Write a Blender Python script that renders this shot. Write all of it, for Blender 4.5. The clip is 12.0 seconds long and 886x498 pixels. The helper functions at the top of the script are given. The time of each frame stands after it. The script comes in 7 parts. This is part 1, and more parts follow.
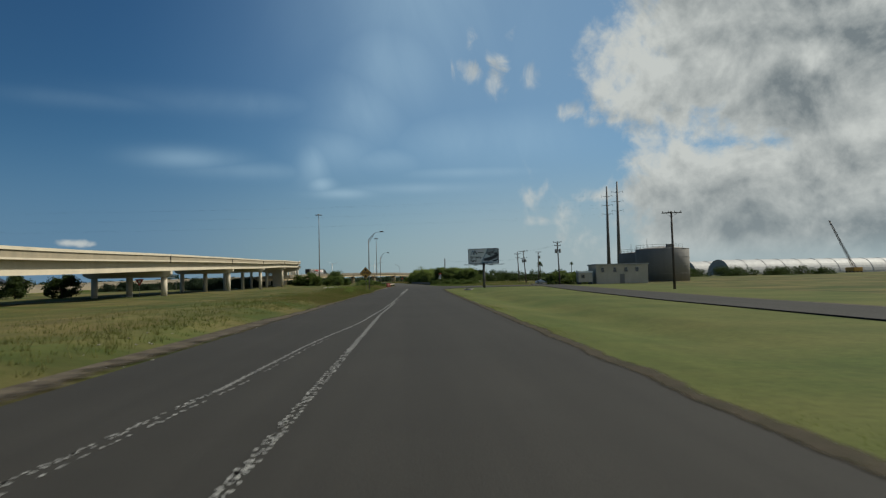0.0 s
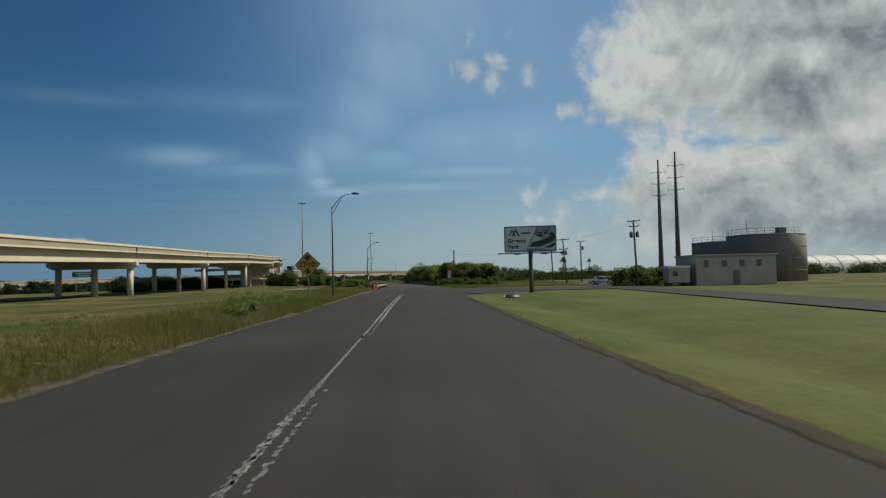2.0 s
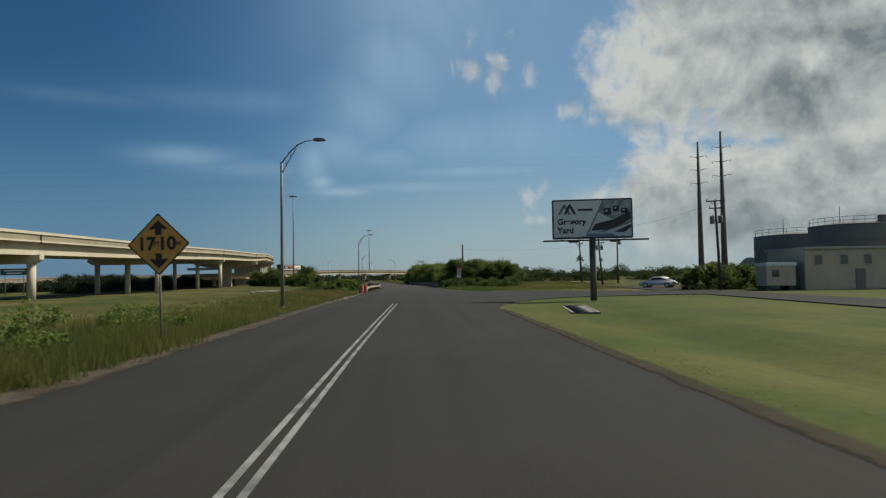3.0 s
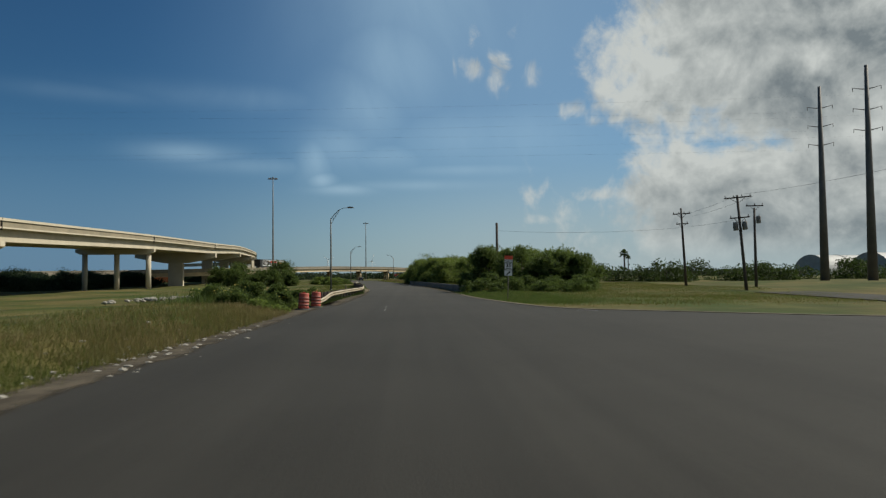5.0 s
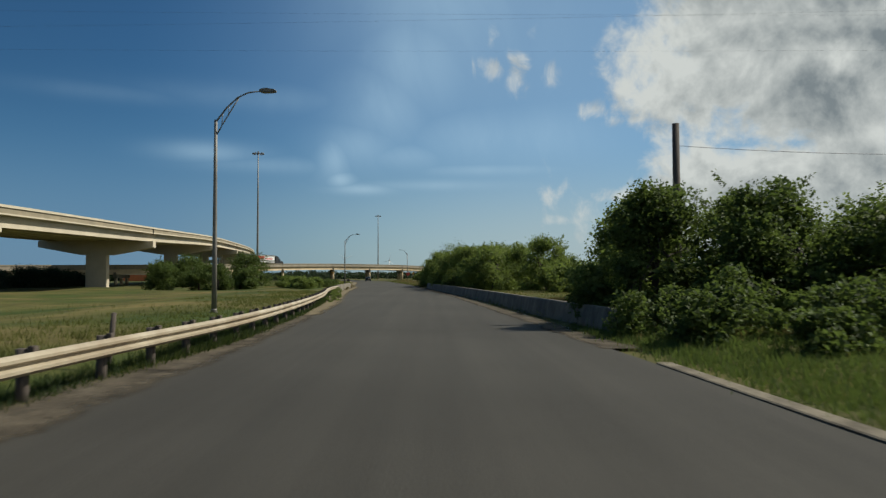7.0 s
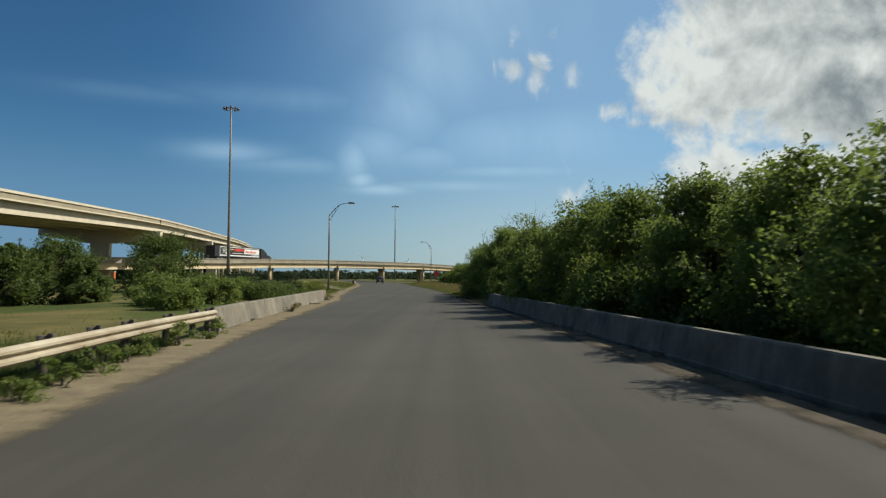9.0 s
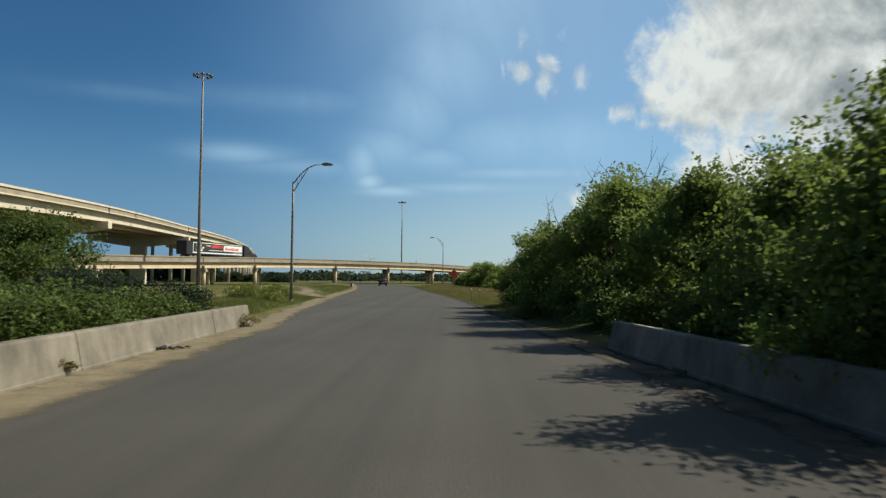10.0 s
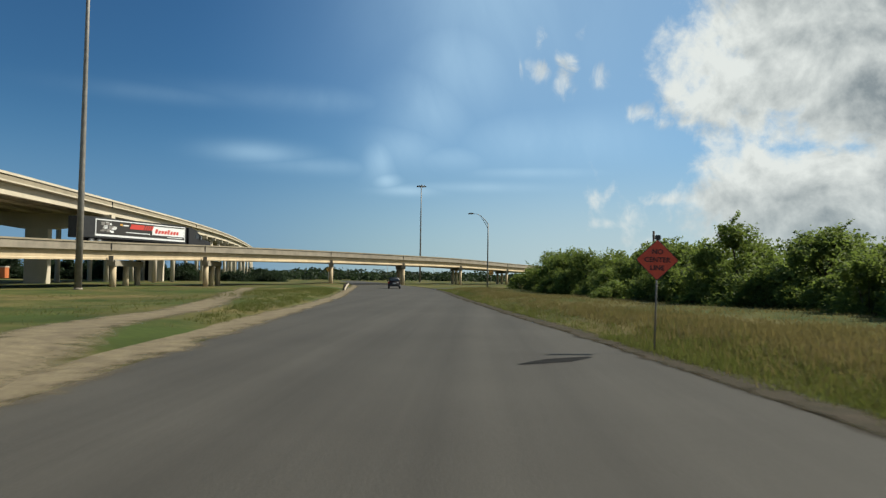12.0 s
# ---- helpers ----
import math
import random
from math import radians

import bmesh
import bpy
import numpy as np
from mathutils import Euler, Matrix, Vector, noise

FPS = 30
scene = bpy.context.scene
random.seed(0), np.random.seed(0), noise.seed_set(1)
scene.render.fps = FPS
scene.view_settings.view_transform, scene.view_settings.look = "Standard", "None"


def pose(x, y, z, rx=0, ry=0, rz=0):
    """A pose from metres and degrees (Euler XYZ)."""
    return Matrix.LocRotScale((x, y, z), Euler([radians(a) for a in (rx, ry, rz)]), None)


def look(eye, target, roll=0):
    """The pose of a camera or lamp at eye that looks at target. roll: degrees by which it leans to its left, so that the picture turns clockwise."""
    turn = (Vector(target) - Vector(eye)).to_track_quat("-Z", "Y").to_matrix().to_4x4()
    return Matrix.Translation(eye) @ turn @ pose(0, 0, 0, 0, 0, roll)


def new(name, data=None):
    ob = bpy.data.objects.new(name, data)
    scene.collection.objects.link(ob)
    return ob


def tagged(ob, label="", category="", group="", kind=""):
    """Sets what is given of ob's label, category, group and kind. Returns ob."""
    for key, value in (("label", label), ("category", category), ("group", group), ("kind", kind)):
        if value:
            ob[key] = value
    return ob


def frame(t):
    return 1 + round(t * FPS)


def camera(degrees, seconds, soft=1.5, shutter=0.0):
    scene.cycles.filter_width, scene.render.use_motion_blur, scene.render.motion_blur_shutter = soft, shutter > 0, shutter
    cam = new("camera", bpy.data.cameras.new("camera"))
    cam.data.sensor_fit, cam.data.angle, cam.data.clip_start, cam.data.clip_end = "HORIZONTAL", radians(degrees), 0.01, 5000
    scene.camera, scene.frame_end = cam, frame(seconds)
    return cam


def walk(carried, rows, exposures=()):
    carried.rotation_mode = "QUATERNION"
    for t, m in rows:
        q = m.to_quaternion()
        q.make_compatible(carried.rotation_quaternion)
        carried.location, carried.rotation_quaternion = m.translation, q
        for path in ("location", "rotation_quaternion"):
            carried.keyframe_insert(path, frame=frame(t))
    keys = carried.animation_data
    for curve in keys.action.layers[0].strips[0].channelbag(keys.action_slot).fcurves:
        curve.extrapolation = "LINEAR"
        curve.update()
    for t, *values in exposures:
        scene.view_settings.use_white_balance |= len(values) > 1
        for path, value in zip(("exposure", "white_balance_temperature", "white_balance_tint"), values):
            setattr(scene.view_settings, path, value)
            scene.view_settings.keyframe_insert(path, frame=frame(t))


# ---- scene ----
cam = camera(63.78, 12.0, soft=1.3, shutter=0.10)
PATH = [
    (0, (-0.000, -0.000, 1.796), (0.451, 9.981, 2.213), -1.24),
    (0.5, (0.004, 13.771, 1.801), (0.466, 23.751, 2.222), -1.26),
    (1, (0.047, 27.533, 1.799), (0.513, 37.513, 2.225), -1.29),
    (1.5, (0.094, 41.298, 1.801), (0.567, 51.278, 2.216), -1.28),
    (2, (0.162, 55.073, 1.801), (0.637, 65.054, 2.201), -1.20),
    (2.5, (0.294, 68.851, 1.807), (0.758, 78.833, 2.204), -1.10),
    (3, (0.330, 82.506, 1.798), (0.798, 92.488, 2.198), -0.97),
    (5, (0.172, 132.783, 1.799), (0.627, 142.765, 2.178), -0.60),
    (5.5, (0.320, 146.283, 1.782), (0.737, 156.267, 2.171), -0.52),
    (6, (0.439, 159.792, 1.797), (0.805, 169.778, 2.190), -0.39),
    (6.5, (0.368, 173.209, 1.797), (0.661, 183.197, 2.189), -0.31),
    (7, (0.224, 186.679, 1.778), (0.427, 196.670, 2.159), -0.16),
    (9, (-2.739, 244.959, 1.808), (-2.804, 254.951, 2.200), 0.41),
    (9.5, (-3.376, 258.940, 1.813), (-3.503, 268.931, 2.214), 0.54),
    (10, (-4.187, 272.750, 1.830), (-4.366, 282.740, 2.246), 0.56),
    (10.5, (-5.091, 286.523, 1.783), (-5.336, 296.511, 2.197), 0.70),
    (11, (-6.236, 300.257, 1.809), (-6.541, 310.244, 2.222), 0.74),
    (11.5, (-7.531, 313.930, 1.808), (-7.899, 323.915, 2.212), 0.85),
    (12, (-8.907, 327.638, 1.771), (-9.327, 337.621, 2.175), 0.84),
]
walk(cam, [(t, look(eye, target, roll)) for t, eye, target, roll in PATH], exposures=[(0, -0.06, 6400, 5.5), (5, -0.04, 6400, 5.5), (7, 0.10, 6400, 5.5), (9, 0.35, 6400, 5.0), (11, 0.45, 6400, 6.0), (12, 0.44, 6400, 5.5)])

# ---- world, sun ----
SUN_AZ, SUN_EL = radians(70), radians(44)


def node(tree, kind, **values):
    n = tree.nodes.new(kind)
    for key, value in values.items():
        n.inputs[key.replace("_", " ")].default_value = value
    return n


def sky_world():
    world = bpy.data.worlds.new("sky")
    world.use_nodes = True
    scene.world = world
    t = world.node_tree
    t.nodes.clear()
    out = t.nodes.new("ShaderNodeOutputWorld")
    L = t.links.new
    sky = t.nodes.new("ShaderNodeTexSky")
    sky.sky_type, sky.sun_disc = "NISHITA", False
    sky.sun_elevation, sky.sun_rotation = SUN_EL, SUN_AZ
    sky.air_density, sky.dust_density, sky.ozone_density = 1.0, 0.6, 2.5
    coord = t.nodes.new("ShaderNodeTexCoord")
    norm = t.nodes.new("ShaderNodeVectorMath")
    norm.operation = "NORMALIZE"
    L(coord.outputs["Generated"], norm.inputs[0])
    direction = norm.outputs[0]
    sep = t.nodes.new("ShaderNodeSeparateXYZ")
    L(direction, sep.inputs[0])

    def math_node(op, a, b=None, c=None, clamp=False):
        m = t.nodes.new("ShaderNodeMath")
        m.operation, m.use_clamp = op, clamp
        for k, v in enumerate((a, b, c)):
            if v is None:
                continue
            if isinstance(v, (int, float)):
                m.inputs[k].default_value = v
            else:
                L(v, m.inputs[k])
        return m.outputs[0]

    def smooth(value, low, high):
        m = t.nodes.new("ShaderNodeMapRange")
        m.interpolation_type = "SMOOTHSTEP"
        m.inputs["From Min"].default_value, m.inputs["From Max"].default_value = low, high
        L(value, m.inputs["Value"])
        return m.outputs[0]

    def noise_at(scale, detail, rough, stretch=(1, 1, 1), offset=(0, 0, 0), distort=0.0):
        mp = t.nodes.new("ShaderNodeMapping")
        mp.inputs["Scale"].default_value, mp.inputs["Location"].default_value = stretch, offset
        L(direction, mp.inputs[0])
        n = node(t, "ShaderNodeTexNoise", Scale=scale, Detail=detail, Roughness=rough, Distortion=distort)
        L(mp.outputs[0], n.inputs["Vector"])
        return n.outputs["Fac"]

    # azimuth to the right of +y and elevation, in degrees
    az = math_node("MULTIPLY", math_node("ARCTAN2", sep.outputs["X"], sep.outputs["Y"]), 57.2958)
    el = math_node("MULTIPLY", math_node("ARCSINE", sep.outputs["Z"]), 57.2958)

    def blob(a, e, ra, re):
        da = math_node("DIVIDE", math_node("SUBTRACT", az, a), ra)
        de = math_node("DIVIDE", math_node("SUBTRACT", el, e), re)
        d = math_node("ADD", math_node("MULTIPLY", da, da), math_node("MULTIPLY", de, de))
        return math_node("EXPONENT", math_node("MULTIPLY", d, -1.0))

    def strongest(specs):
        best = None
        for spec in specs:
            b = math_node("MULTIPLY", blob(*spec[:4]), spec[4])
            best = b if best is None else math_node("MAXIMUM", best, b)
        return best

    def total(specs):
        result = None
        for spec in specs:
            b = math_node("MULTIPLY", blob(*spec[:4]), spec[4])
            result = b if result is None else math_node("ADD", result, b)
        return result

    def about_zero(value, gain):
        return math_node("MULTIPLY", math_node("SUBTRACT", value, 0.5), gain)

    # cumulus: one large bank, a low band under it, a few loose tufts; a broken deck goes on towards the sun
    puffs = noise_at(9.0, 9.0, 0.56, distort=0.25)
    broad = noise_at(4.0, 3.0, 0.5, offset=(2.3, 0.4, 1.1))
    deck = math_node("MULTIPLY", smooth(az, 30.0, 44.0), smooth(el, 80.0, 40.0))
    where = math_node("MAXIMUM", strongest(CLOUDS), math_node("MULTIPLY", deck, 0.62))
    mass = math_node("ADD", where, about_zero(puffs, 1.05))
    mass = math_node("ADD", mass, about_zero(broad, 0.35))
    mass = math_node("ADD", mass, about_zero(noise_at(34.0, 8.0, 0.6, offset=(0.3, 0.2, 0.7), distort=0.3), 0.40))
    cover = smooth(mass, 0.45, 0.70)
    thick = smooth(mass, 0.52, 1.0)
    shred = noise_at(23.0, 8.0, 0.62, stretch=(1.0, 1.0, 0.7), offset=(0.4, 0.1, 0.3), distort=0.8)
    tufts = strongest(TUFTS)
    torn = math_node("ADD", tufts, about_zero(shred, 2.2))
    torn = math_node("MULTIPLY", smooth(torn, 0.30, 1.05), smooth(tufts, 0.10, 0.55))
    cover = math_node("MAXIMUM", cover, math_node("MULTIPLY", torn, 0.85))
    cover = math_node("MULTIPLY", cover, smooth(el, 0.0, 3.0))
    # lit rims and heads, grey bellies: the relief compares each place with the one just above it
    above = noise_at(9.0, 9.0, 0.56, offset=(0.004, 0.0, 0.022), distort=0.25)
    relief = math_node("MULTIPLY", math_node("SUBTRACT", puffs, above), 4.2)
    ramp = t.nodes.new("ShaderNodeValToRGB")
    ramp.color_ramp.elements[0].color = (*CLOUD_BRIGHT, 1)
    ramp.color_ramp.elements[1].color = (*CLOUD_GREY, 1)
    belly = math_node("ADD", math_node("MULTIPLY", thick, 0.66), math_node("MULTIPLY", total(BELLIES), 0.62))
    belly = math_node("ADD", belly, about_zero(noise_at(26.0, 8.0, 0.6, offset=(0.1, 0.9, 0.4), distort=0.2), 0.75))
    belly = math_node("ADD", belly, about_zero(noise_at(7.0, 6.0, 0.55, offset=(1.7, 0.3, 0.5)), 0.7))
    belly = math_node("MULTIPLY", math_node("SUBTRACT", belly, relief), 0.80, clamp=True)
    L(belly, ramp.inputs[0])
    # cirrus: a combed plume with a hooked foot, and thin streaks
    wisp = noise_at(4.2, 9.0, 0.58, stretch=(1.9, 1.9, 0.8), offset=(0.6, 0.2, 0.9), distort=0.5)
    combed = math_node("ADD", 0.45, math_node("MULTIPLY", smooth(wisp, 0.28, 0.76), 0.55))
    veil = math_node("MULTIPLY", math_node("MULTIPLY", strongest(CIRRUS), combed), 0.8, clamp=True)
    # a thin even veil that thickens towards the sun
    veil = math_node("ADD", veil, math_node("MULTIPLY", smooth(az, -24.0, 14.0), 0.36), clamp=True)
    # milky haze low in the sky, thicker towards the sun
    haze = math_node("MULTIPLY", smooth(el, 11.0, 0.0), math_node("ADD", 0.12, math_node("MULTIPLY", smooth(az, -26.0, 14.0), 0.66)))
    back = t.nodes.new("ShaderNodeBackground")
    tint = t.nodes.new("ShaderNodeMix")
    tint.data_type, tint.blend_type = "RGBA", "MULTIPLY"
    tint.inputs["Factor"].default_value = 1.0
    L(sky.outputs[0], tint.inputs["A"])
    tint.inputs["B"].default_value = (*SKY_TINT, 1)
    # deeper blue away from the sun
    deep = t.nodes.new("ShaderNodeVectorMath")
    deep.operation = "SCALE"
    L(tint.outputs["Result"], deep.inputs[0])
    low = math_node("MULTIPLY", smooth(el, 15.0, 1.0), smooth(az, 0.0, -22.0))
    side = math_node("ADD", 0.80, math_node("MULTIPLY", smooth(az, -34.0, 2.0), 0.20))
    L(side, deep.inputs["Scale"])
    clear = t.nodes.new("ShaderNodeMix")
    clear.data_type = "RGBA"
    L(math_node("MULTIPLY", low, 0.75), clear.inputs["Factor"])
    L(deep.outputs[0], clear.inputs["A"])
    clear.inputs["B"].default_value = (*LOW_BLUE, 1)
    m1 = t.nodes.new("ShaderNodeMix")
    m1.data_type = "RGBA"
    L(veil, m1.inputs["Factor"])
    L(clear.outputs["Result"], m1.inputs["A"])
    m1.inputs["B"].default_value = (*CIRRUS_COLOUR, 1)
    m2 = t.nodes.new("ShaderNodeMix")
    m2.data_type = "RGBA"
    L(cover, m2.inputs["Factor"])
    m3 = t.nodes.new("ShaderNodeMix")
    m3.data_type = "RGBA"
    L(haze, m3.inputs["Factor"])
    L(m1.outputs["Result"], m3.inputs["A"])
    m3.inputs["B"].default_value = (*HAZE_COLOUR, 1)
    L(m3.outputs["Result"], m2.inputs["A"])
    L(ramp.outputs[0], m2.inputs["B"])
    # the haze veils the lowest clouds as well
    m4 = t.nodes.new("ShaderNodeMix")
    m4.data_type = "RGBA"
    L(math_node("MULTIPLY", smooth(el, 8.0, 0.0), math_node("MULTIPLY", smooth(az, -4.0, 22.0), 0.34)), m4.inputs["Factor"])
    L(m2.outputs["Result"], m4.inputs["A"])
    m4.inputs["B"].default_value = (*HAZE_COLOUR, 1)
    L(m4.outputs["Result"], back.inputs["Color"])
    back.inputs["Strength"].default_value = SKY_STRENGTH
    L(back.outputs[0], out.inputs["Surface"])


SKY_STRENGTH = 0.068
SKY_TINT = (0.38, 0.70, 0.93)
CLOUD_BRIGHT, CLOUD_GREY, CIRRUS_COLOUR = (8.5, 8.65, 8.4), (2.8, 3.2, 3.45), (5.6, 7.9, 9.9)
HAZE_COLOUR, LOW_BLUE = (5.7, 6.6, 6.9), (1.45, 3.05, 5.3)
# azimuth, elevation, half widths, weight
CLOUDS = [
    (32.6, 17.2, 19.5, 12.5, 1.16), (32.2, 4.2, 20.5, 8.6, 1.16), (15.0, 6.4, 3.4, 1.5, 0.70), (11.4, 4.4, 4.2, 1.2, 0.46),
    (-24.6, 3.1, 2.4, 0.6, 0.60),
]
TUFTS = [(4.8, 16.4, 1.9, 1.2, 0.75), (7.3, 16.0, 1.2, 2.2, 0.92), (9.9, 16.0, 1.3, 1.6, 0.62), (5.2, 18.6, 0.8, 1.5, 0.62), (8.5, 19.0, 0.8, 1.0, 0.5), (13.3, 12.8, 1.8, 1.1, 0.74),
         (14.6, 12.1, 1.3, 0.7, 0.66), (8.6, 6.8, 2.0, 0.9, 0.44), (8.0, 5.4, 2.4, 0.7, 0.32)]
BELLIES = [(23.6, 12.2, 4.5, 1.7, 0.34), (31, 11.2, 7, 2.0, 0.42), (22, 15.0, 3.0, 2.0, 0.25), (33, 16.5, 5, 3.0, 0.30), (24.3, 6.1, 2.6, 0.7, 0.32), (26, 3.5, 6, 1.1, 0.42), (18, 4.5, 3, 1.0, 0.15),
           (27, 14.8, 2.8, 1.0, -0.60), (24.2, 18.8, 3.4, 1.3, -0.45), (16.0, 16.0, 2.0, 3.2, -0.35), (28, 8.6, 6, 1.2, -0.30), (19, 12.2, 2.6, 0.9, -0.25)]
CIRRUS = [(-7.5, 9.3, 1.3, 1.7, 0.72), (-7.0, 7.7, 1.0, 0.6, 0.95), (-5.4, 6.95, 2.2, 0.40, 0.85), (-5.4, 10.4, 3.0, 1.8, 0.62), (-2.6, 9.6, 3.2, 1.0, 0.50), (-3.8, 13.4, 3.6, 3.6, 0.50), (-1.2, 17, 4.5, 4.2, 0.46),
          (1, 24, 9, 9, 0.42), (0.0, 7.3, 5.5, 0.36, 0.40), (5.0, 8.5, 4.5, 0.40, 0.45), (-17.2, 9.5, 3.6, 0.75, 0.50), (-12.5, 8.7, 6, 0.6, 0.28), (6, 11, 8, 2.0, 0.40), (-13, 13.8, 9, 0.9, 0.20), (-24, 13.3, 6, 0.6, 0.16)]
sky_world()

sun = new("sun", bpy.data.lights.new("sun", "SUN"))
sun.data.energy, sun.data.angle, sun.data.color = 5.0, radians(0.6), (1.0, 0.93, 0.82)
sun.matrix_world = look((0, 0, 200), Vector((0, 0, 200)) - Vector((math.sin(SUN_AZ) * math.cos(SUN_EL), math.cos(SUN_AZ) * math.cos(SUN_EL), math.sin(SUN_EL))))


# ---- materials ----
def material(name, colour, rough=0.8, other=None, scale=1.0, mix=(0.35, 0.65), fine=0.0, fine_scale=30.0, bump=0.0, metal=0.0,
             stretch=(1, 1, 1), island=0.0, object_random=0.0, specular=0.5, streak=None):
    """A procedural surface: two colours mixed by broad noise, a finer grain over it, bump from the grain."""
    m = bpy.data.materials.new(name)
    m.use_nodes = True
    t = m.node_tree
    L = t.links.new
    b = t.nodes["Principled BSDF"]
    b.inputs["Roughness"].default_value, b.inputs["Metallic"].default_value = rough, metal
    b.inputs["Specular IOR Level"].default_value = specular
    coord = t.nodes.new("ShaderNodeTexCoord")
    mp = t.nodes.new("ShaderNodeMapping")
    mp.inputs["Scale"].default_value = stretch
    L(coord.outputs["Object"], mp.inputs[0])
    n = node(t, "ShaderNodeTexNoise", Scale=scale, Detail=5.0, Roughness=0.6)
    L(mp.outputs[0], n.inputs["Vector"])
    ramp = t.nodes.new("ShaderNodeValToRGB")
    ramp.color_ramp.elements[0].position, ramp.color_ramp.elements[1].position = mix
    ramp.color_ramp.elements[0].color = (*colour, 1)
    ramp.color_ramp.elements[1].color = (*(other or colour), 1)
    L(n.outputs["Fac"], ramp.inputs[0])
    result = ramp.outputs[0]
    g = node(t, "ShaderNodeTexNoise", Scale=fine_scale, Detail=4.0, Roughness=0.7)
    L(mp.outputs[0], g.inputs["Vector"])

    def scaled(result, source, amount):
        r = t.nodes.new("ShaderNodeMapRange")
        r.inputs["To Min"].default_value, r.inputs["To Max"].default_value = 1 - amount, 1 + amount
        L(source, r.inputs["Value"])
        x = t.nodes.new("ShaderNodeMix")
        x.data_type, x.blend_type = "RGBA", "MULTIPLY"
        x.inputs["Factor"].default_value = 1.0
        L(result, x.inputs["A"])
        L(r.outputs[0], x.inputs["B"])
        return x.outputs["Result"]

    if fine:
        result = scaled(result, g.outputs["Fac"], fine)
    if streak:
        mp2 = t.nodes.new("ShaderNodeMapping")
        mp2.inputs["Scale"].default_value = streak[1]
        L(coord.outputs["Object"], mp2.inputs[0])
        s = node(t, "ShaderNodeTexNoise", Scale=1.0, Detail=6.0, Roughness=0.65)
        L(mp2.outputs[0], s.inputs["Vector"])
        result = scaled(result, s.outputs["Fac"], streak[0])
    if island:
        geo = t.nodes.new("ShaderNodeNewGeometry")
        result = scaled(result, geo.outputs["Random Per Island"], island)
    if object_random:
        info = t.nodes.new("ShaderNodeObjectInfo")
        result = scaled(result, info.outputs["Random"], object_random)
    L(result, b.inputs["Base Color"])
    if bump:
        bp = node(t, "ShaderNodeBump", Strength=min(1.0, bump), Distance=0.02)
        L(g.outputs["Fac"], bp.inputs["Height"])
        L(bp.outputs[0], b.inputs["Normal"])
    return m


def leaf_material(name, colour, other, through_colour, scale=0.8, island=0.45):
    m = material(name, colour, 0.68, other, scale=scale, island=island, specular=0.14)
    t = m.node_tree
    b = t.nodes["Principled BSDF"]
    tr = t.nodes.new("ShaderNodeBsdfTranslucent")
    tr.inputs["Color"].default_value = (*through_colour, 1)
    mix = t.nodes.new("ShaderNodeMixShader")
    mix.inputs[0].default_value = 0.38
    t.links.new(b.outputs[0], mix.inputs[1])
    t.links.new(tr.outputs[0], mix.inputs[2])
    t.links.new(mix.outputs[0], t.nodes["Material Output"].inputs["Surface"])
    return m


M_GRASS = material("grass_ground", (0.044, 0.060, 0.0135), 0.95, (0.128, 0.101, 0.038), scale=0.09, mix=(0.40, 0.64), fine=0.40, fine_scale=2.2, bump=0.6, specular=0.1, streak=(0.65, (0.32, 0.07, 1)))
M_BLADE = leaf_material("grass_blades", (0.0656, 0.08528, 0.02132), (0.1517, 0.1312, 0.04756), (0.1476, 0.1722, 0.0369), 0.16, 0.25)
M_LAWN_BLADE = leaf_material("lawn_blades", (0.082, 0.105, 0.0246), (0.123, 0.123, 0.0369), (0.1312, 0.1558, 0.0328), 0.16, 0.2)
M_DRY = leaf_material("dry_grass", (0.205, 0.164, 0.0779), (0.0984, 0.1025, 0.0328), (0.2132, 0.1722, 0.0615), 0.2, 0.3)
M_LAWN = material("mown_grass", (0.0574, 0.07544, 0.01804), 0.95, (0.0984, 0.0984, 0.02952), scale=0.12, fine=0.4, fine_scale=4.0, bump=0.5, specular=0.1, streak=(0.3, (0.9, 0.1, 1)))
M_ASPHALT = material("asphalt", (0.02671, 0.02441, 0.01998), 0.9, (0.03329, 0.03052, 0.02511), scale=0.12, fine=0.40, fine_scale=26.0, bump=0.35, specular=0.2, streak=(0.42, (1.0, 0.012, 1)))


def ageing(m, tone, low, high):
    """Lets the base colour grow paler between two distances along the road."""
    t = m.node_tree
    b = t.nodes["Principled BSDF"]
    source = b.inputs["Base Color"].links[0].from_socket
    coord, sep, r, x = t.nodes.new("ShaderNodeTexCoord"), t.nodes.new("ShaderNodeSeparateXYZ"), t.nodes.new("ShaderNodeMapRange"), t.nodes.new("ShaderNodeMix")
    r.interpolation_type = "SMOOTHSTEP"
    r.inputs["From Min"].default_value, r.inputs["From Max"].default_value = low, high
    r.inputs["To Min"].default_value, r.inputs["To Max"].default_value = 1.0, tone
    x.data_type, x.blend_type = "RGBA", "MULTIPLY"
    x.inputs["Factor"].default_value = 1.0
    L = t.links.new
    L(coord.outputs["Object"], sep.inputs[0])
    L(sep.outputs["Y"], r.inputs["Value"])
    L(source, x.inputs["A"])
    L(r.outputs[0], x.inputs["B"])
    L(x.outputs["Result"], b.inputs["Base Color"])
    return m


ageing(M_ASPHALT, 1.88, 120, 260)


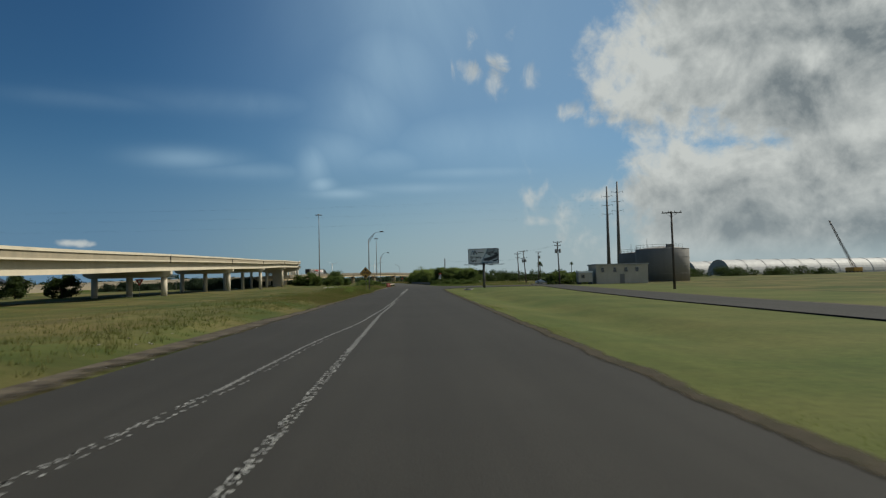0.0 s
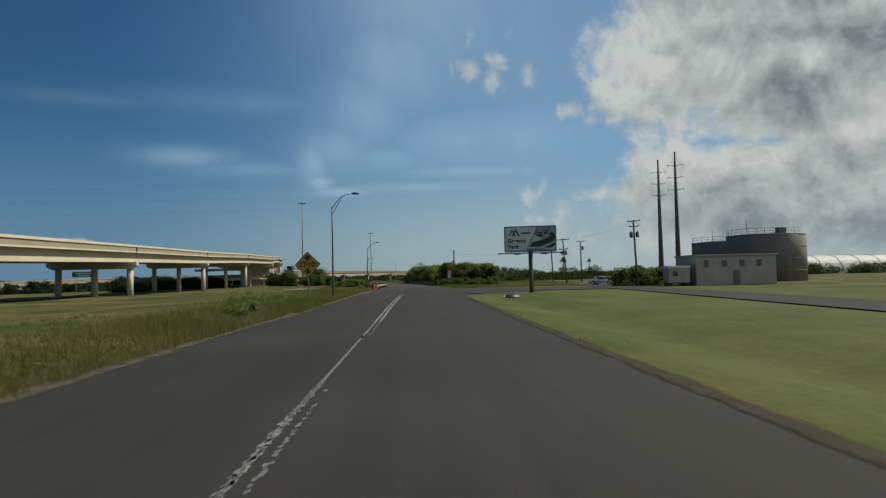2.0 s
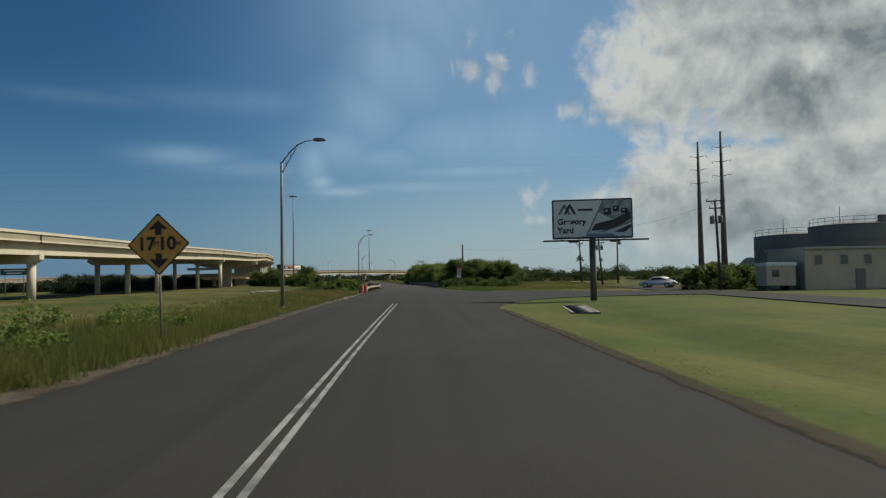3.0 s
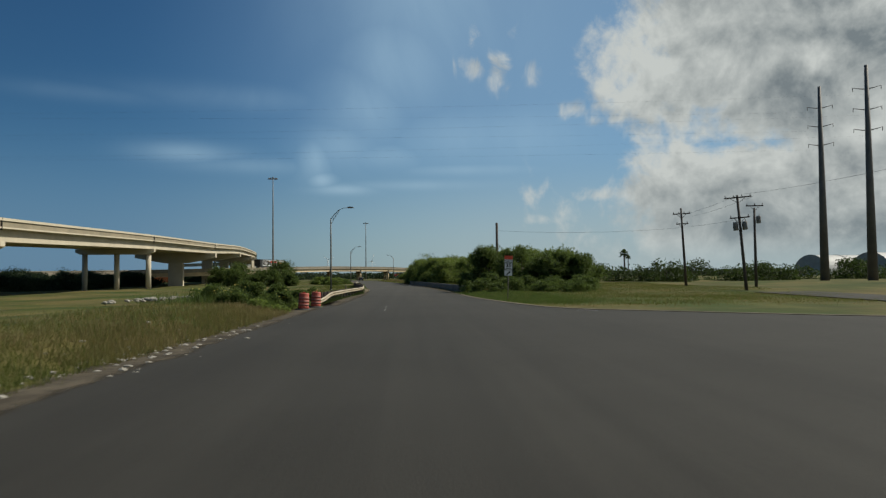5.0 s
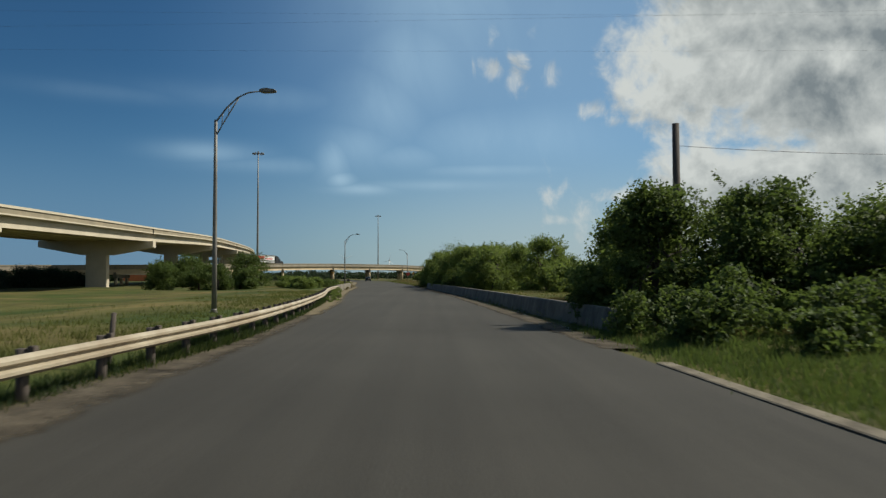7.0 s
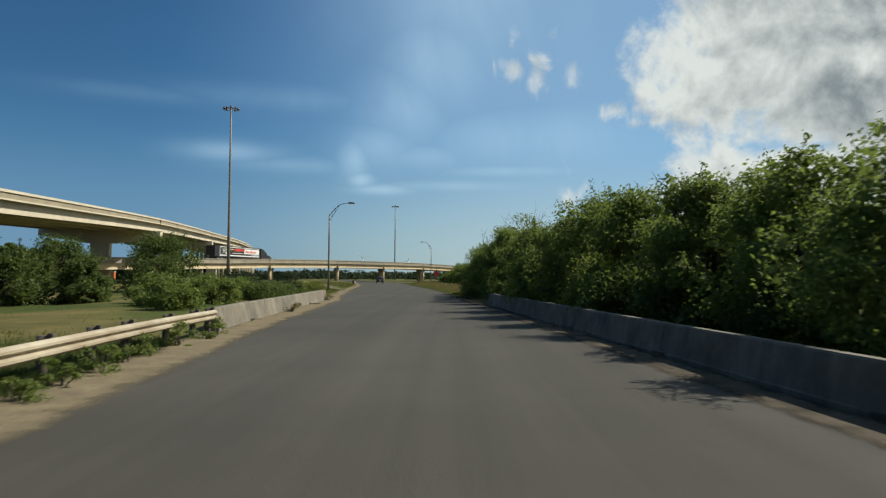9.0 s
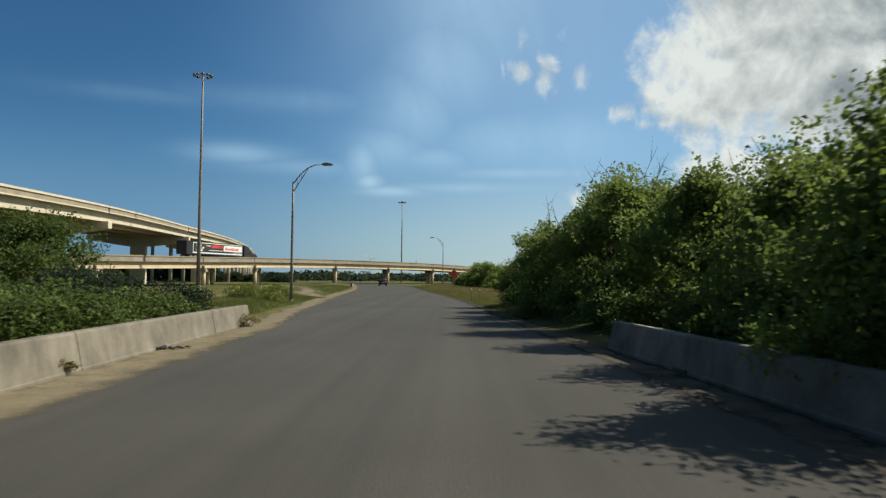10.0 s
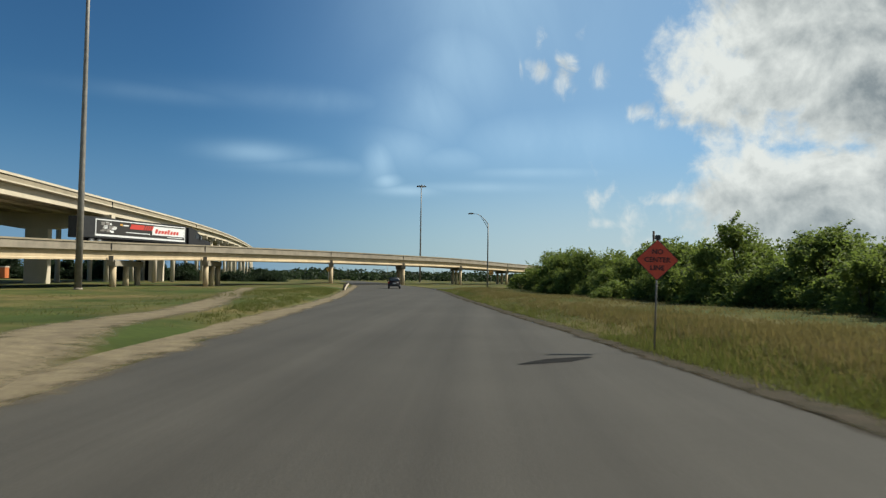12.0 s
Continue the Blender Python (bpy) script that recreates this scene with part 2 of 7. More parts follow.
def frayed(m):
    """Lets a loose covering thin out raggedly towards its two long edges."""
    t = m.node_tree
    L = t.links.new
    uv, sep, coord = t.nodes.new("ShaderNodeUVMap"), t.nodes.new("ShaderNodeSeparateXYZ"), t.nodes.new("ShaderNodeTexCoord")
    L(uv.outputs[0], sep.inputs[0])

    def calc(op, a, b):
        n = t.nodes.new("ShaderNodeMath")
        n.operation = op
        for k, v in enumerate((a, b)):
            if isinstance(v, (int, float)):
                n.inputs[k].default_value = v
            else:
                L(v, n.inputs[k])
        return n.outputs[0]

    n1 = node(t, "ShaderNodeTexNoise", Scale=1.1, Detail=8.0, Roughness=0.68)
    L(coord.outputs["Object"], n1.inputs["Vector"])
    u = sep.outputs["X"]
    inside = calc("MULTIPLY", calc("MULTIPLY", u, calc("SUBTRACT", 1.0, u)), 4.0)
    r = t.nodes.new("ShaderNodeMapRange")
    r.interpolation_type = "SMOOTHSTEP"
    r.inputs["From Min"].default_value, r.inputs["From Max"].default_value = 0.30, 0.74
    L(calc("ADD", calc("MULTIPLY", inside, 0.75), calc("MULTIPLY", calc("SUBTRACT", n1.outputs["Fac"], 0.5), 0.75)), r.inputs["Value"])
    clear, mix = t.nodes.new("ShaderNodeBsdfTransparent"), t.nodes.new("ShaderNodeMixShader")
    L(r.outputs[0], mix.inputs[0])
    L(clear.outputs[0], mix.inputs[1])
    L(t.nodes["Principled BSDF"].outputs[0], mix.inputs[2])
    L(mix.outputs[0], t.nodes["Material Output"].inputs["Surface"])
    return m


M_BARRIER = material("stained_barrier_concrete", (0.1786, 0.1542, 0.1137), 0.9, (0.08118, 0.07036, 0.05141), scale=0.9, mix=(0.36, 0.70), fine=0.3, fine_scale=9.0, bump=0.3, streak=(0.6, (2.2, 2.2, 0.35)))
M_TAR = material("crack_sealant", (0.012, 0.0115, 0.011), 0.95, (0.02, 0.019, 0.017), scale=2.0, fine=0.2, fine_scale=20, specular=0.05)
M_SOIL = material("dark_soil", (0.0574, 0.04592, 0.03116), 0.95, (0.0369, 0.0328, 0.01968), scale=1.3, fine=0.45, fine_scale=16.0, bump=0.8, specular=0.1)
M_DIRT = material("shoulder_dirt", (0.190, 0.155, 0.094), 0.95, (0.1165, 0.09324, 0.0619), scale=1.6, mix=(0.36, 0.72), fine=0.5, fine_scale=11.0, bump=0.8, specular=0.1)
M_DIRT_GREY = material("grey_shoulder_dirt", (0.1025, 0.08446, 0.05986), 0.95, (0.03772, 0.03116, 0.02296), scale=1.3, mix=(0.38, 0.68), fine=0.5, fine_scale=11.0, bump=0.8, specular=0.1)
for m in (M_SOIL, M_DIRT, M_DIRT_GREY):
    frayed(m)
M_DITCH_SHADE = material("ditch_shade", (0.1025, 0.08446, 0.05986), 0.95, (0.0492, 0.041, 0.0328), scale=1.3, fine=0.4, fine_scale=11.0, bump=0.6, specular=0.1)
M_KERB_PALE = material("dusty_kerb", (0.20, 0.172, 0.126), 0.95, (0.11, 0.094, 0.07), scale=1.3, fine=0.4, fine_scale=11.0, bump=0.6, specular=0.1)
M_GRAVEL = material("pale_gravel", (0.3206, 0.2923, 0.2452), 0.95, (0.2263, 0.2075, 0.1697), scale=1.2, fine=0.3, fine_scale=20, bump=0.4)
M_PAINT_W = material("worn_road_paint", (0.2706, 0.2624, 0.2337), 0.7, (0.0738, 0.07052, 0.06396), scale=1.3, mix=(0.46, 0.70), fine=0.3, fine_scale=20)
M_PAINT_OLD = material("scraped_road_paint", (0.235, 0.228, 0.205), 0.75, (0.052, 0.049, 0.042), scale=15.0, mix=(0.44, 0.56), fine=0.35, fine_scale=60, streak=(0.5, (2.5, 0.35, 1)))
M_CONCRETE = material("bridge_concrete", (0.5084, 0.4428, 0.328), 0.85, (0.4346, 0.3772, 0.2788), scale=0.25, fine=0.12, fine_scale=12.0, bump=0.15, streak=(0.16, (0.5, 0.5, 0.08)))
M_GIRDER = material("tan_girder", (0.492, 0.3854, 0.2378), 0.85, (0.41, 0.3198, 0.1968), scale=0.3, fine=0.15, fine_scale=10.0, streak=(0.3, (0.6, 0.6, 0.2)))
M_CONCRETE_DARK = material("weathered_and_shaded_concrete", (0.2624, 0.2255, 0.1681), 0.88, (0.1886, 0.1599, 0.1189), scale=0.5, fine=0.2, fine_scale=9.0, bump=0.3, streak=(0.22, (1.0, 1.0, 0.25)))
M_PARAPET = material("stained_parapet", (0.2706, 0.2255, 0.1517), 0.88, (0.2132, 0.1804, 0.123), scale=0.4, fine=0.2, fine_scale=9.0, streak=(0.25, (1.2, 1.2, 0.2)))
M_GALV = material("galvanised_steel", (0.205, 0.1886, 0.1599), 0.6, (0.1394, 0.1271, 0.1107), scale=2.0, metal=0.1, fine=0.15)
M_RAIL = material("guardrail_steel", (0.41, 0.3526, 0.2542), 0.65, (0.2706, 0.2132, 0.1394), scale=0.8, metal=0.15, fine=0.15, fine_scale=12)
M_RUST = material("weathered_steel", (0.145, 0.132, 0.120), 0.7, (0.105, 0.096, 0.088), scale=0.8, metal=0.2)
M_WOOD = material("pole_wood", (0.0902, 0.0697, 0.0533), 0.9, (0.0615, 0.0492, 0.041), scale=2.0, stretch=(4, 4, 0.4), fine=0.3, bump=0.4)
M_BLACK = material("black_steel", (0.025, 0.025, 0.027), 0.5, (0.04, 0.04, 0.04), scale=3)
M_BARK = material("bark", (0.0738, 0.0574, 0.041), 0.95, (0.0451, 0.0369, 0.0287), scale=6.0, bump=0.8, fine=0.3)
M_LEAF = leaf_material("leaves", (0.07706, 0.1101, 0.02862), (0.1596, 0.1871, 0.05284), (0.2092, 0.2752, 0.05504))
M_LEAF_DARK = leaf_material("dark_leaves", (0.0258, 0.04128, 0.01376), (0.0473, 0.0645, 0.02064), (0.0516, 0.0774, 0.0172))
# darker copy of M_LEAF with the shade put into its colour
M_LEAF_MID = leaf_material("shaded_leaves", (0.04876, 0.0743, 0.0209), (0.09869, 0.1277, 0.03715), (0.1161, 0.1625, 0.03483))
M_WEED = leaf_material("weed_leaves", (0.086, 0.1075, 0.02924), (0.1634, 0.1634, 0.0473), (0.2064, 0.2322, 0.0516))
# distant foliage; this dark colour also paints the shade behind the bridges
M_FAR = leaf_material("far_and_shaded_leaves", (0.020, 0.032, 0.018), (0.036, 0.048, 0.024), (0.03, 0.05, 0.02))
M_YELLOW = material("sign_yellow", (0.62, 0.32, 0.055), 0.45, (0.54, 0.275, 0.05), scale=3)
M_SIGN_BLACK = material("sign_black", (0.02, 0.018, 0.015), 0.5)
M_WHITE = material("sign_white", (0.72, 0.72, 0.70), 0.5, (0.62, 0.62, 0.6), scale=4)
M_ORANGE = material("sign_orange", (0.75, 0.09, 0.035), 0.5, (0.62, 0.07, 0.03), scale=3)
M_BARREL = material("barrel_orange", (0.40, 0.070, 0.034), 0.6, (0.28, 0.045, 0.026), scale=4, fine=0.25, fine_scale=20)
M_RUBBER = material("rubber", (0.022, 0.022, 0.022), 0.8, (0.04, 0.038, 0.035), scale=5)
M_TANK = material("tank_paint", (0.17, 0.16, 0.145), 0.85, (0.205, 0.19, 0.17), scale=0.25, fine=0.1, streak=(0.2, (0.6, 0.6, 0.06)))
M_WALL = material("pale_siding", (0.4756, 0.4182, 0.328), 0.8, (0.41, 0.3608, 0.287), scale=0.4, fine=0.1, streak=(0.15, (1, 1, 0.2)))
M_ROOF = material("metal_roof", (0.41, 0.4018, 0.3772), 0.65, (0.328, 0.3198, 0.3034), scale=0.5, metal=0.1, specular=0.3)
M_CAR_DARK = material("dark_car_paint", (0.022, 0.022, 0.023), 0.42, (0.028, 0.028, 0.028), scale=2, specular=0.3)
M_CAR_WHITE = material("white_car_paint", (0.74, 0.73, 0.70), 0.55, (0.66, 0.66, 0.66), scale=2)
M_GLASS = material("dark_glass", (0.012, 0.014, 0.016), 0.06, (0.02, 0.022, 0.025), scale=2, specular=0.8)
M_RED = material("tail_lamp_red", (0.35, 0.015, 0.012), 0.25)
M_CHROME = material("bright_metal", (0.6, 0.6, 0.6), 0.25, (0.5, 0.5, 0.5), metal=0.9)


# ---- builders ----
def mesh_of(name, bm, mats):
    me = bpy.data.meshes.new(name)
    bm.to_mesh(me)
    bm.free()
    for m in mats if isinstance(mats, (list, tuple)) else (mats,):
        me.materials.append(m)
    return me


def part(name, bm, mats, parent=None, label=""):
    ob = new(name, mesh_of(name, bm, mats))
    if parent:
        ob.parent = parent
    return tagged(ob, label)


def thing(name, m, label, category, group="", kind=""):
    ob = new(name)
    ob.empty_display_size = 0.2
    ob.matrix_basis = m
    return tagged(ob, label, category, group, kind)


def raw(name, verts, faces, mats, parent=None, label="", index=None, smooth=False):
    me = bpy.data.meshes.new(name)
    me.from_pydata([tuple(v) for v in verts], [], faces)
    for m in mats if isinstance(mats, (list, tuple)) else (mats,):
        me.materials.append(m)
    if index is not None:
        me.polygons.foreach_set("material_index", index)
    if smooth:
        me.polygons.foreach_set("use_smooth", [True] * len(faces))
    me.update()
    ob = new(name, me)
    if parent:
        ob.parent = parent
    return tagged(ob, label)


def box(bm, x0, y0, z0, x1, y1, z1, bevel=0.0, mat=0):
    r = bmesh.ops.create_cube(bm, size=1.0)
    vs = r["verts"]
    for v in vs:
        v.co = Vector((x0 if v.co.x < 0 else x1, y0 if v.co.y < 0 else y1, z0 if v.co.z < 0 else z1))
    faces = {f for v in vs for f in v.link_faces}
    for f in faces:
        f.material_index = mat
    if bevel:
        es = list({e for v in vs for e in v.link_edges})
        bmesh.ops.bevel(bm, geom=es, offset=bevel, segments=2, affect="EDGES", material=-1)
    return vs


def rod(bm, a, b, r0, r1=None, n=10, caps=True, mat=0):
    """A tapered round bar from a to b."""
    a, b = Vector(a), Vector(b)
    r1 = r0 if r1 is None else r1
    d = b - a
    q = d.to_track_quat("Z", "Y").to_matrix().to_4x4()
    r = bmesh.ops.create_cone(bm, cap_ends=caps, segments=n, radius1=r0, radius2=r1, depth=d.length, matrix=Matrix.Translation((a + b) / 2) @ q)
    for f in {f for v in r["verts"] for f in v.link_faces}:
        f.material_index = mat
        f.smooth = len(f.verts) == 4
    return r["verts"]


def tube(bm, pts, radii, n=10, mat=0):
    """A round bar along a line of points."""
    rings = []
    pts = [Vector(p) for p in pts]
    for k, p in enumerate(pts):
        d = pts[min(k + 1, len(pts) - 1)] - pts[max(k - 1, 0)]
        q = d.to_track_quat("Z", "Y")
        r = radii[k] if isinstance(radii, (list, tuple)) else radii
        rings.append([bm.verts.new(p + q @ Vector((r * math.cos(2 * math.pi * i / n), r * math.sin(2 * math.pi * i / n), 0))) for i in range(n)])
    for a, b in zip(rings, rings[1:]):
        for i in range(n):
            f = bm.faces.new((a[i], a[(i + 1) % n], b[(i + 1) % n], b[i]))
            f.smooth, f.material_index = True, mat
    for ring, flip in ((rings[0], True), (rings[-1], False)):
        f = bm.faces.new(ring[::-1] if flip else ring)
        f.material_index = mat


def lathe(bm, profile, n=24, mat=0):
    rings = [[bm.verts.new((r * math.cos(2 * math.pi * i / n), r * math.sin(2 * math.pi * i / n), z)) for i in range(n)] for r, z in profile]
    for a, b in zip(rings, rings[1:]):
        for i in range(n):
            f = bm.faces.new((a[i], a[(i + 1) % n], b[(i + 1) % n], b[i]))
            f.smooth, f.material_index = True, mat
    bm.faces.new(rings[0][::-1]).material_index = mat
    bm.faces.new(rings[-1]).material_index = mat


def prism(bm, outline, depth, mat=0, bevel=0.0):
    """An outline in x, z extruded along y from 0 to depth."""
    a = [bm.verts.new((x, 0, z)) for x, z in outline]
    b = [bm.verts.new((x, depth, z)) for x, z in outline]
    n = len(a)
    fs = [bm.faces.new(a), bm.faces.new(b[::-1])] + [bm.faces.new((a[i], b[i], b[(i + 1) % n], a[(i + 1) % n])) for i in range(n)]
    for f in fs:
        f.material_index = mat
    bmesh.ops.recalc_face_normals(bm, faces=fs)
    if bevel:
        bmesh.ops.bevel(bm, geom=list({e for f in fs for e in f.edges}), offset=bevel, segments=2, affect="EDGES")


def smooth_line(pts, step=4.0):
    """A smooth curve through control points, at even steps; all coordinates are carried."""
    pts = [np.array(p, float) for p in pts]
    out = []
    for i in range(len(pts) - 1):
        p0, p1, p2, p3 = pts[max(i - 1, 0)], pts[i], pts[i + 1], pts[min(i + 2, len(pts) - 1)]
        n = max(1, int(np.linalg.norm(p2[:2] - p1[:2]) / step))
        for k in range(n):
            u = k / n
            out.append(0.5 * (2 * p1 + (p2 - p0) * u + (2 * p0 - 5 * p1 + 4 * p2 - p3) * u * u + (3 * p1 - p0 - 3 * p2 + p3) * u ** 3))
    out.append(pts[-1])
    return out


def sides(line):
    """Unit vectors to the left of a line, in plan."""
    out = []
    for k in range(len(line)):
        d = line[min(k + 1, len(line) - 1)][:2] - line[max(k - 1, 0)][:2]
        d = d / np.linalg.norm(d)
        out.append(np.array((-d[1], d[0])))
    return out


def sweep(name, line, section, mats, parent=None, label="", mat_of=None, ends=True):
    """A section of (left offset, height) points, closed, run along a line of x, y, z (and a width that offsets over 1000 refer to)."""
    verts, faces, index = [], [], []
    n = len(section)
    for p, s in zip(line, sides(line)):
        for o, h in section:
            if callable(o):
                o = o(p)
            verts.append((p[0] + s[0] * o, p[1] + s[1] * o, p[2] + h))
    for k in range(len(line) - 1):
        for i in range(n):
            a, b = k * n + i, k * n + (i + 1) % n
            faces.append((a, b, b + n, a + n))
            index.append(mat_of[i] if mat_of else 0)
    if ends:
        faces += [tuple(range(n))[::-1], tuple(range((len(line) - 1) * n, len(line) * n))]
        index += [0, 0]
    return raw(name, verts, faces, mats, parent, label, index)


def letters(name, body, size, m, mat, parent, align="CENTER", bold=0.022):
    """Raised lettering as a mesh."""
    cu = bpy.data.curves.new(name, "FONT")
    cu.offset = size * bold
    cu.body, cu.size, cu.extrude, cu.align_x, cu.align_y = body, size, 0.004, align, "CENTER"
    tmp = bpy.data.objects.new(name, cu)
    scene.collection.objects.link(tmp)
    me = bpy.data.meshes.new_from_object(tmp.evaluated_get(bpy.context.evaluated_depsgraph_get()))
    bpy.data.objects.remove(tmp)
    me.materials.clear()
    me.materials.append(mat)
    ob = new(name, me)
    ob.matrix_basis = m
    ob.parent = parent
    return ob


# ---- the plan ----
LEFT_EDGE = [(-120, -6.5), (0, -6.3), (130, -6.1), (165, -5.7), (205, -5.6), (232, -6.8), (270, -10.3), (300, -12.1), (337, -15.1), (349, -16.3), (390, -20.6), (456, -30), (520, -43), (620, -66)]
RIGHT_EDGE = [(-120, 4.0), (0, 4.05), (25, 4.2), (85, 4.65), (125, 5.3), (165, 5.4), (199, 4.9), (220, 3.9), (250, 2.4), (280, 0.1), (296, -1.1), (331, -3.6), (351, -5.6), (360, -6.8), (389, -10.0), (418, -12.7), (440, -15.5), (520, -31), (620, -56)]


def edge(table, y):
    return float(np.interp(y, [p[0] for p in table], [p[1] for p in table]))


SIDE_ROAD = [(17.6, -60), (18.4, 0), (20.0, 50), (22.6, 85), (27, 130), (31, 170), (37, 215), (46, 270), (60, 340)]


def side_x(y):
    return float(np.interp(y, [p[1] for p in SIDE_ROAD], [p[0] for p in SIDE_ROAD]))


def ease(v, low, high):
    u = min(1.0, max(0.0, (v - low) / (high - low)))
    return u * u * (3 - 2 * u)


def ground_z(x, y):
    """The height of the ground: level with the pavements, a low bank and gentle unevenness beside them."""
    dl, dr = edge(LEFT_EDGE, y) - x, x - edge(RIGHT_EDGE, y)
    d = max(dl, dr, 0.0)
    n = noise.noise(Vector((x * 0.07, y * 0.05, 3.0))) * 0.22 + noise.noise(Vector((x * 0.3, y * 0.3, 8.0))) * 0.06
    if dl > 0:
        h = (0.30 + 0.15 * (1 - ease(y, 165, 180))) * ease(dl, 0.5, 3.0) - 0.35 * ease(dl, 6, 16) + n * ease(dl, 1.2, 4)
    elif dr > 0:
        bank = 0.5 * ease(y, 170, 240)
        h = bank * ease(dr, 0.8, 3.5) * (1 - ease(y, 420, 434)) + n * ease(dr, 1.2, 4) * (0.35 if y < 170 else 1)
        if y < 200:
            s = abs(x - side_x(y))
            flat = ease(s, 3.4, 5.5)
            h = h * flat - 0.34 * ease(3.0 - abs(dr - 4.2), 0.0, 3.0) * ease(y, 10, 30) * (1 - ease(y, 112, 122))
            if x > 4 and 118 < y < 182:
                k = ease(abs(y - 150), 20, 32)
                h *= max(k, ease(x, 45, 55))
    else:
        h = 0.0
    return -0.07 + h


def spread(lo, hi, fine_lo, fine_hi, step, grow=1.22):
    mid = list(np.arange(fine_lo, fine_hi + 0.01, step))
    left, s, v = [], step, fine_lo
    while v > lo:
        s *= grow
        v -= s
        left.append(v)
    right, s, v = [], step, fine_hi
    while v < hi:
        s *= grow
        v += s
        right.append(v)
    return left[::-1] + mid + right


def build_ground():
    xs, ys = spread(-4300, 4300, -44, 44, 1.0), spread(-1500, 4600, -6, 450, 2.0)
    verts = [(x, y, ground_z(x, y)) for y in ys for x in xs]
    w = len(xs)
    faces, index = [], []
    for j in range(len(ys) - 1):
        for i in range(w - 1):
            faces.append((j * w + i, j * w + i + 1, (j + 1) * w + i + 1, (j + 1) * w + i))
            cx, cy = (xs[i] + xs[i + 1]) / 2, (ys[j] + ys[j + 1]) / 2
            index.append(1 if edge(RIGHT_EDGE, cy) < cx < side_x(cy) + 16 and cy < 150 else 0)
    ob = raw("ground", verts, faces, [M_GRASS, M_LAWN], index=index, smooth=True)
    tagged(ob, "uneven roadside ground of green and straw-coloured grass", "ground", kind="structure")


build_ground()


def strip(name, ys, left, right, z, mat, label, category, across=4, parent=None):
    verts, faces = [], []
    for y in ys:
        a, b = left(y), right(y)
        for k in range(across + 1):
            verts.append((a + (b - a) * k / across, y, z))
    w = across + 1
    for j in range(len(ys) - 1):
        for i in range(across):
            faces.append((j * w + i, j * w + i + 1, (j + 1) * w + i + 1, (j + 1) * w + i))
    n = len(verts)
    rim = [j * w for j in range(len(ys))] + [(len(ys) - 1) * w + i for i in range(1, w)] + [j * w + across for j in range(len(ys) - 2, -1, -1)] + [i for i in range(across - 1, 0, -1)]
    for k in rim:
        verts.append((verts[k][0], verts[k][1], z - 0.25))
    m = len(rim)
    for k in range(m):
        faces.append((rim[k], n + k, n + (k + 1) % m, rim[(k + 1) % m]))
    ob = raw(name, verts, faces, mat)
    if category:
        tagged(ob, label, category, kind="structure")
    return ob


YS = [float(y) for y in np.arange(-120, 621, 2.5)]
wob = lambda y, s, a: a * noise.noise(Vector((y * 0.35, s, 0))) + a * 0.6 * noise.noise(Vector((y * 1.3, s, 4)))
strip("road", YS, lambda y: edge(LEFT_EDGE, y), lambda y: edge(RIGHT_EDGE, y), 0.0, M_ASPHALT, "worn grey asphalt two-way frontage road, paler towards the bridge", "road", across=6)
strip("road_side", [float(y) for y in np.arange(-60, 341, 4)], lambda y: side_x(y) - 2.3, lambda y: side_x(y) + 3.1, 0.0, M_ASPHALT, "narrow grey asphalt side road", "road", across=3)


def apron():
    """The pavement that joins the main road to the side road at the junction."""
    near = smooth_line([(5.2, 122), (7.0, 131), (11, 139), (17, 143), (28.3, 144)], 2)
    far = smooth_line([(33, 158), (26, 158.5), (19, 160.6), (11.3, 167.5), (8.5, 170.5), (6.8, 177), (5.3, 190), (4.8, 201)], 2)
    outline = [(p[0], p[1]) for p in near] + [(p[0], p[1]) for p in far]
    bm = bmesh.new()
    top = [bm.verts.new((x, y, -0.004)) for x, y in outline]
    f = bm.faces.new(top)
    r = bmesh.ops.extrude_face_region(bm, geom=[f])
    for v in r["geom"]:
        if isinstance(v, bmesh.types.BMVert):
            v.co.z -= 0.25
    bmesh.ops.recalc_face_normals(bm, faces=bm.faces[:])
    bmesh.ops.triangulate(bm, faces=bm.faces[:])
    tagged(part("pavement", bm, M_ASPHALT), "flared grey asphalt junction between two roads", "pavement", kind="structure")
    kerb = [np.array((p[0], p[1], 0.0)) for p in far[2:]]
    tagged(sweep("kerb", kerb, [(0.0, -0.2), (0.0, 0.02), (-0.03, 0.035), (-0.30, 0.035), (-0.30, -0.2)], M_KERB_PALE), "low worn dirty concrete kerb round the junction corner", "kerb", kind="structure")


apron()
strip("road_cross", [float(y) for y in np.arange(436, 449, 2)], lambda y: edge(RIGHT_EDGE, y) - 0.4, lambda y: 90.0, -0.004, M_ASPHALT, "grey asphalt cross street under the bridge", "road", across=24)


def loose(name, y0, y1, left, right, z, mat, label):
    """A thin ragged covering of dirt along the road."""
    ys = np.arange(y0, y1, 0.8)
    across = 6
    verts = [(left(y) + (right(y) - left(y)) * k / across, y, z + (0.02 if k == 0 else 0.0)) for y in ys for k in range(across + 1)]
    w = across + 1
    faces = [(j * w + i, j * w + i + 1, (j + 1) * w + i + 1, (j + 1) * w + i) for j in range(len(ys) - 1) for i in range(across)]
    ob = raw(name, verts, faces, mat)
    uv = ob.data.uv_layers.new(name="UVMap")
    uv.data.foreach_set("uv", [c for loop in ob.data.loops for c in ((loop.vertex_index % w) / across, verts[loop.vertex_index][1])])
    tagged(ob, label, "shoulder", kind="structure")


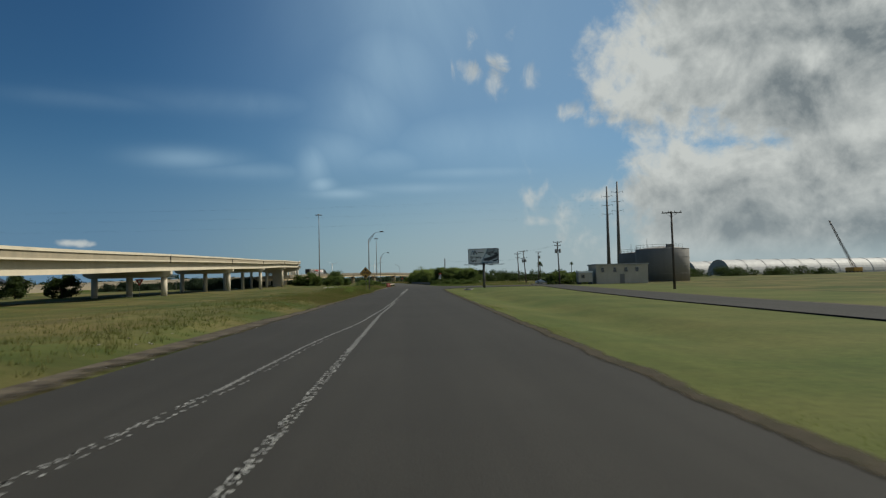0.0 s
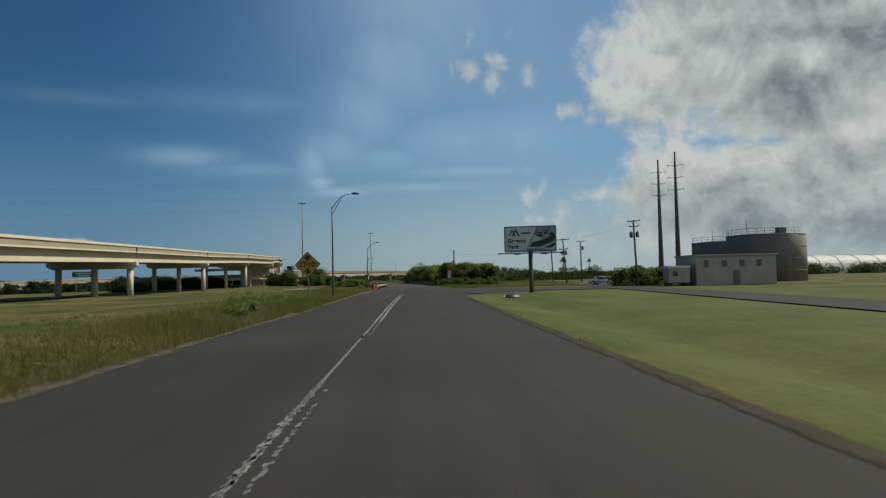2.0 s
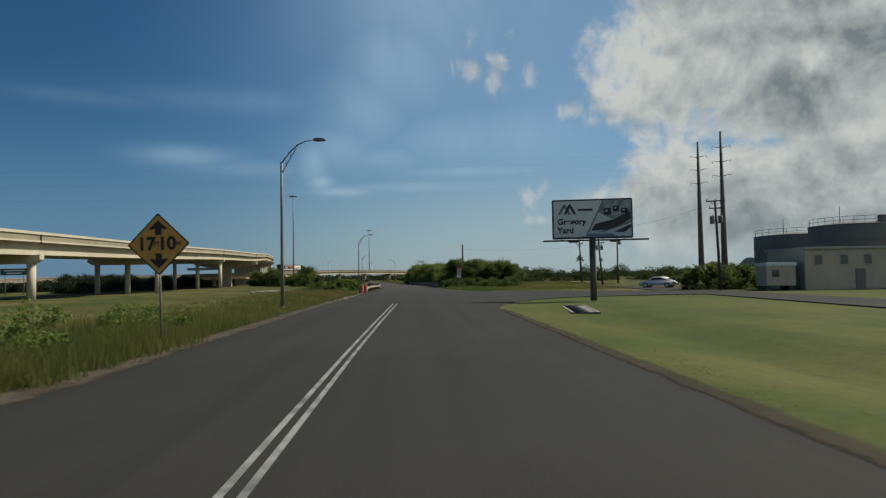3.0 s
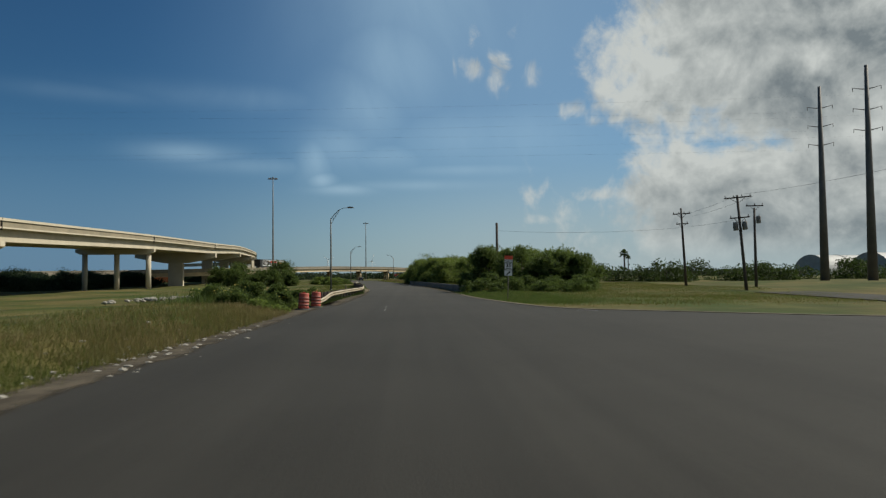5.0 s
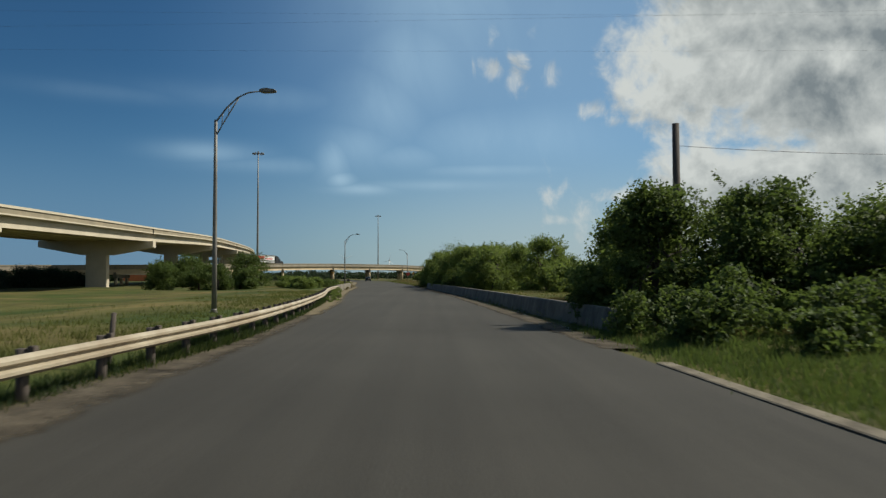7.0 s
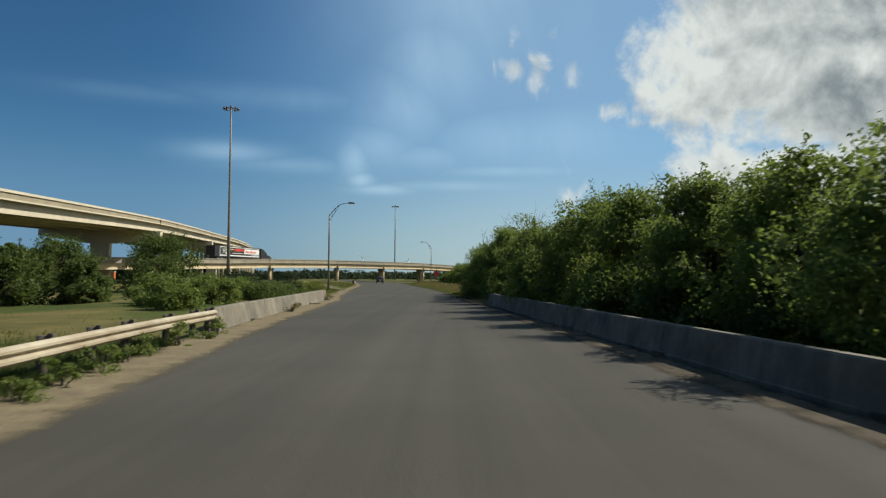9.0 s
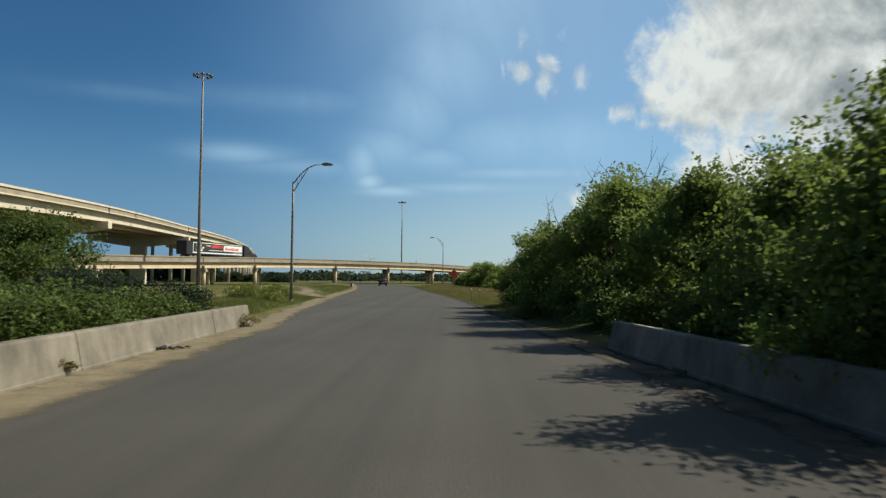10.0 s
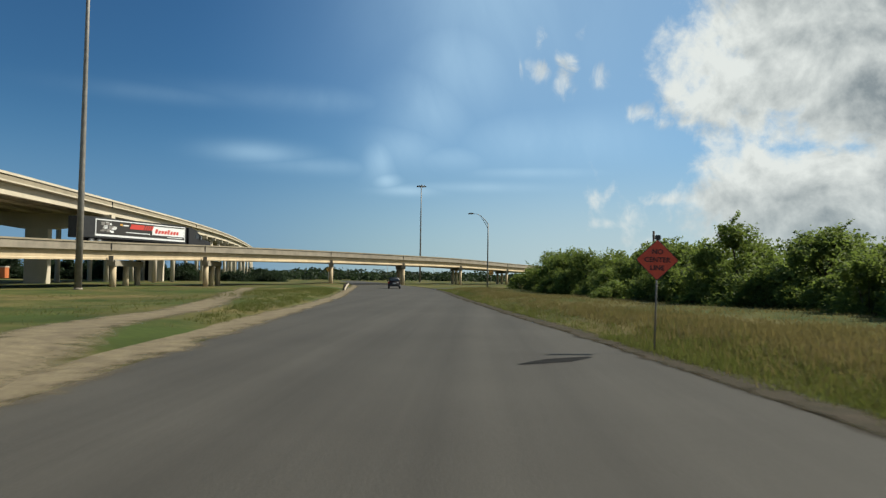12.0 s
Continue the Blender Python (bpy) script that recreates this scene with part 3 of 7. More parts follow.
L_EDGE, R_EDGE = (lambda y: edge(LEFT_EDGE, y)), (lambda y: edge(RIGHT_EDGE, y))
loose("shoulder_dirt_grey", -20, 186, lambda y: L_EDGE(y) - 0.75 - 0.3 * ease(y, 150, 165) - 2.0 * ease(48 - y, 0, 40) - wob(y, 1.0, 0.5), lambda y: L_EDGE(y) + 0.40 + 0.5 * ease(y, 78, 98) + wob(y, 2.0, 0.25), 0.008, M_DIRT_GREY, "grey gritty dirt along the road edge")
loose("shoulder_dirt_rail", 178, 232, lambda y: L_EDGE(y) - 0.70 - 0.5 * ease(y, 300, 318) - 1.6 * ease(y, 318, 334) * (1 - ease(y, 346, 372)) - wob(y, 1.0, 0.5), lambda y: L_EDGE(y) + 1.75 - 0.9 * ease(y, 298, 312) + wob(y, 2.0, 0.3), 0.008, M_DIRT_GREY, "grey-brown gritty dirt below the guardrail")
loose("shoulder_dirt", 220, 470, lambda y: L_EDGE(y) - 0.70 - 0.5 * ease(y, 300, 318) - 1.6 * ease(y, 318, 334) * (1 - ease(y, 346, 372)) - wob(y, 1.0, 0.5), lambda y: L_EDGE(y) + 1.75 - 0.9 * ease(y, 298, 312) + wob(y, 2.0, 0.3), 0.010, M_DIRT, "bare sandy dirt along the road edge")
loose("shoulder_dirt_right", 204, 312, lambda y: R_EDGE(y) - 0.5 + wob(y, 5.0, 0.2), lambda y: R_EDGE(y) + 1.0 + wob(y, 6.0, 0.3), 0.008, M_DIRT_GREY, "bare gritty dirt along the road edge")
# bare soil whose dark tone also paints the shadow below the verge grass
loose("shoulder_soil", 305, 470, lambda y: R_EDGE(y) - 0.35 + wob(y, 5.0, 0.25), lambda y: R_EDGE(y) + 1.15 + wob(y, 6.0, 0.4), 0.009, M_SOIL, "dark crumbling soil along the road edge, with the edge shade painted in")
loose("shoulder_dirt_verge", -20, 122, lambda y: R_EDGE(y) - 0.25 + wob(y, 7.0, 0.10), lambda y: R_EDGE(y) + 0.45 + wob(y, 8.0, 0.2), 0.008, M_SOIL, "thin strip of dirt beside mown grass")


# dirt track that crosses the left verge
def track(name, pts, width, label):
    line = [np.array((*p[:2], max(ground_z(p[0], p[1]), -0.07) + 0.03)) for p in smooth_line(pts, 1.5)]
    verts, faces = [], []
    for i, (p, s) in enumerate(zip(line, sides(line))):
        for k in range(-2, 3):
            o = k * width * (1 + 0.9 * math.exp(-i / 4.0)) / 4 + (wob(p[1], k, 0.35) if abs(k) == 2 else 0)
            x, y = p[0] + s[0] * o, p[1] + s[1] * o
            verts.append((x, y, max(ground_z(x, y), -0.03) + 0.035 - (0.06 if abs(k) == 2 else 0)))
    for j in range(len(line) - 1):
        for i in range(4):
            faces.append((j * 5 + i, j * 5 + i + 1, (j + 1) * 5 + i + 1, (j + 1) * 5 + i))
    ob = raw(name, verts, faces, M_DIRT)
    uv = ob.data.uv_layers.new(name="UVMap")
    uv.data.foreach_set("uv", [c for loop in ob.data.loops for c in ((loop.vertex_index % 5) / 4, verts[loop.vertex_index][1])])
    tagged(ob, label, "track", kind="structure")


track("path_yard", [(44, 150.5), (60, 156), (86, 158), (130, 156)], 2.6, "pale gravel track across the grass beside the yard")
track("path", [(-17.0, 336.5), (-18.2, 341), (-20.5, 349), (-22.2, 360), (-25.5, 374), (-31, 394), (-40, 425)], 3.4, "sandy dirt track across the verge")


# ---- road markings ----
def marking(line, width, name, label, mat=None, z=0.0045):
    verts, faces = [], []
    for p, s in zip(line, sides(line)):
        for o in (-width / 2, width / 2):
            verts.append((p[0] + s[0] * o, p[1] + s[1] * o, z))
    for j in range(len(line) - 1):
        faces.append((2 * j, 2 * j + 1, 2 * j + 3, 2 * j + 2))
    tagged(raw(name, verts, faces, mat or M_PAINT_W), label, "road marking", kind="structure")


def offset_line(f, y0, y1, step=2.0):
    return [np.array((f(y), y, 0.0)) for y in np.arange(y0, y1 + 0.01, step)]


# the two stripes, which come together and run on as a double line
STRIPE_A = [(-30, -5.6), (-5, -4.45), (6.6, -3.78), (12.6, -3.25), (20, -3.0), (24, -2.73), (27.4, -2.43), (32, -2.16), (38, -1.98), (44, -1.78), (50, -1.66), (58, -1.52), (64, -1.45), (80, -1.33), (100, -1.25), (112, -1.14), (134, -0.88)]
STRIPE_B = [(-30, -1.85), (10, -1.63), (24, -1.64), (38, -1.66), (45, -1.50), (52, -1.38), (60, -1.28), (80, -1.13), (100, -1.04), (112, -0.92), (134, -0.60)]
LINE_A, LINE_B = (lambda y: edge(STRIPE_A, y)), (lambda y: edge(STRIPE_B, y))


def chipped(name, f, y0, y1, width, seed, keep, label, mat=None, step=0.11):
    """A worn stripe of which ragged chips of paint are left."""
    rng = np.random.default_rng(seed)
    verts, faces = [], []
    rows = max(1, round(width / 0.055))
    for y in np.arange(y0, y1, step):
        for k in range(rows):
            u = (k + 0.5) / rows - 0.5
            worn = noise.noise(Vector((y * 0.55, u * 3, seed))) * 0.35
            if rng.random() > keep + worn:
                continue
            cx, cy = f(y) + u * width + rng.normal() * 0.012, y + rng.uniform(-0.05, 0.05)
            n = len(verts)
            for a in (0.4, 1.3, 2.5, 3.6, 4.7, 5.6):
                r = rng.uniform(0.6, 1.25)
                verts.append((cx + 0.036 * r * math.cos(a), cy + step * 0.72 * r * math.sin(a), 0.0065))
            faces.append(tuple(range(n, n + 6)))
    tagged(raw(name, verts, faces, mat or M_PAINT_OLD), label, "road marking", kind="structure")


WORN, SCRAPED = "badly worn pale centre line, flaked into chips", "scraped remains of a pale centre line"
chipped("centre_line", LINE_A, -30, 28, 0.10, 6, 0.62, WORN)
chipped("centre_line", lambda y: LINE_A(y) + 0.19, -30, 23, 0.08, 7, 0.45, WORN)
marking(offset_line(LINE_A, 12, 48), 0.06, "centre_line", SCRAPED, M_PAINT_OLD, 0.0035)
chipped("centre_line", LINE_A, 34, 60, 0.11, 5, 0.80, WORN)
chipped("centre_line", LINE_B, -30, 32, 0.17, 3, 0.58, WORN)
marking(offset_line(LINE_B, 18, 50), 0.10, "centre_line", SCRAPED, M_PAINT_OLD, 0.0035)
chipped("centre_line", LINE_B, 32, 58, 0.13, 8, 0.62, WORN)
chipped("centre_line", lambda y: (LINE_A(y) + LINE_B(y)) / 2, 49, 58, 0.16, 4, 0.45, WORN)
chipped("centre_line", LINE_A, 58, 68, 0.10, 12, 0.85, WORN)
marking(offset_line(LINE_A, 60, 78), 0.065, "centre_line", "thin worn pale centre line on asphalt", M_PAINT_OLD)
chipped("centre_line", LINE_B, 58, 67, 0.08, 9, 0.50, WORN)
chipped("centre_line", LINE_B, 78, 87, 0.09, 10, 0.72, WORN)
marking(offset_line(LINE_A, 77, 86), 0.07, "centre_line", SCRAPED, M_PAINT_OLD)
for stripe in (LINE_A, LINE_B):
    marking(offset_line(stripe, 85, 134), 0.09, "centre_line", "worn pale double centre line on asphalt")
chipped("lane_line", lambda y: -1.22 - 0.021 * (y - 170.7), 170.0, 176.5, 0.09, 11, 0.34, "faint scraped dash of a lane line")
marking(offset_line(lambda y: -10.04, 323.2, 324.3, 0.3), 0.10, "lane_line", "chipped remnant of a white lane dash", M_PAINT_OLD)

# dark strip that paints the shadow in the ditch at the far edge
strip("shoulder_side", [float(y) for y in np.arange(-60, 341, 4)], lambda y: side_x(y) + 3.1, lambda y: side_x(y) + 3.6 + wob(y, 9.0, 0.3), -0.004, M_DITCH_SHADE, "dark strip along the side road, painting the shade of its ditch", "shoulder", across=2)


# ---- cracks and patches in the asphalt ----
def crack(pts, width, seed, label, mat=None, z=0.003):
    """A thin wandering line of sealant or a ragged patch edge, laid just proud of the road."""
    line = []
    for p in smooth_line(pts, 0.6):
        n = noise.noise(Vector((p[0] * 1.7, p[1] * 1.7, seed))) * 0.22
        line.append(np.array((p[0] + n, p[1] + n * 0.6, 0.0)))
    verts, faces = [], []
    for k, (p, s) in enumerate(zip(line, sides(line))):
        w = width * (0.55 + 0.7 * abs(noise.noise(Vector((k * 0.7, seed, 0))))) * min(1, 0.25 + 0.5 * min(k, len(line) - 1 - k))
        for o in (-w / 2, w / 2):
            verts.append((p[0] + s[0] * o, p[1] + s[1] * o, z))
    for j in range(len(line) - 1):
        faces.append((2 * j, 2 * j + 1, 2 * j + 3, 2 * j + 2))
    tagged(raw("road_crack", verts, faces, mat or M_TAR), label, "road crack", kind="structure")


CRACK = "dark sealed crack in worn asphalt"
crack([(-7.6, 265.9), (-7.1, 265.3), (-6.8, 264.6)], 0.03, 5.0, CRACK)
crack([(-7.1, 265.3), (-6.6, 265.6), (-6.2, 266.4)], 0.024, 6.0, CRACK)
crack([(-5.7, 326.7), (-4.9, 327.6), (-3.9, 328.8)], 0.10, 1.0, CRACK)
crack([(-7.9, 342.5), (-7.0, 343.4), (-6.1, 344.3)], 0.85, 2.0, CRACK)

# ---- bridges ----
def at_y(line, y):
    k = min(range(len(line)), key=lambda i: abs(line[i][1] - y))
    d = line[min(k + 1, len(line) - 1)][:2] - line[max(k - 1, 0)][:2]
    return line[k], math.degrees(math.atan2(d[1], d[0])) - 90


FLY = smooth_line([(-29, -60, 1.4, 12.5), (-31, 0, 2.15, 12.5), (-33.5, 60, 2.8, 12.5), (-36.5, 110, 3.9, 12.5), (-40.3, 163, 5.05, 12.5), (-43, 210, 5.95, 12.5), (-46.6, 265, 7.3, 13.5), (-49.4, 316, 8.2, 19), (-59.5, 385, 10.4, 22), (-68.2, 442, 11.25, 22.6),
                   (-80.2, 508, 12.4, 19), (-93.4, 570, 13.2, 15), (-110, 640, 13.6, 13), (-127, 705, 13.8, 13), (-145, 760, 13.8, 13), (-175, 800, 13.4, 13), (-220, 830, 13.2, 13)], 5.0)


def flyover():
    b = thing("flyover_bridge", pose(0, 0, 0), "long curved cream concrete flyover ramp on pale columns", "bridge")
    w = lambda p: p[3]
    sweep("slab", FLY, [(0.0, 1.38), (0.0, 1.56), (w, 1.56), (w, 1.38)], M_CONCRETE, b)
    for k in range(5):
        at = lambda d, k=k: (lambda p: 0.85 + d + (p[3] - 2.4) * k / 4)
        sweep("girder", FLY, [(at(0), 0.0), (at(0), 0.28), (at(0.2), 0.42), (at(0.2), 1.38), (at(0.5), 1.38), (at(0.5), 0.42), (at(0.7), 0.28), (at(0.7), 0.0)] if k else [(at(0), 0.0), (at(0), 1.38), (at(0.5), 1.38), (at(0.7), 0.0)], M_CONCRETE, b)
    for o0, s in ((lambda p: 0.0, 1), (lambda p: p[3], -1)):
        f = lambda d, o0=o0, s=s: (lambda p: o0(p) + s * d)
        sweep("parapet", FLY, [(f(0.10), 1.56), (f(0.10), 2.22), (f(0.36), 2.22), (f(0.48), 1.56)], M_PARAPET, b, "tan stained parapet wall")
        sweep("coping", FLY, [(f(-0.05), 2.22), (f(-0.05), 2.52), (f(0.40), 2.52), (f(0.40), 2.22)], M_CONCRETE, b)
    joints = [54, 109.5, 163, 210, 265, 316, 384, 441, 506]
    for y in joints:
        p, a = at_y(FLY, y)
        m = pose(p[0], p[1], 0, 0, 0, a)
        z, width = p[2], p[3]
        gz = -0.4
        bm = bmesh.new()
        box(bm, -0.2, -0.035, z + 1.2, 0.06, 0.035, z + 2.535)
        part("joint", bm, M_SIGN_BLACK, b, "dark open expansion joint").matrix_basis = m
        if y < 300:
            bm = bmesh.new()
            prism(bm, [(0.1, z), (0.1, z - 0.55), (-0.75, z - 1.0), (-width + 0.75, z - 1.0), (-width - 0.1, z - 0.55), (-width - 0.1, z)], 1.1, bevel=0.03)
            bmesh.ops.translate(bm, verts=bm.verts[:], vec=(0, -0.55, 0))
            part("cap", bm, M_CONCRETE, b).matrix_basis = m
            for k in range(3):
                bm = bmesh.new()
                rod(bm, (0, 0, gz), (0, 0, z - 0.99), 0.46, n=20)
                part("column", bm, M_CONCRETE, b).matrix_basis = m @ pose(-1.0 - k * (width - 2.4) / 2, 0, 0)
        else:
            c = -width / 2
            bm = bmesh.new()
            prism(bm, [(0.2, z), (0.2, z - 1.15), (c + 2.6, z - 2.5), (c - 2.6, z - 2.5), (-width - 0.2, z - 1.15), (-width - 0.2, z)], 1.9, bevel=0.04)
            bmesh.ops.translate(bm, verts=bm.verts[:], vec=(0, -0.95, 0))
            part("cap", bm, M_CONCRETE, b).matrix_basis = m
            bm = bmesh.new()
            box(bm, c - 1.75, -0.85, gz, c + 1.75, 0.85, z - 2.48, bevel=0.08)
            part("column", bm, M_CONCRETE, b).matrix_basis = m
    for y in (473, 489, 522, 538, 554, 570, 588, 606, 628, 650, 672, 694, 716, 738):
        p, a = at_y(FLY, y)
        m = pose(p[0], p[1], 0, 0, 0, a)
        bm = bmesh.new()
        prism(bm, [(0.1, p[2]), (0.1, p[2] - 1.0), (-p[3] - 0.1, p[2] - 1.0), (-p[3] - 0.1, p[2])], 1.1, bevel=0.03)
        part("cap", bm, M_CONCRETE, b).matrix_basis = m
        for j in range(3):
            bm = bmesh.new()
            rod(bm, (0, 0.55, -0.4), (0, 0.55, p[2] - 0.99), 0.5, n=14)
            part("column", bm, M_CONCRETE, b).matrix_basis = m @ pose(-1.2 - j * (p[3] - 2.4) / 2, 0, 0)


flyover()

OVER = smooth_line([(-108, 60, -1.6), (-112, 160, -0.8), (-108, 230, 0.2), (-98, 290, 1.3), (-83, 340, 2.0), (-63.2, 388.2, 2.9), (-56.6, 419.7, 3.5), (-51.0, 438, 3.95), (-38, 473, 4.5), (-25.3, 496, 4.6), (-12.1, 523, 4.65), (2, 552, 4.25), (14, 578, 4.0), (30, 612, 3.7), (62, 680, 2.9), (95, 755, 2.0)], 4.0)


def overpass():
    b = thing("overpass_bridge", pose(0, 0, 0), "low weathered concrete overpass crossing the road on columns", "bridge")
    w = 12.0
    sweep("slab", OVER, [(0.0, 1.25), (0.0, 1.48), (w, 1.48), (w, 1.25)], M_CONCRETE_DARK, b)
    for k in range(4):
        o = 0.45 + (w - 1.5) * k / 3
        sweep("girder", OVER, [(o, 0.0), (o, 0.2), (o + 0.1, 0.3), (o + 0.1, 1.25), (o + 0.45, 1.25), (o + 0.45, 0.3), (o + 0.55, 0.2), (o + 0.55, 0.0)], M_GIRDER, b)
    for o0, s in ((0.0, 1), (w, -1)):
        f = lambda d: o0 + s * d
        sweep("parapet", OVER, [(f(0.06), 1.48), (f(0.06), 2.2), (f(0.28), 2.2), (f(0.40), 1.48)], M_CONCRETE_DARK, b, "grey stained parapet wall")
        sweep("coping", OVER, [(f(-0.05), 2.2), (f(-0.05), 2.4), (f(0.34), 2.4), (f(0.34), 2.2)], M_PARAPET, b)
    for y in (360, 388.2, 419.7, 438, 473, 496, 523, 551, 579, 612):
        k = min(range(len(OVER)), key=lambda i: abs(OVER[i][1] - y))
        p = OVER[k]
        # the supports stand parallel to the road below
        m = pose(p[0], p[1], 0, 0, 0, 11.5)
        z = p[2]
        # the cap takes the dark concrete to paint the shade under the deck
        bm = bmesh.new()
        box(bm, -0.5, 0.1, z - 0.8, 0.5, 14.6, z, bevel=0.03)
        part("cap", bm, M_CONCRETE_DARK, b).matrix_basis = m
        for j in range(3):
            bm = bmesh.new()
            rod(bm, (0, 0, -0.4), (0, 0, z - 0.79), 0.42, n=16)
            part("column", bm, M_GIRDER, b).matrix_basis = m @ pose(0, 1.0 + 6.2 * j, 0)
        bm = bmesh.new()
        box(bm, -0.3, -0.12, z - 0.35, 0.3, 0.1, z + 0.55, bevel=0.03)
        part("bracket", bm, M_CONCRETE_DARK, b).matrix_basis = m
        bm = bmesh.new()
        box(bm, -0.03, -0.08, z + 1.2, 0.03, 0.2, z + 2.415)
        part("joint", bm, M_SIGN_BLACK, b, "dark open expansion joint").matrix_basis = m


overpass()


def embankment():
    line = [p for p in OVER if p[1] < 345]
    low = [p for p in OVER if p[1] < 250]
    tagged(sweep("wall_freeway", low, [(-0.35, 1.5), (-0.08, 1.5), (-0.08, -1.5), (-0.35, -1.5)], M_PARAPET), "pale stained concrete retaining wall of the freeway", "wall", kind="structure")
    tagged(sweep("embankment", line, [(-0.3, 0.3), (12.3, 0.9), (18, -4.5), (-7.5, -5.2)], M_GRASS), "grassy embankment carrying the freeway up to the bridge", "embankment", kind="structure")


embankment()


# ---- lamps and masts ----
def street_lamp(x, y, turn, label, h=9.0):
    t = thing("street_lamp", pose(x, y, ground_z(x, y), 0, 0, turn), label, "street lamp", "lamps along the road")
    bm = bmesh.new()
    tube(bm, [(0, 0, 0.14), (0, 0, 3), (0, 0, 6), (0, 0, h)], [0.12, 0.10, 0.085, 0.07], 12)
    part("pole", bm, M_GALV, t)
    bm = bmesh.new()
    box(bm, -0.16, -0.16, -0.05, 0.16, 0.16, 0.05, bevel=0.02)
    rod(bm, (0, 0, 0.05), (0, 0, 0.17), 0.14, 0.12, 12)
    part("base", bm, M_GALV, t)
    bm = bmesh.new()
    tube(bm, [(0, 0, h - 0.1), (0.5, 0, h + 0.55), (1.0, 0, h + 1.0), (1.5, 0, h + 1.22), (2.1, 0, h + 1.28)], [0.045, 0.04, 0.038, 0.034, 0.03], 8)
    tube(bm, [(0, 0, h - 0.75), (0.35, 0, h - 0.15), (0.75, 0, h + 0.5), (1.05, 0, h + 0.98)], 0.03, 8)
    for a, c in (((0.32, 0, h + 0.3), (0.28, 0, h - 0.25)), ((0.6, 0, h + 0.64), (0.58, 0, h + 0.2))):
        rod(bm, a, c, 0.018, n=6)
    part("arm", bm, M_GALV, t)
    bm = bmesh.new()
    prism(bm, [(2.0, h + 1.24), (2.05, h + 1.36), (2.35, h + 1.40), (2.75, h + 1.32), (2.8, h + 1.24), (2.6, h + 1.19), (2.2, h + 1.19)], 0.3, bevel=0.03)
    bmesh.ops.translate(bm, verts=bm.verts[:], vec=(0, -0.15, 0))
    part("lamp_head", bm, M_GALV, t)
    return t


street_lamp(-7.44, 126.3, -8, "tall galvanised street lamp with a truss arm on grass")
street_lamp(-9.4, 218.9, -5, "tall galvanised street lamp with a truss arm on grass", 8.7)
street_lamp(-15.7, 322.6, 0, "tall galvanised street lamp with a truss arm on grass", 8.45)
street_lamp(-6.88, 424.7, 185, "galvanised street lamp with its arm turned over the road")


def high_mast(x, y, h):
    t = thing("high_mast_light", pose(x, y, ground_z(x, y)), "very tall rusty high mast light with a ring of lamps", "light mast", "high masts")
    bm = bmesh.new()
    tube(bm, [(0, 0, 0.2), (0, 0, h * 0.3), (0, 0, h * 0.65), (0, 0, h)], [0.38, 0.31, 0.23, 0.15], 12)
    part("pole", bm, M_GALV, t)
    bm = bmesh.new()
    rod(bm, (0, 0, -0.1), (0, 0, 0.21), 0.46, 0.46, 16)
    part("base", bm, M_CONCRETE_DARK, t)
    bm = bmesh.new()
    ring = [(1.15 * math.cos(a), 1.15 * math.sin(a), h - 0.3) for a in np.linspace(0, 2 * math.pi, 21)]
    tube(bm, ring, 0.05, 6)
    for a in range(4):
        rod(bm, (0, 0, h - 0.3), (1.15 * math.cos(a * math.pi / 2), 1.15 * math.sin(a * math.pi / 2), h - 0.3), 0.04, n=6)
    rod(bm, (0, 0, h - 0.1), (0, 0, h + 0.35), 0.3, 0.2, 12)
    part("ring", bm, M_RUST, t)
    for k in range(10):
        a = 2 * math.pi * k / 10
        bm = bmesh.new()
        lathe(bm, [(0.06, 0.28), (0.16, 0.18), (0.34, -0.12), (0.30, -0.2)][::-1], 12)
        part("lamp", bm, M_BLACK, t).matrix_basis = pose(1.55 * math.cos(a), 1.55 * math.sin(a), h - 0.35)


high_mast(-51.5, 403.0, 39.6)
high_mast(-28.9, 598.0, 37.0)


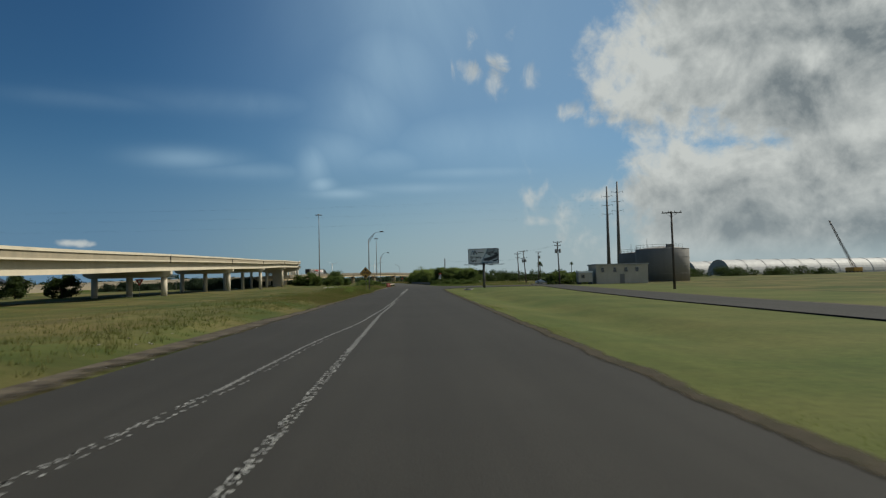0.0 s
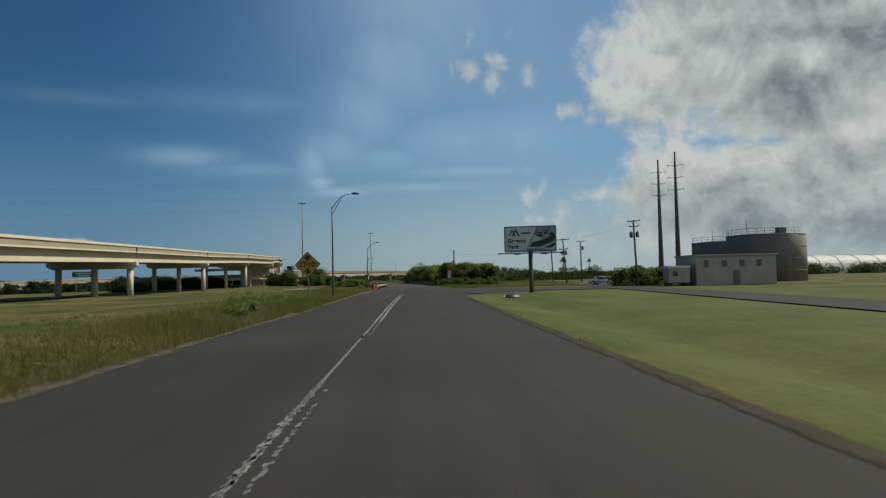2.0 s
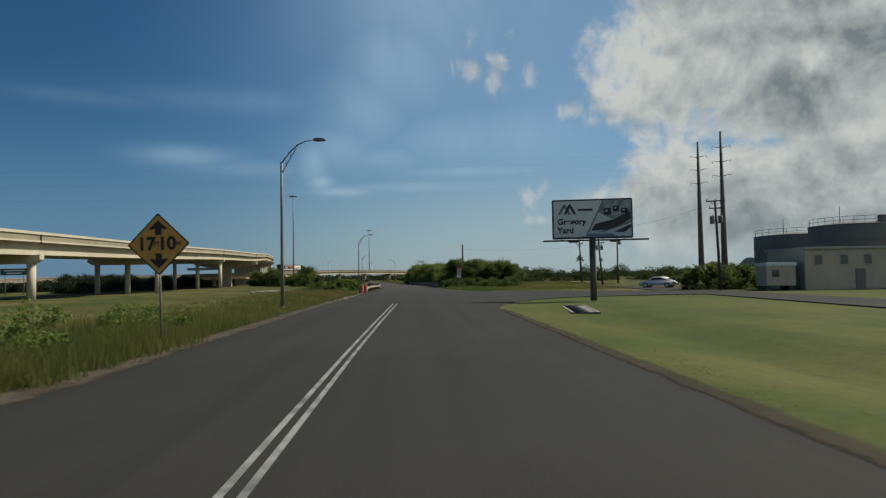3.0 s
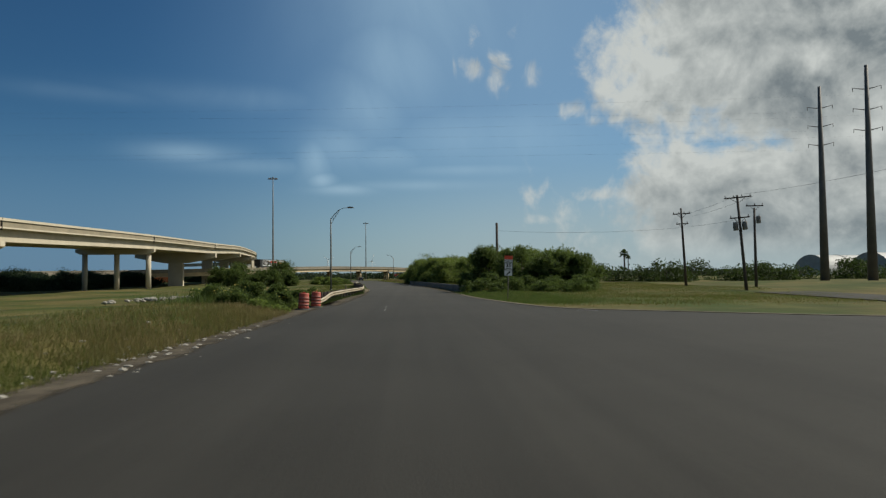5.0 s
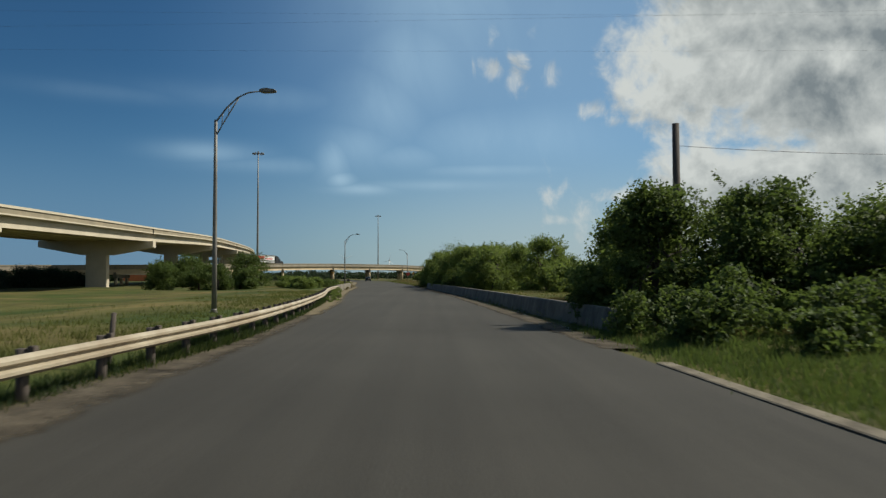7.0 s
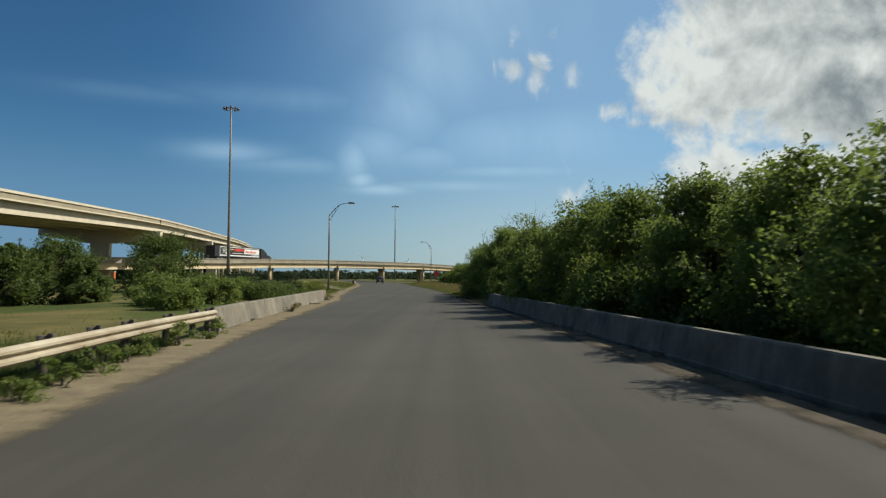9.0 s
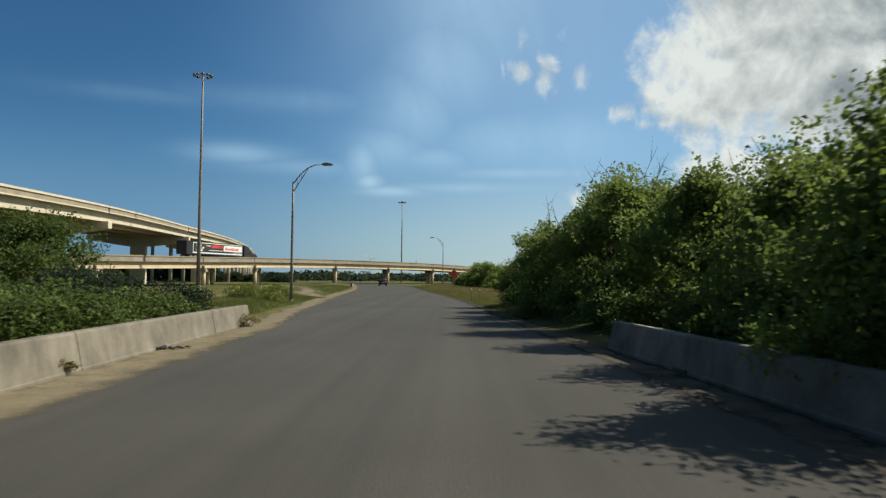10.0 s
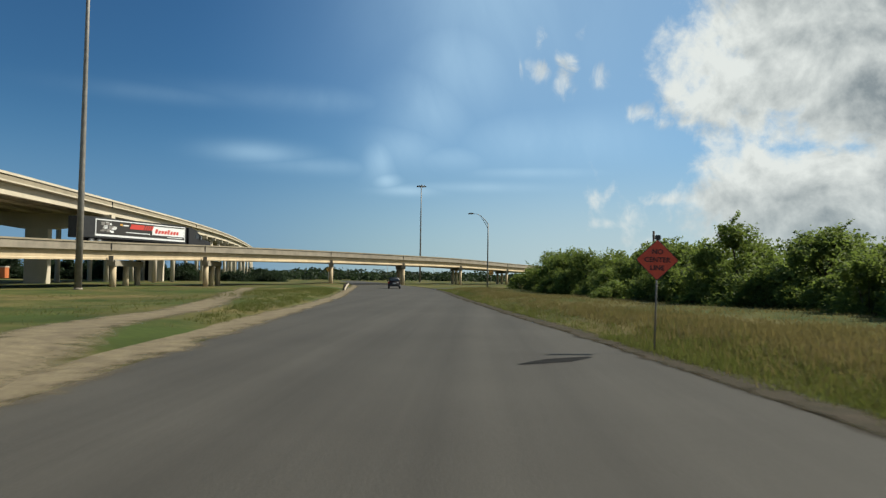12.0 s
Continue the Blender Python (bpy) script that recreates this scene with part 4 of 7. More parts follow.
# ---- roadside barriers ----
def guardrail(name, pts, label, height=0.73):
    line = [np.array((*p[:2], 0.0)) for p in smooth_line(pts, 1.905)]
    rail = thing(name, pose(0, 0, 0), label, "guardrail")
    lows = [max(ground_z(p[0], p[1]), -0.03) for p in line]
    beam = []
    for k, p in enumerate(line):
        z = height
        if k < 4:
            z = 0.22 + (height - 0.22) * ease(k, 0, 4)
        beam.append(np.array((p[0], p[1], z - 0.16)))
    sec = [(0.0, -0.155), (-0.03, -0.14), (-0.083, -0.10), (-0.083, -0.055), (-0.01, -0.02), (-0.01, 0.02), (-0.083, 0.055), (-0.083, 0.10), (-0.03, 0.14), (0.0, 0.155),
           (0.012, 0.155), (-0.02, 0.13), (-0.07, 0.095), (-0.07, 0.06), (0.004, 0.025), (0.004, -0.025), (-0.07, -0.06), (-0.07, -0.095), (-0.02, -0.13), (0.012, -0.155)]
    for k in range(0, len(beam) - 1, 4):
        seg = beam[k:k + 5]
        if len(seg) > 1:
            sweep("beam", seg, sec, M_RAIL, rail)
    s = sides(line)
    shared = None
    for k, p in enumerate(line):
        if k < 2:
            continue
        if shared is None:
            bm = bmesh.new()
            rod(bm, (0, 0, -0.3), (0, 0, 0.76), 0.09, n=10)
            shared = mesh_of("post", bm, M_WOOD)
            bm = bmesh.new()
            box(bm, -0.10, -0.07, 0.46, 0.0, 0.07, 0.80, bevel=0.01)
            block = mesh_of("block", bm, M_WOOD)
        a = math.degrees(math.atan2(s[k][1], s[k][0]))
        post = new("post", shared)
        post.parent = rail
        post.matrix_basis = pose(p[0] + s[k][0] * 0.22, p[1] + s[k][1] * 0.22, 0, 0, 0, a)
        bl = new("block", block)
        bl.parent = rail
        bl.matrix_basis = pose(p[0] + s[k][0] * 0.12, p[1] + s[k][1] * 0.12, 0, 0, 0, a)


RAIL = [(-6.1, 176.5), (-5.7, 182), (-5.35, 197), (-5.0, 207), (-5.6, 220), (-6.9, 235), (-8.7, 250), (-9.75, 261), (-10.05, 267.4)]
guardrail("guardrail", RAIL, "long pale galvanised guardrail on dark wooden posts")


def barrier(name, pts, label, side=1):
    """A concrete safety wall with a sloped foot and drain slots."""
    wall = thing(name, pose(0, 0, 0), label, "concrete barrier")
    line = [np.array((*p[:2], 0.0)) for p in smooth_line(pts, 1.0)]
    k = 0
    n = 9
    while k < len(line) - 1:
        seg = line[k:k + n + 1]
        if len(seg) > 1:
            d0 = (seg[1] - seg[0]) * 0.012
            seg = [seg[0] + d0] + seg[1:-1] + [seg[-1] - (seg[-1] - seg[-2]) * 0.012]
            sec = [(0.0, -0.2), (0.0, 0.05), (0.02, 0.08), (0.15, 0.71), (0.18, 0.75), (0.36, 0.75), (0.39, 0.71), (0.52, 0.08), (0.54, 0.05), (0.54, -0.2)]
            if side < 0:
                sec = [(-o, h) for o, h in sec][::-1]
            sweep("segment", seg, sec, M_BARRIER, wall)
        k += n
    s = sides(line)
    for j in range(6, len(line) - 1, 8):
        bm = bmesh.new()
        box(bm, -0.03, -0.32, 0.012, 0.05, 0.32, 0.085, bevel=0.012)
        a = math.degrees(math.atan2(s[j][1], s[j][0]))
        part("drain_slot", bm, M_SIGN_BLACK, wall).matrix_basis = pose(line[j][0] - side * s[j][0] * 0.012, line[j][1] - side * s[j][1] * 0.012, 0, 0, 0, a if side > 0 else a + 180)


barrier("concrete_barrier", [(-10.1, 268.0), (-10.45, 272), (-11.1, 284), (-11.7, 294), (-12.0, 300)], "weathered stained concrete barrier with drain slots")
barrier("concrete_barrier", [(5.9, 208), (5.0, 222), (3.9, 240), (2.3, 262), (0.9, 280), (-0.1, 292)], "dark shaded concrete barrier under trees", side=-1)
RAIL_END = [(-25.2, 418), (-26.3, 426), (-28.2, 438)]
guardrail("guardrail", RAIL_END, "short pale guardrail end beside the far bend")


# ---- signs ----
def round_square(r, corner, n=5):
    """A diamond with rounded corners, half diagonal r, in x, z."""
    out = []
    c = r - corner * math.sqrt(2)
    for k in range(4):
        a0 = k * math.pi / 2
        cx, cz = c * math.cos(a0), c * math.sin(a0)
        for i in range(n):
            a = a0 - math.pi / 4 + (math.pi / 2) * i / (n - 1)
            out.append((cx + corner * math.cos(a), cz + corner * math.sin(a)))
    return out


def flat(name, outline, y, mat, parent, depth=0.004, label=""):
    bm = bmesh.new()
    prism(bm, outline, depth, 0)
    bmesh.ops.translate(bm, verts=bm.verts[:], vec=(0, y, 0))
    return part(name, bm, mat, parent, label)


def rect(x0, z0, x1, z1):
    return [(x0, z0), (x1, z0), (x1, z1), (x0, z1)]


def post_of(t, h, mat=M_GALV, r=0.03):
    bm = bmesh.new()
    tube(bm, [(0, 0.03, -0.2), (0, 0.03, h)], r, 10)
    part("post", bm, mat, t)


def clearance_sign():
    x, y = -6.45, 102.3
    g = ground_z(x, y)
    t = thing("clearance_sign", pose(x, y, g, 0, -1.5, -4), "yellow diamond clearance sign reading 17 FT 10 IN on a post", "road sign")
    c = 2.84 - g
    post_of(t, c + 0.4, M_GALV)
    r = 0.86
    plate = flat("plate", [(u, c + v) for u, v in round_square(r, 0.05)], -0.012, M_SIGN_BLACK, t, 0.01, "black border plate")
    flat("face", [(u, c + v) for u, v in round_square(r - 0.055, 0.045)], -0.017, M_YELLOW, t, 0.005, "amber yellow face")
    for s in (1, -1):
        flat("arrow", [(u, c + s * v) for u, v in ((0.0, 0.66), (-0.24, 0.44), (-0.24, 0.39), (-0.09, 0.42), (-0.09, 0.25), (0.09, 0.25), (0.09, 0.42), (0.24, 0.39), (0.24, 0.44))], -0.021, M_SIGN_BLACK, t)
    for body, size, u in (("17", 0.50, -0.33), ("FT", 0.16, -0.045), ("10", 0.50, 0.235), ("IN", 0.16, 0.535)):
        letters("lettering", body, size, pose(u, -0.022, c, 90, 0, 0), M_SIGN_BLACK, t, "CENTER", 0.034 if size > 0.3 else 0.022)


clearance_sign()


def no_line_sign():
    x, y = -4.4, 345.5
    g = ground_z(x, y)
    t = thing("work_sign", pose(x, y, g, 0, 1.5, -8), "orange diamond sign reading NO CENTER LINE on a thin post", "road sign")
    c = 2.29 - g
    post_of(t, c + 0.5, M_GALV, 0.022)
    r = 0.52
    flat("plate", [(u, c + v) for u, v in round_square(r, 0.05)], -0.012, M_SIGN_BLACK, t, 0.01, "dark border plate")
    flat("face", [(u, c + v) for u, v in round_square(r - 0.022, 0.045)], -0.017, M_ORANGE, t, 0.005, "bright orange face")
    for body, v in (("NO", 0.2), ("CENTER", 0.0), ("LINE", -0.2)):
        letters("lettering", body, 0.17, pose(0, -0.022, c + v, 90, 0, 0), M_SIGN_BLACK, t)
    bm = bmesh.new()
    box(bm, -0.07, -0.02, c + r - 0.02, 0.07, 0.06, c + r + 0.1, bevel=0.015)
    part("bracket", bm, M_BLACK, t)


no_line_sign()


def route_sign():
    x, y = 7.35, 185.5
    g = ground_z(x, y)
    t = thing("route_sign", pose(x, y, g, 0, 2, -10), "stacked route marker signs with 35 and an arrow on a post", "road sign")
    post_of(t, 3.2 - g, M_GALV, 0.035)
    o = -g
    flat("plate", rect(-0.31, 2.98 + o, 0.31, 3.26 + o), -0.012, M_ORANGE, t, 0.012, "orange top panel")
    p = flat("plate", rect(-0.31, 2.76 + o, 0.31, 2.97 + o), -0.012, M_WHITE, t, 0.012, "white NORTH panel")
    letters("lettering", "NORTH", 0.17, pose(0, -0.015, 2.865 + o, 90, 0, 0), M_SIGN_BLACK, t)
    flat("plate", rect(-0.31, 2.2 + o, 0.31, 2.74 + o), -0.012, M_SIGN_BLACK, t, 0.01, "black bordered panel")
    flat("face", rect(-0.28, 2.23 + o, 0.28, 2.71 + o), -0.016, M_WHITE, t, 0.005)
    letters("lettering", "35", 0.38, pose(0, -0.02, 2.53 + o, 90, 0, 0), M_SIGN_BLACK, t)
    flat("bar", rect(-0.2, 2.28 + o, 0.2, 2.33 + o), -0.02, M_SIGN_BLACK, t)
    flat("plate", rect(-0.29, 1.78 + o, 0.29, 2.18 + o), -0.012, M_WHITE, t, 0.012, "white arrow panel")
    flat("arrow", [(u, 1.98 + o + v) for u, v in ((-0.17, -0.13), (-0.12, -0.18), (0.06, -0.0), (0.1, -0.05), (0.16, 0.14), (-0.03, 0.08), (0.02, 0.04))], -0.017, M_SIGN_BLACK, t)


route_sign()


def crossing_sign(x, y):
    g = ground_z(x, y)
    t = thing("railway_sign", pose(x, y, g), "yellow round railway crossing warning sign with a black cross", "road sign", "crossing warning signs")
    post_of(t, 2.6, M_GALV, 0.03)
    disc = lambda r: [(r * math.cos(a), 2.9 + r * math.sin(a)) for a in np.linspace(0, 2 * math.pi, 25)[:-1]]
    flat("plate", disc(0.46), -0.012, M_SIGN_BLACK, t, 0.01)
    flat("face", disc(0.42), -0.017, M_YELLOW, t, 0.005)
    for s in (1, -1):
        flat("bar", [(s * u, 2.9 + v) for u, v in ((-0.30, -0.25), (-0.25, -0.30), (0.30, 0.25), (0.25, 0.30))], -0.021 - 0.001 * s, M_SIGN_BLACK, t)


def yield_sign(x, y, z):
    g = ground_z(x, y)
    t = thing("yield_sign", pose(x, y, g, 0, 0, 12), "red and white triangular yield sign on a thin post", "road sign")
    c = z - g
    post_of(t, c + 0.2, M_GALV, 0.03)
    tri = lambda k: [(0.62 * k, c + 0.36 * k), (-0.62 * k, c + 0.36 * k), (0.0, c - 0.72 * k)]
    flat("plate", tri(1.0), -0.012, M_SIGN_RED, t, 0.01, "red border")
    flat("face", tri(0.42), -0.017, M_WHITE, t, 0.005, "white middle")


M_SIGN_RED = material("sign_red", (0.42, 0.03, 0.025), 0.5, (0.36, 0.03, 0.025), scale=3)
yield_sign(-41.1, 109.7, 2.36)
crossing_sign(-5.6, 455)
crossing_sign(-37.5, 468)


def billboard():
    x, y = 13.68, 133.9
    g = ground_z(x, y)
    t = thing("billboard", pose(x, y, g + 0.2, 0, 0, -11), "roadside billboard reading Gregory Yard on one dark steel column", "billboard")
    bm = bmesh.new()
    tube(bm, [(0, 0, -0.4), (0, 0, 4.4)], 0.24, 16)
    part("column", bm, M_RUST, t)
    w, z0, z1 = 2.88, 4.32, 7.2
    bm = bmesh.new()
    box(bm, -w, -0.30, z0, w, 0.3, z1, bevel=0.05)
    part("frame", bm, M_BLACK, t, "dark rounded frame")
    flat("panel", rect(-w + 0.12, z0 + 0.12, w - 0.12, z1 - 0.12), -0.31, M_WHITE, t, 0.012, "white printed panel")
    # the printed picture of a rail yard on a slanted field
    q = material("print_grey", (0.16, 0.18, 0.19), 0.6, (0.36, 0.39, 0.40), scale=1.6, mix=(0.40, 0.58), fine=0.3, fine_scale=7)
    pale = material("print_pale", (0.56, 0.60, 0.62), 0.6, (0.46, 0.50, 0.53), scale=1.2)
    blue = material("print_blue", (0.16, 0.24, 0.31), 0.6, (0.11, 0.17, 0.23), scale=2)
    slant = [(-0.35, z0 + 0.12), (w - 0.12, z0 + 0.12), (w - 0.12, z1 - 0.12), (0.78, z1 - 0.12)]
    flat("picture", slant, -0.315, pale, t, 0.004, "grey printed picture")
    layer = lambda k: -0.316 - 0.0012 * k
    flat("shape", [(0.40, z1 - 0.95), (0.72, z1 - 0.14), (w - 0.14, z1 - 0.14), (w - 0.14, z1 - 1.25), (1.4, z1 - 1.5)], layer(1), q, t)
    flat("shape", [(-0.10, z0 + 0.55), (0.20, z0 + 1.05), (1.5, z0 + 1.35), (w - 0.14, z0 + 1.95), (w - 0.14, z0 + 1.35), (1.3, z0 + 0.62)], layer(2), M_BLACK, t)
    flat("shape", [(0.45, z0 + 0.45), (0.8, z0 + 0.45), (w - 0.14, z0 + 1.28), (w - 0.14, z0 + 1.10)], layer(3), M_TANK, t)
    flat("shape", [(1.5, z0 + 0.42), (2.3, z0 + 0.42), (w - 0.14, z0 + 0.75), (w - 0.14, z0 + 1.0)], layer(3), M_BLACK, t)
    for u, v, a, b in ((0.85, 0.95, 0.5, 0.5), (1.5, 0.75, 0.42, 0.42), (2.05, 0.9, 0.5, 0.35)):
        flat("shape", rect(u, z1 - v - b / 2, u + a, z1 - v + b / 2), layer(4), M_SIGN_BLACK, t)
        flat("shape", rect(u + 0.1, z1 - v, u + a * 0.55, z1 - v + b / 4), layer(5), pale, t)
    flat("shape", [(-0.55, z0 + 0.14), (1.8, z0 + 0.14), (1.35, z0 + 0.34), (-0.35, z0 + 0.34)], layer(4), blue, t)
    flat("shape", [(-0.42, z0 + 0.34), (-0.30, z0 + 0.34), (0.86, z1 - 0.13), (0.74, z1 - 0.13)], layer(4), blue, t)
    # a mark of two peaks, and a word that stays a bar
    for k, (a, m) in enumerate(((-2.45, blue), (-2.05, M_BLACK))):
        flat("shape", [(a, z1 - 1.10), (a + 0.18, z1 - 1.10), (a + 0.46, z1 - 0.60), (a + 0.74, z1 - 1.10), (a + 0.94, z1 - 1.10), (a + 0.52, z1 - 0.34), (a + 0.40, z1 - 0.34)], layer(2 + k), m, t)
    flat("bar", rect(-1.02, z1 - 0.86, 0.05, z1 - 0.70), layer(2), M_BLACK, t)
    letters("lettering", "Gregory", 0.60, pose(-2.5, -0.32, z0 + 1.24, 90, 0, 0), M_SIGN_BLACK, t, "LEFT", 0.034)
    letters("lettering", "Yard", 0.60, pose(-2.5, -0.32, z0 + 0.60, 90, 0, 0), M_SIGN_BLACK, t, "LEFT", 0.034)
    bm = bmesh.new()
    box(bm, -w - 0.7, -0.95, z0 - 0.20, w + 1.0, -0.45, z0 - 0.10, bevel=0.01)
    part("catwalk", bm, M_BLACK, t)
    bm = bmesh.new()
    for u in (-2.2, -0.7, 0.7, 2.2):
        rod(bm, (u, -0.95, z0 - 0.12), (u, 0.2, z0 - 0.12), 0.04, n=6)
        rod(bm, (u, -0.3, z0 + 0.2), (u, -0.6, z0 - 0.1), 0.025, n=6)
    part("bracket", bm, M_BLACK, t)
    for u in (-1.4, 1.5):
        bm = bmesh.new()
        box(bm, u - 0.35, -1.25, z0 - 0.32, u + 0.35, -0.95, z0 - 0.18, bevel=0.03)
        part("floodlight", bm, M_BLACK, t)


billboard()


def drain():
    t = thing("culvert_end", pose(9.2, 118.3, -0.13, 0.3, 0, -8), "sloping concrete culvert end with a dark grate in the grass", "culvert")
    for s in (-1, 1):
        bm = bmesh.new()
        box(bm, s * 0.66 - 0.09, -0.1, -0.5, s * 0.66 + 0.09, 7.4, 0.06, bevel=0.02)
        part("wall", bm, M_CONCRETE_DARK, t)
    bm = bmesh.new()
    box(bm, -0.75, 7.3, -0.5, 0.75, 7.5, 0.08, bevel=0.02)
    part("headwall", bm, M_CONCRETE_DARK, t)
    for k in range(16):
        bm = bmesh.new()
        tube(bm, [(-0.58, 0.3 + k * 0.45, 0.03), (0.58, 0.3 + k * 0.45, 0.03)], 0.03, 8)
        part("bar", bm, M_BLACK, t)
    # black sheet close under the bars paints the darkness inside the culvert
    bm = bmesh.new()
    box(bm, -0.57, 0.0, -0.4, 0.57, 7.3, -0.005)
    part("floor", bm, M_SIGN_BLACK, t)


drain()


def barrel(x, y, turn):
    t = thing("traffic_barrel", pose(x, y, max(-0.02, ground_z(x, y)), 0, 3.0, 0) @ pose(0, 0, 0, 0, 0, turn), "faded orange traffic barrel with worn white bands on a rubber base", "traffic barrel", "barrels by the guardrail")
    prof = [(0.300, 0.05), (0.302, 0.20), (0.292, 0.215), (0.295, 0.38), (0.285, 0.395), (0.288, 0.56), (0.278, 0.575), (0.281, 0.74), (0.271, 0.755), (0.272, 0.90), (0.255, 0.945), (0.20, 0.95), (0.19, 0.925)]
    bm = bmesh.new()
    lathe(bm, prof, 28)
    part("body", bm, M_BARREL, t)
    for z0, z1, r0, r1 in ((0.42, 0.54, 0.292, 0.292), (0.60, 0.72, 0.285, 0.285), (0.24, 0.36, 0.299, 0.299)):
        bm = bmesh.new()
        lathe(bm, [(r0 - 0.01, z0), (r0, z0), (r1, z1), (r1 - 0.01, z1)], 28)
        part("band", bm, M_BAND, t, "grimy white reflective band")
    bm = bmesh.new()
    lathe(bm, [(0.44, 0.0), (0.45, 0.03), (0.42, 0.07), (0.30, 0.10)], 24)
    part("base", bm, M_RUBBER, t)
    bm = bmesh.new()
    box(bm, -0.07, -0.02, 0.95, 0.07, 0.02, 1.02, bevel=0.012)
    part("handle", bm, M_BARREL, t)


M_BAND = material("grimy_band", (0.2378, 0.123, 0.0943), 0.65, (0.246, 0.05084, 0.03116), scale=5, fine=0.3, fine_scale=30)
barrel(-5.83, 172.9, 20)
barrel(-5.53, 175.75, 75)


# ---- poles and wires ----
def crossarm(bm, z, half, n, dy=0.0):
    box(bm, -half, dy - 0.06, z - 0.06, half, dy + 0.06, z + 0.06, bevel=0.01)
    for k in range(n):
        u = -half + 0.1 + (2 * half - 0.2) * k / (n - 1)
        rod(bm, (u, dy, z + 0.06), (u, dy, z + 0.26), 0.045, 0.03, 8)


def utility_pole(x, y, h, arms, cans, turn, lean=0.0, label="dark wooden utility pole with a crossarm"):
    t = thing("utility_pole", pose(x, y, ground_z(x, y), 0, lean, turn), label, "utility pole", "utility poles")
    bm = bmesh.new()
    tube(bm, [(0, 0, -0.3), (0, 0, h * 0.5), (0, 0, h)], [0.17, 0.14, 0.11], 12)
    part("pole", bm, M_WOOD, t)
    for z, half in arms:
        bm = bmesh.new()
        crossarm(bm, z, half, 3 if half < 1.0 else 4, -0.16)
        for s in (-1, 1):
            rod(bm, (s * half * 0.6, -0.16, z), (0, -0.1, z - 0.55), 0.02, n=6)
        part("crossarm", bm, M_WOOD, t)
    for u, z in cans:
        bm = bmesh.new()
        lathe(bm, [(0.2, 0), (0.24, 0.04), (0.24, 0.72), (0.2, 0.80)], 16)
        rod(bm, (0.08, 0, 0.8), (0.08, 0, 1.02), 0.04, n=8)
        part("transformer", bm, M_TANK, t, "grey transformer can").matrix_basis = pose(u, -0.05, z)
    return t


utility_pole(32.0, 85.5, 9.5, [(9.3, 1.2)], [], -5, -0.6)
utility_pole(32.35, 199.8, 9.4, [(9.15, 1.25), (7.2, 0.9)], [(-0.42, 6.0), (0.42, 6.0)], -12, -4, "wooden utility pole with two crossarms and transformer cans")
utility_pole(32.85, 216.1, 9.3, [(8.6, 1.0), (7.4, 0.7)], [], -10, -2.5, "wooden utility pole with two crossarms and a lightning rod")
utility_pole(32.5, 155.0, 9.4, [(9.35, 0.95), (8.6, 0.7)], [(-0.42, 7.0), (0.42, 7.0)], -8, -2, "wooden utility pole with transformer cans")
utility_pole(9.5, 401.0, 6.4, [], [], 0, 0, "short dark wooden pole rising behind the hedge")
utility_pole(37.4, 208.1, 8.6, [(8.8, 0.9)], [(0.4, 6.9)], -8, 0, "wooden utility pole with one transformer can")
t = thing("timber_pole", pose(10.2, 215.0, 0.2), "plain thick black timber pole rising out of the trees", "pole")
bm = bmesh.new()
tube(bm, [(0, 0, -0.3), (0, 0, 7.7)], [0.16, 0.14], 12)
part("pole", bm, M_WOOD, t)


def monopole(x, y, h, turn):
    t = thing("transmission_pole", pose(x, y, ground_z(x, y), 0, 0, turn), "tall tapered dark steel transmission pole with side arms", "transmission pole", "transmission poles")
    bm = bmesh.new()
    tube(bm, [(0, 0, -0.2), (0, 0, h * 0.5), (0, 0, h)], [0.74, 0.50, 0.26], 12)
    part("pole", bm, M_RUST, t)
    for z in (h - 3.6, h - 6.8, h - 10.0):
        for s in (-1, 1):
            bm = bmesh.new()
            tube(bm, [(s * 0.3, 0, z - 0.1), (s * 1.0, 0, z + 0.03), (s * 1.9, 0, z + 0.25)], [0.09, 0.06, 0.04], 8)
            rod(bm, (s * 1.9, 0, z + 0.28), (s * 1.9, 0, z - 0.35), 0.045, n=8)
            part("arm", bm, M_RUST, t)


monopole(70.3, 250.5, 33.15, -28)
monopole(70.4, 238.1, 33.1, -28)
monopole(-300, 232.0, 34.0, 0)
monopole(-300, 240.0, 34.0, 0)


def wire(name, a, b, sag, r, label, group):
    a, b = Vector(a), Vector(b)
    bm = bmesh.new()
    pts = [a.lerp(b, u) - Vector((0, 0, sag * 4 * u * (1 - u))) for u in np.linspace(0, 1, 25)]
    tube(bm, pts, r, 5)
    tagged(part(name, bm, M_BLACK), label, "cable", group)


for k in range(3):
    wire("power_cable", (70.1, 250.1, 29.0 - 3.2 * k), (-300, 232.0, 29.9 - 3.2 * k), 3.0, 0.0042, "thin dark high-voltage cable between poles", "transmission cables")
    wire("power_cable", (70.4, 238.1, 29.0 - 3.2 * k), (-300, 240.0, 29.9 - 3.2 * k), 3.5, 0.0042, "thin dark high-voltage cable between poles", "transmission cables")
for z, dx in ((9.15, -0.9), (9.15, 0.9), (7.2, 0.5)):
    wire("overhead_wire", (32.4 + dx, 199.75, z + 0.05), (32.8 + dx, 215.95, z - 0.55 if z > 8 else 7.4), 0.15, 0.010, "thin dark overhead wire between utility poles", "overhead wires")
wire("overhead_wire", (32.8, 216.1, 7.3), (10.3, 215, 7.0), 0.4, 0.010, "thin dark overhead wire between utility poles", "overhead wires")
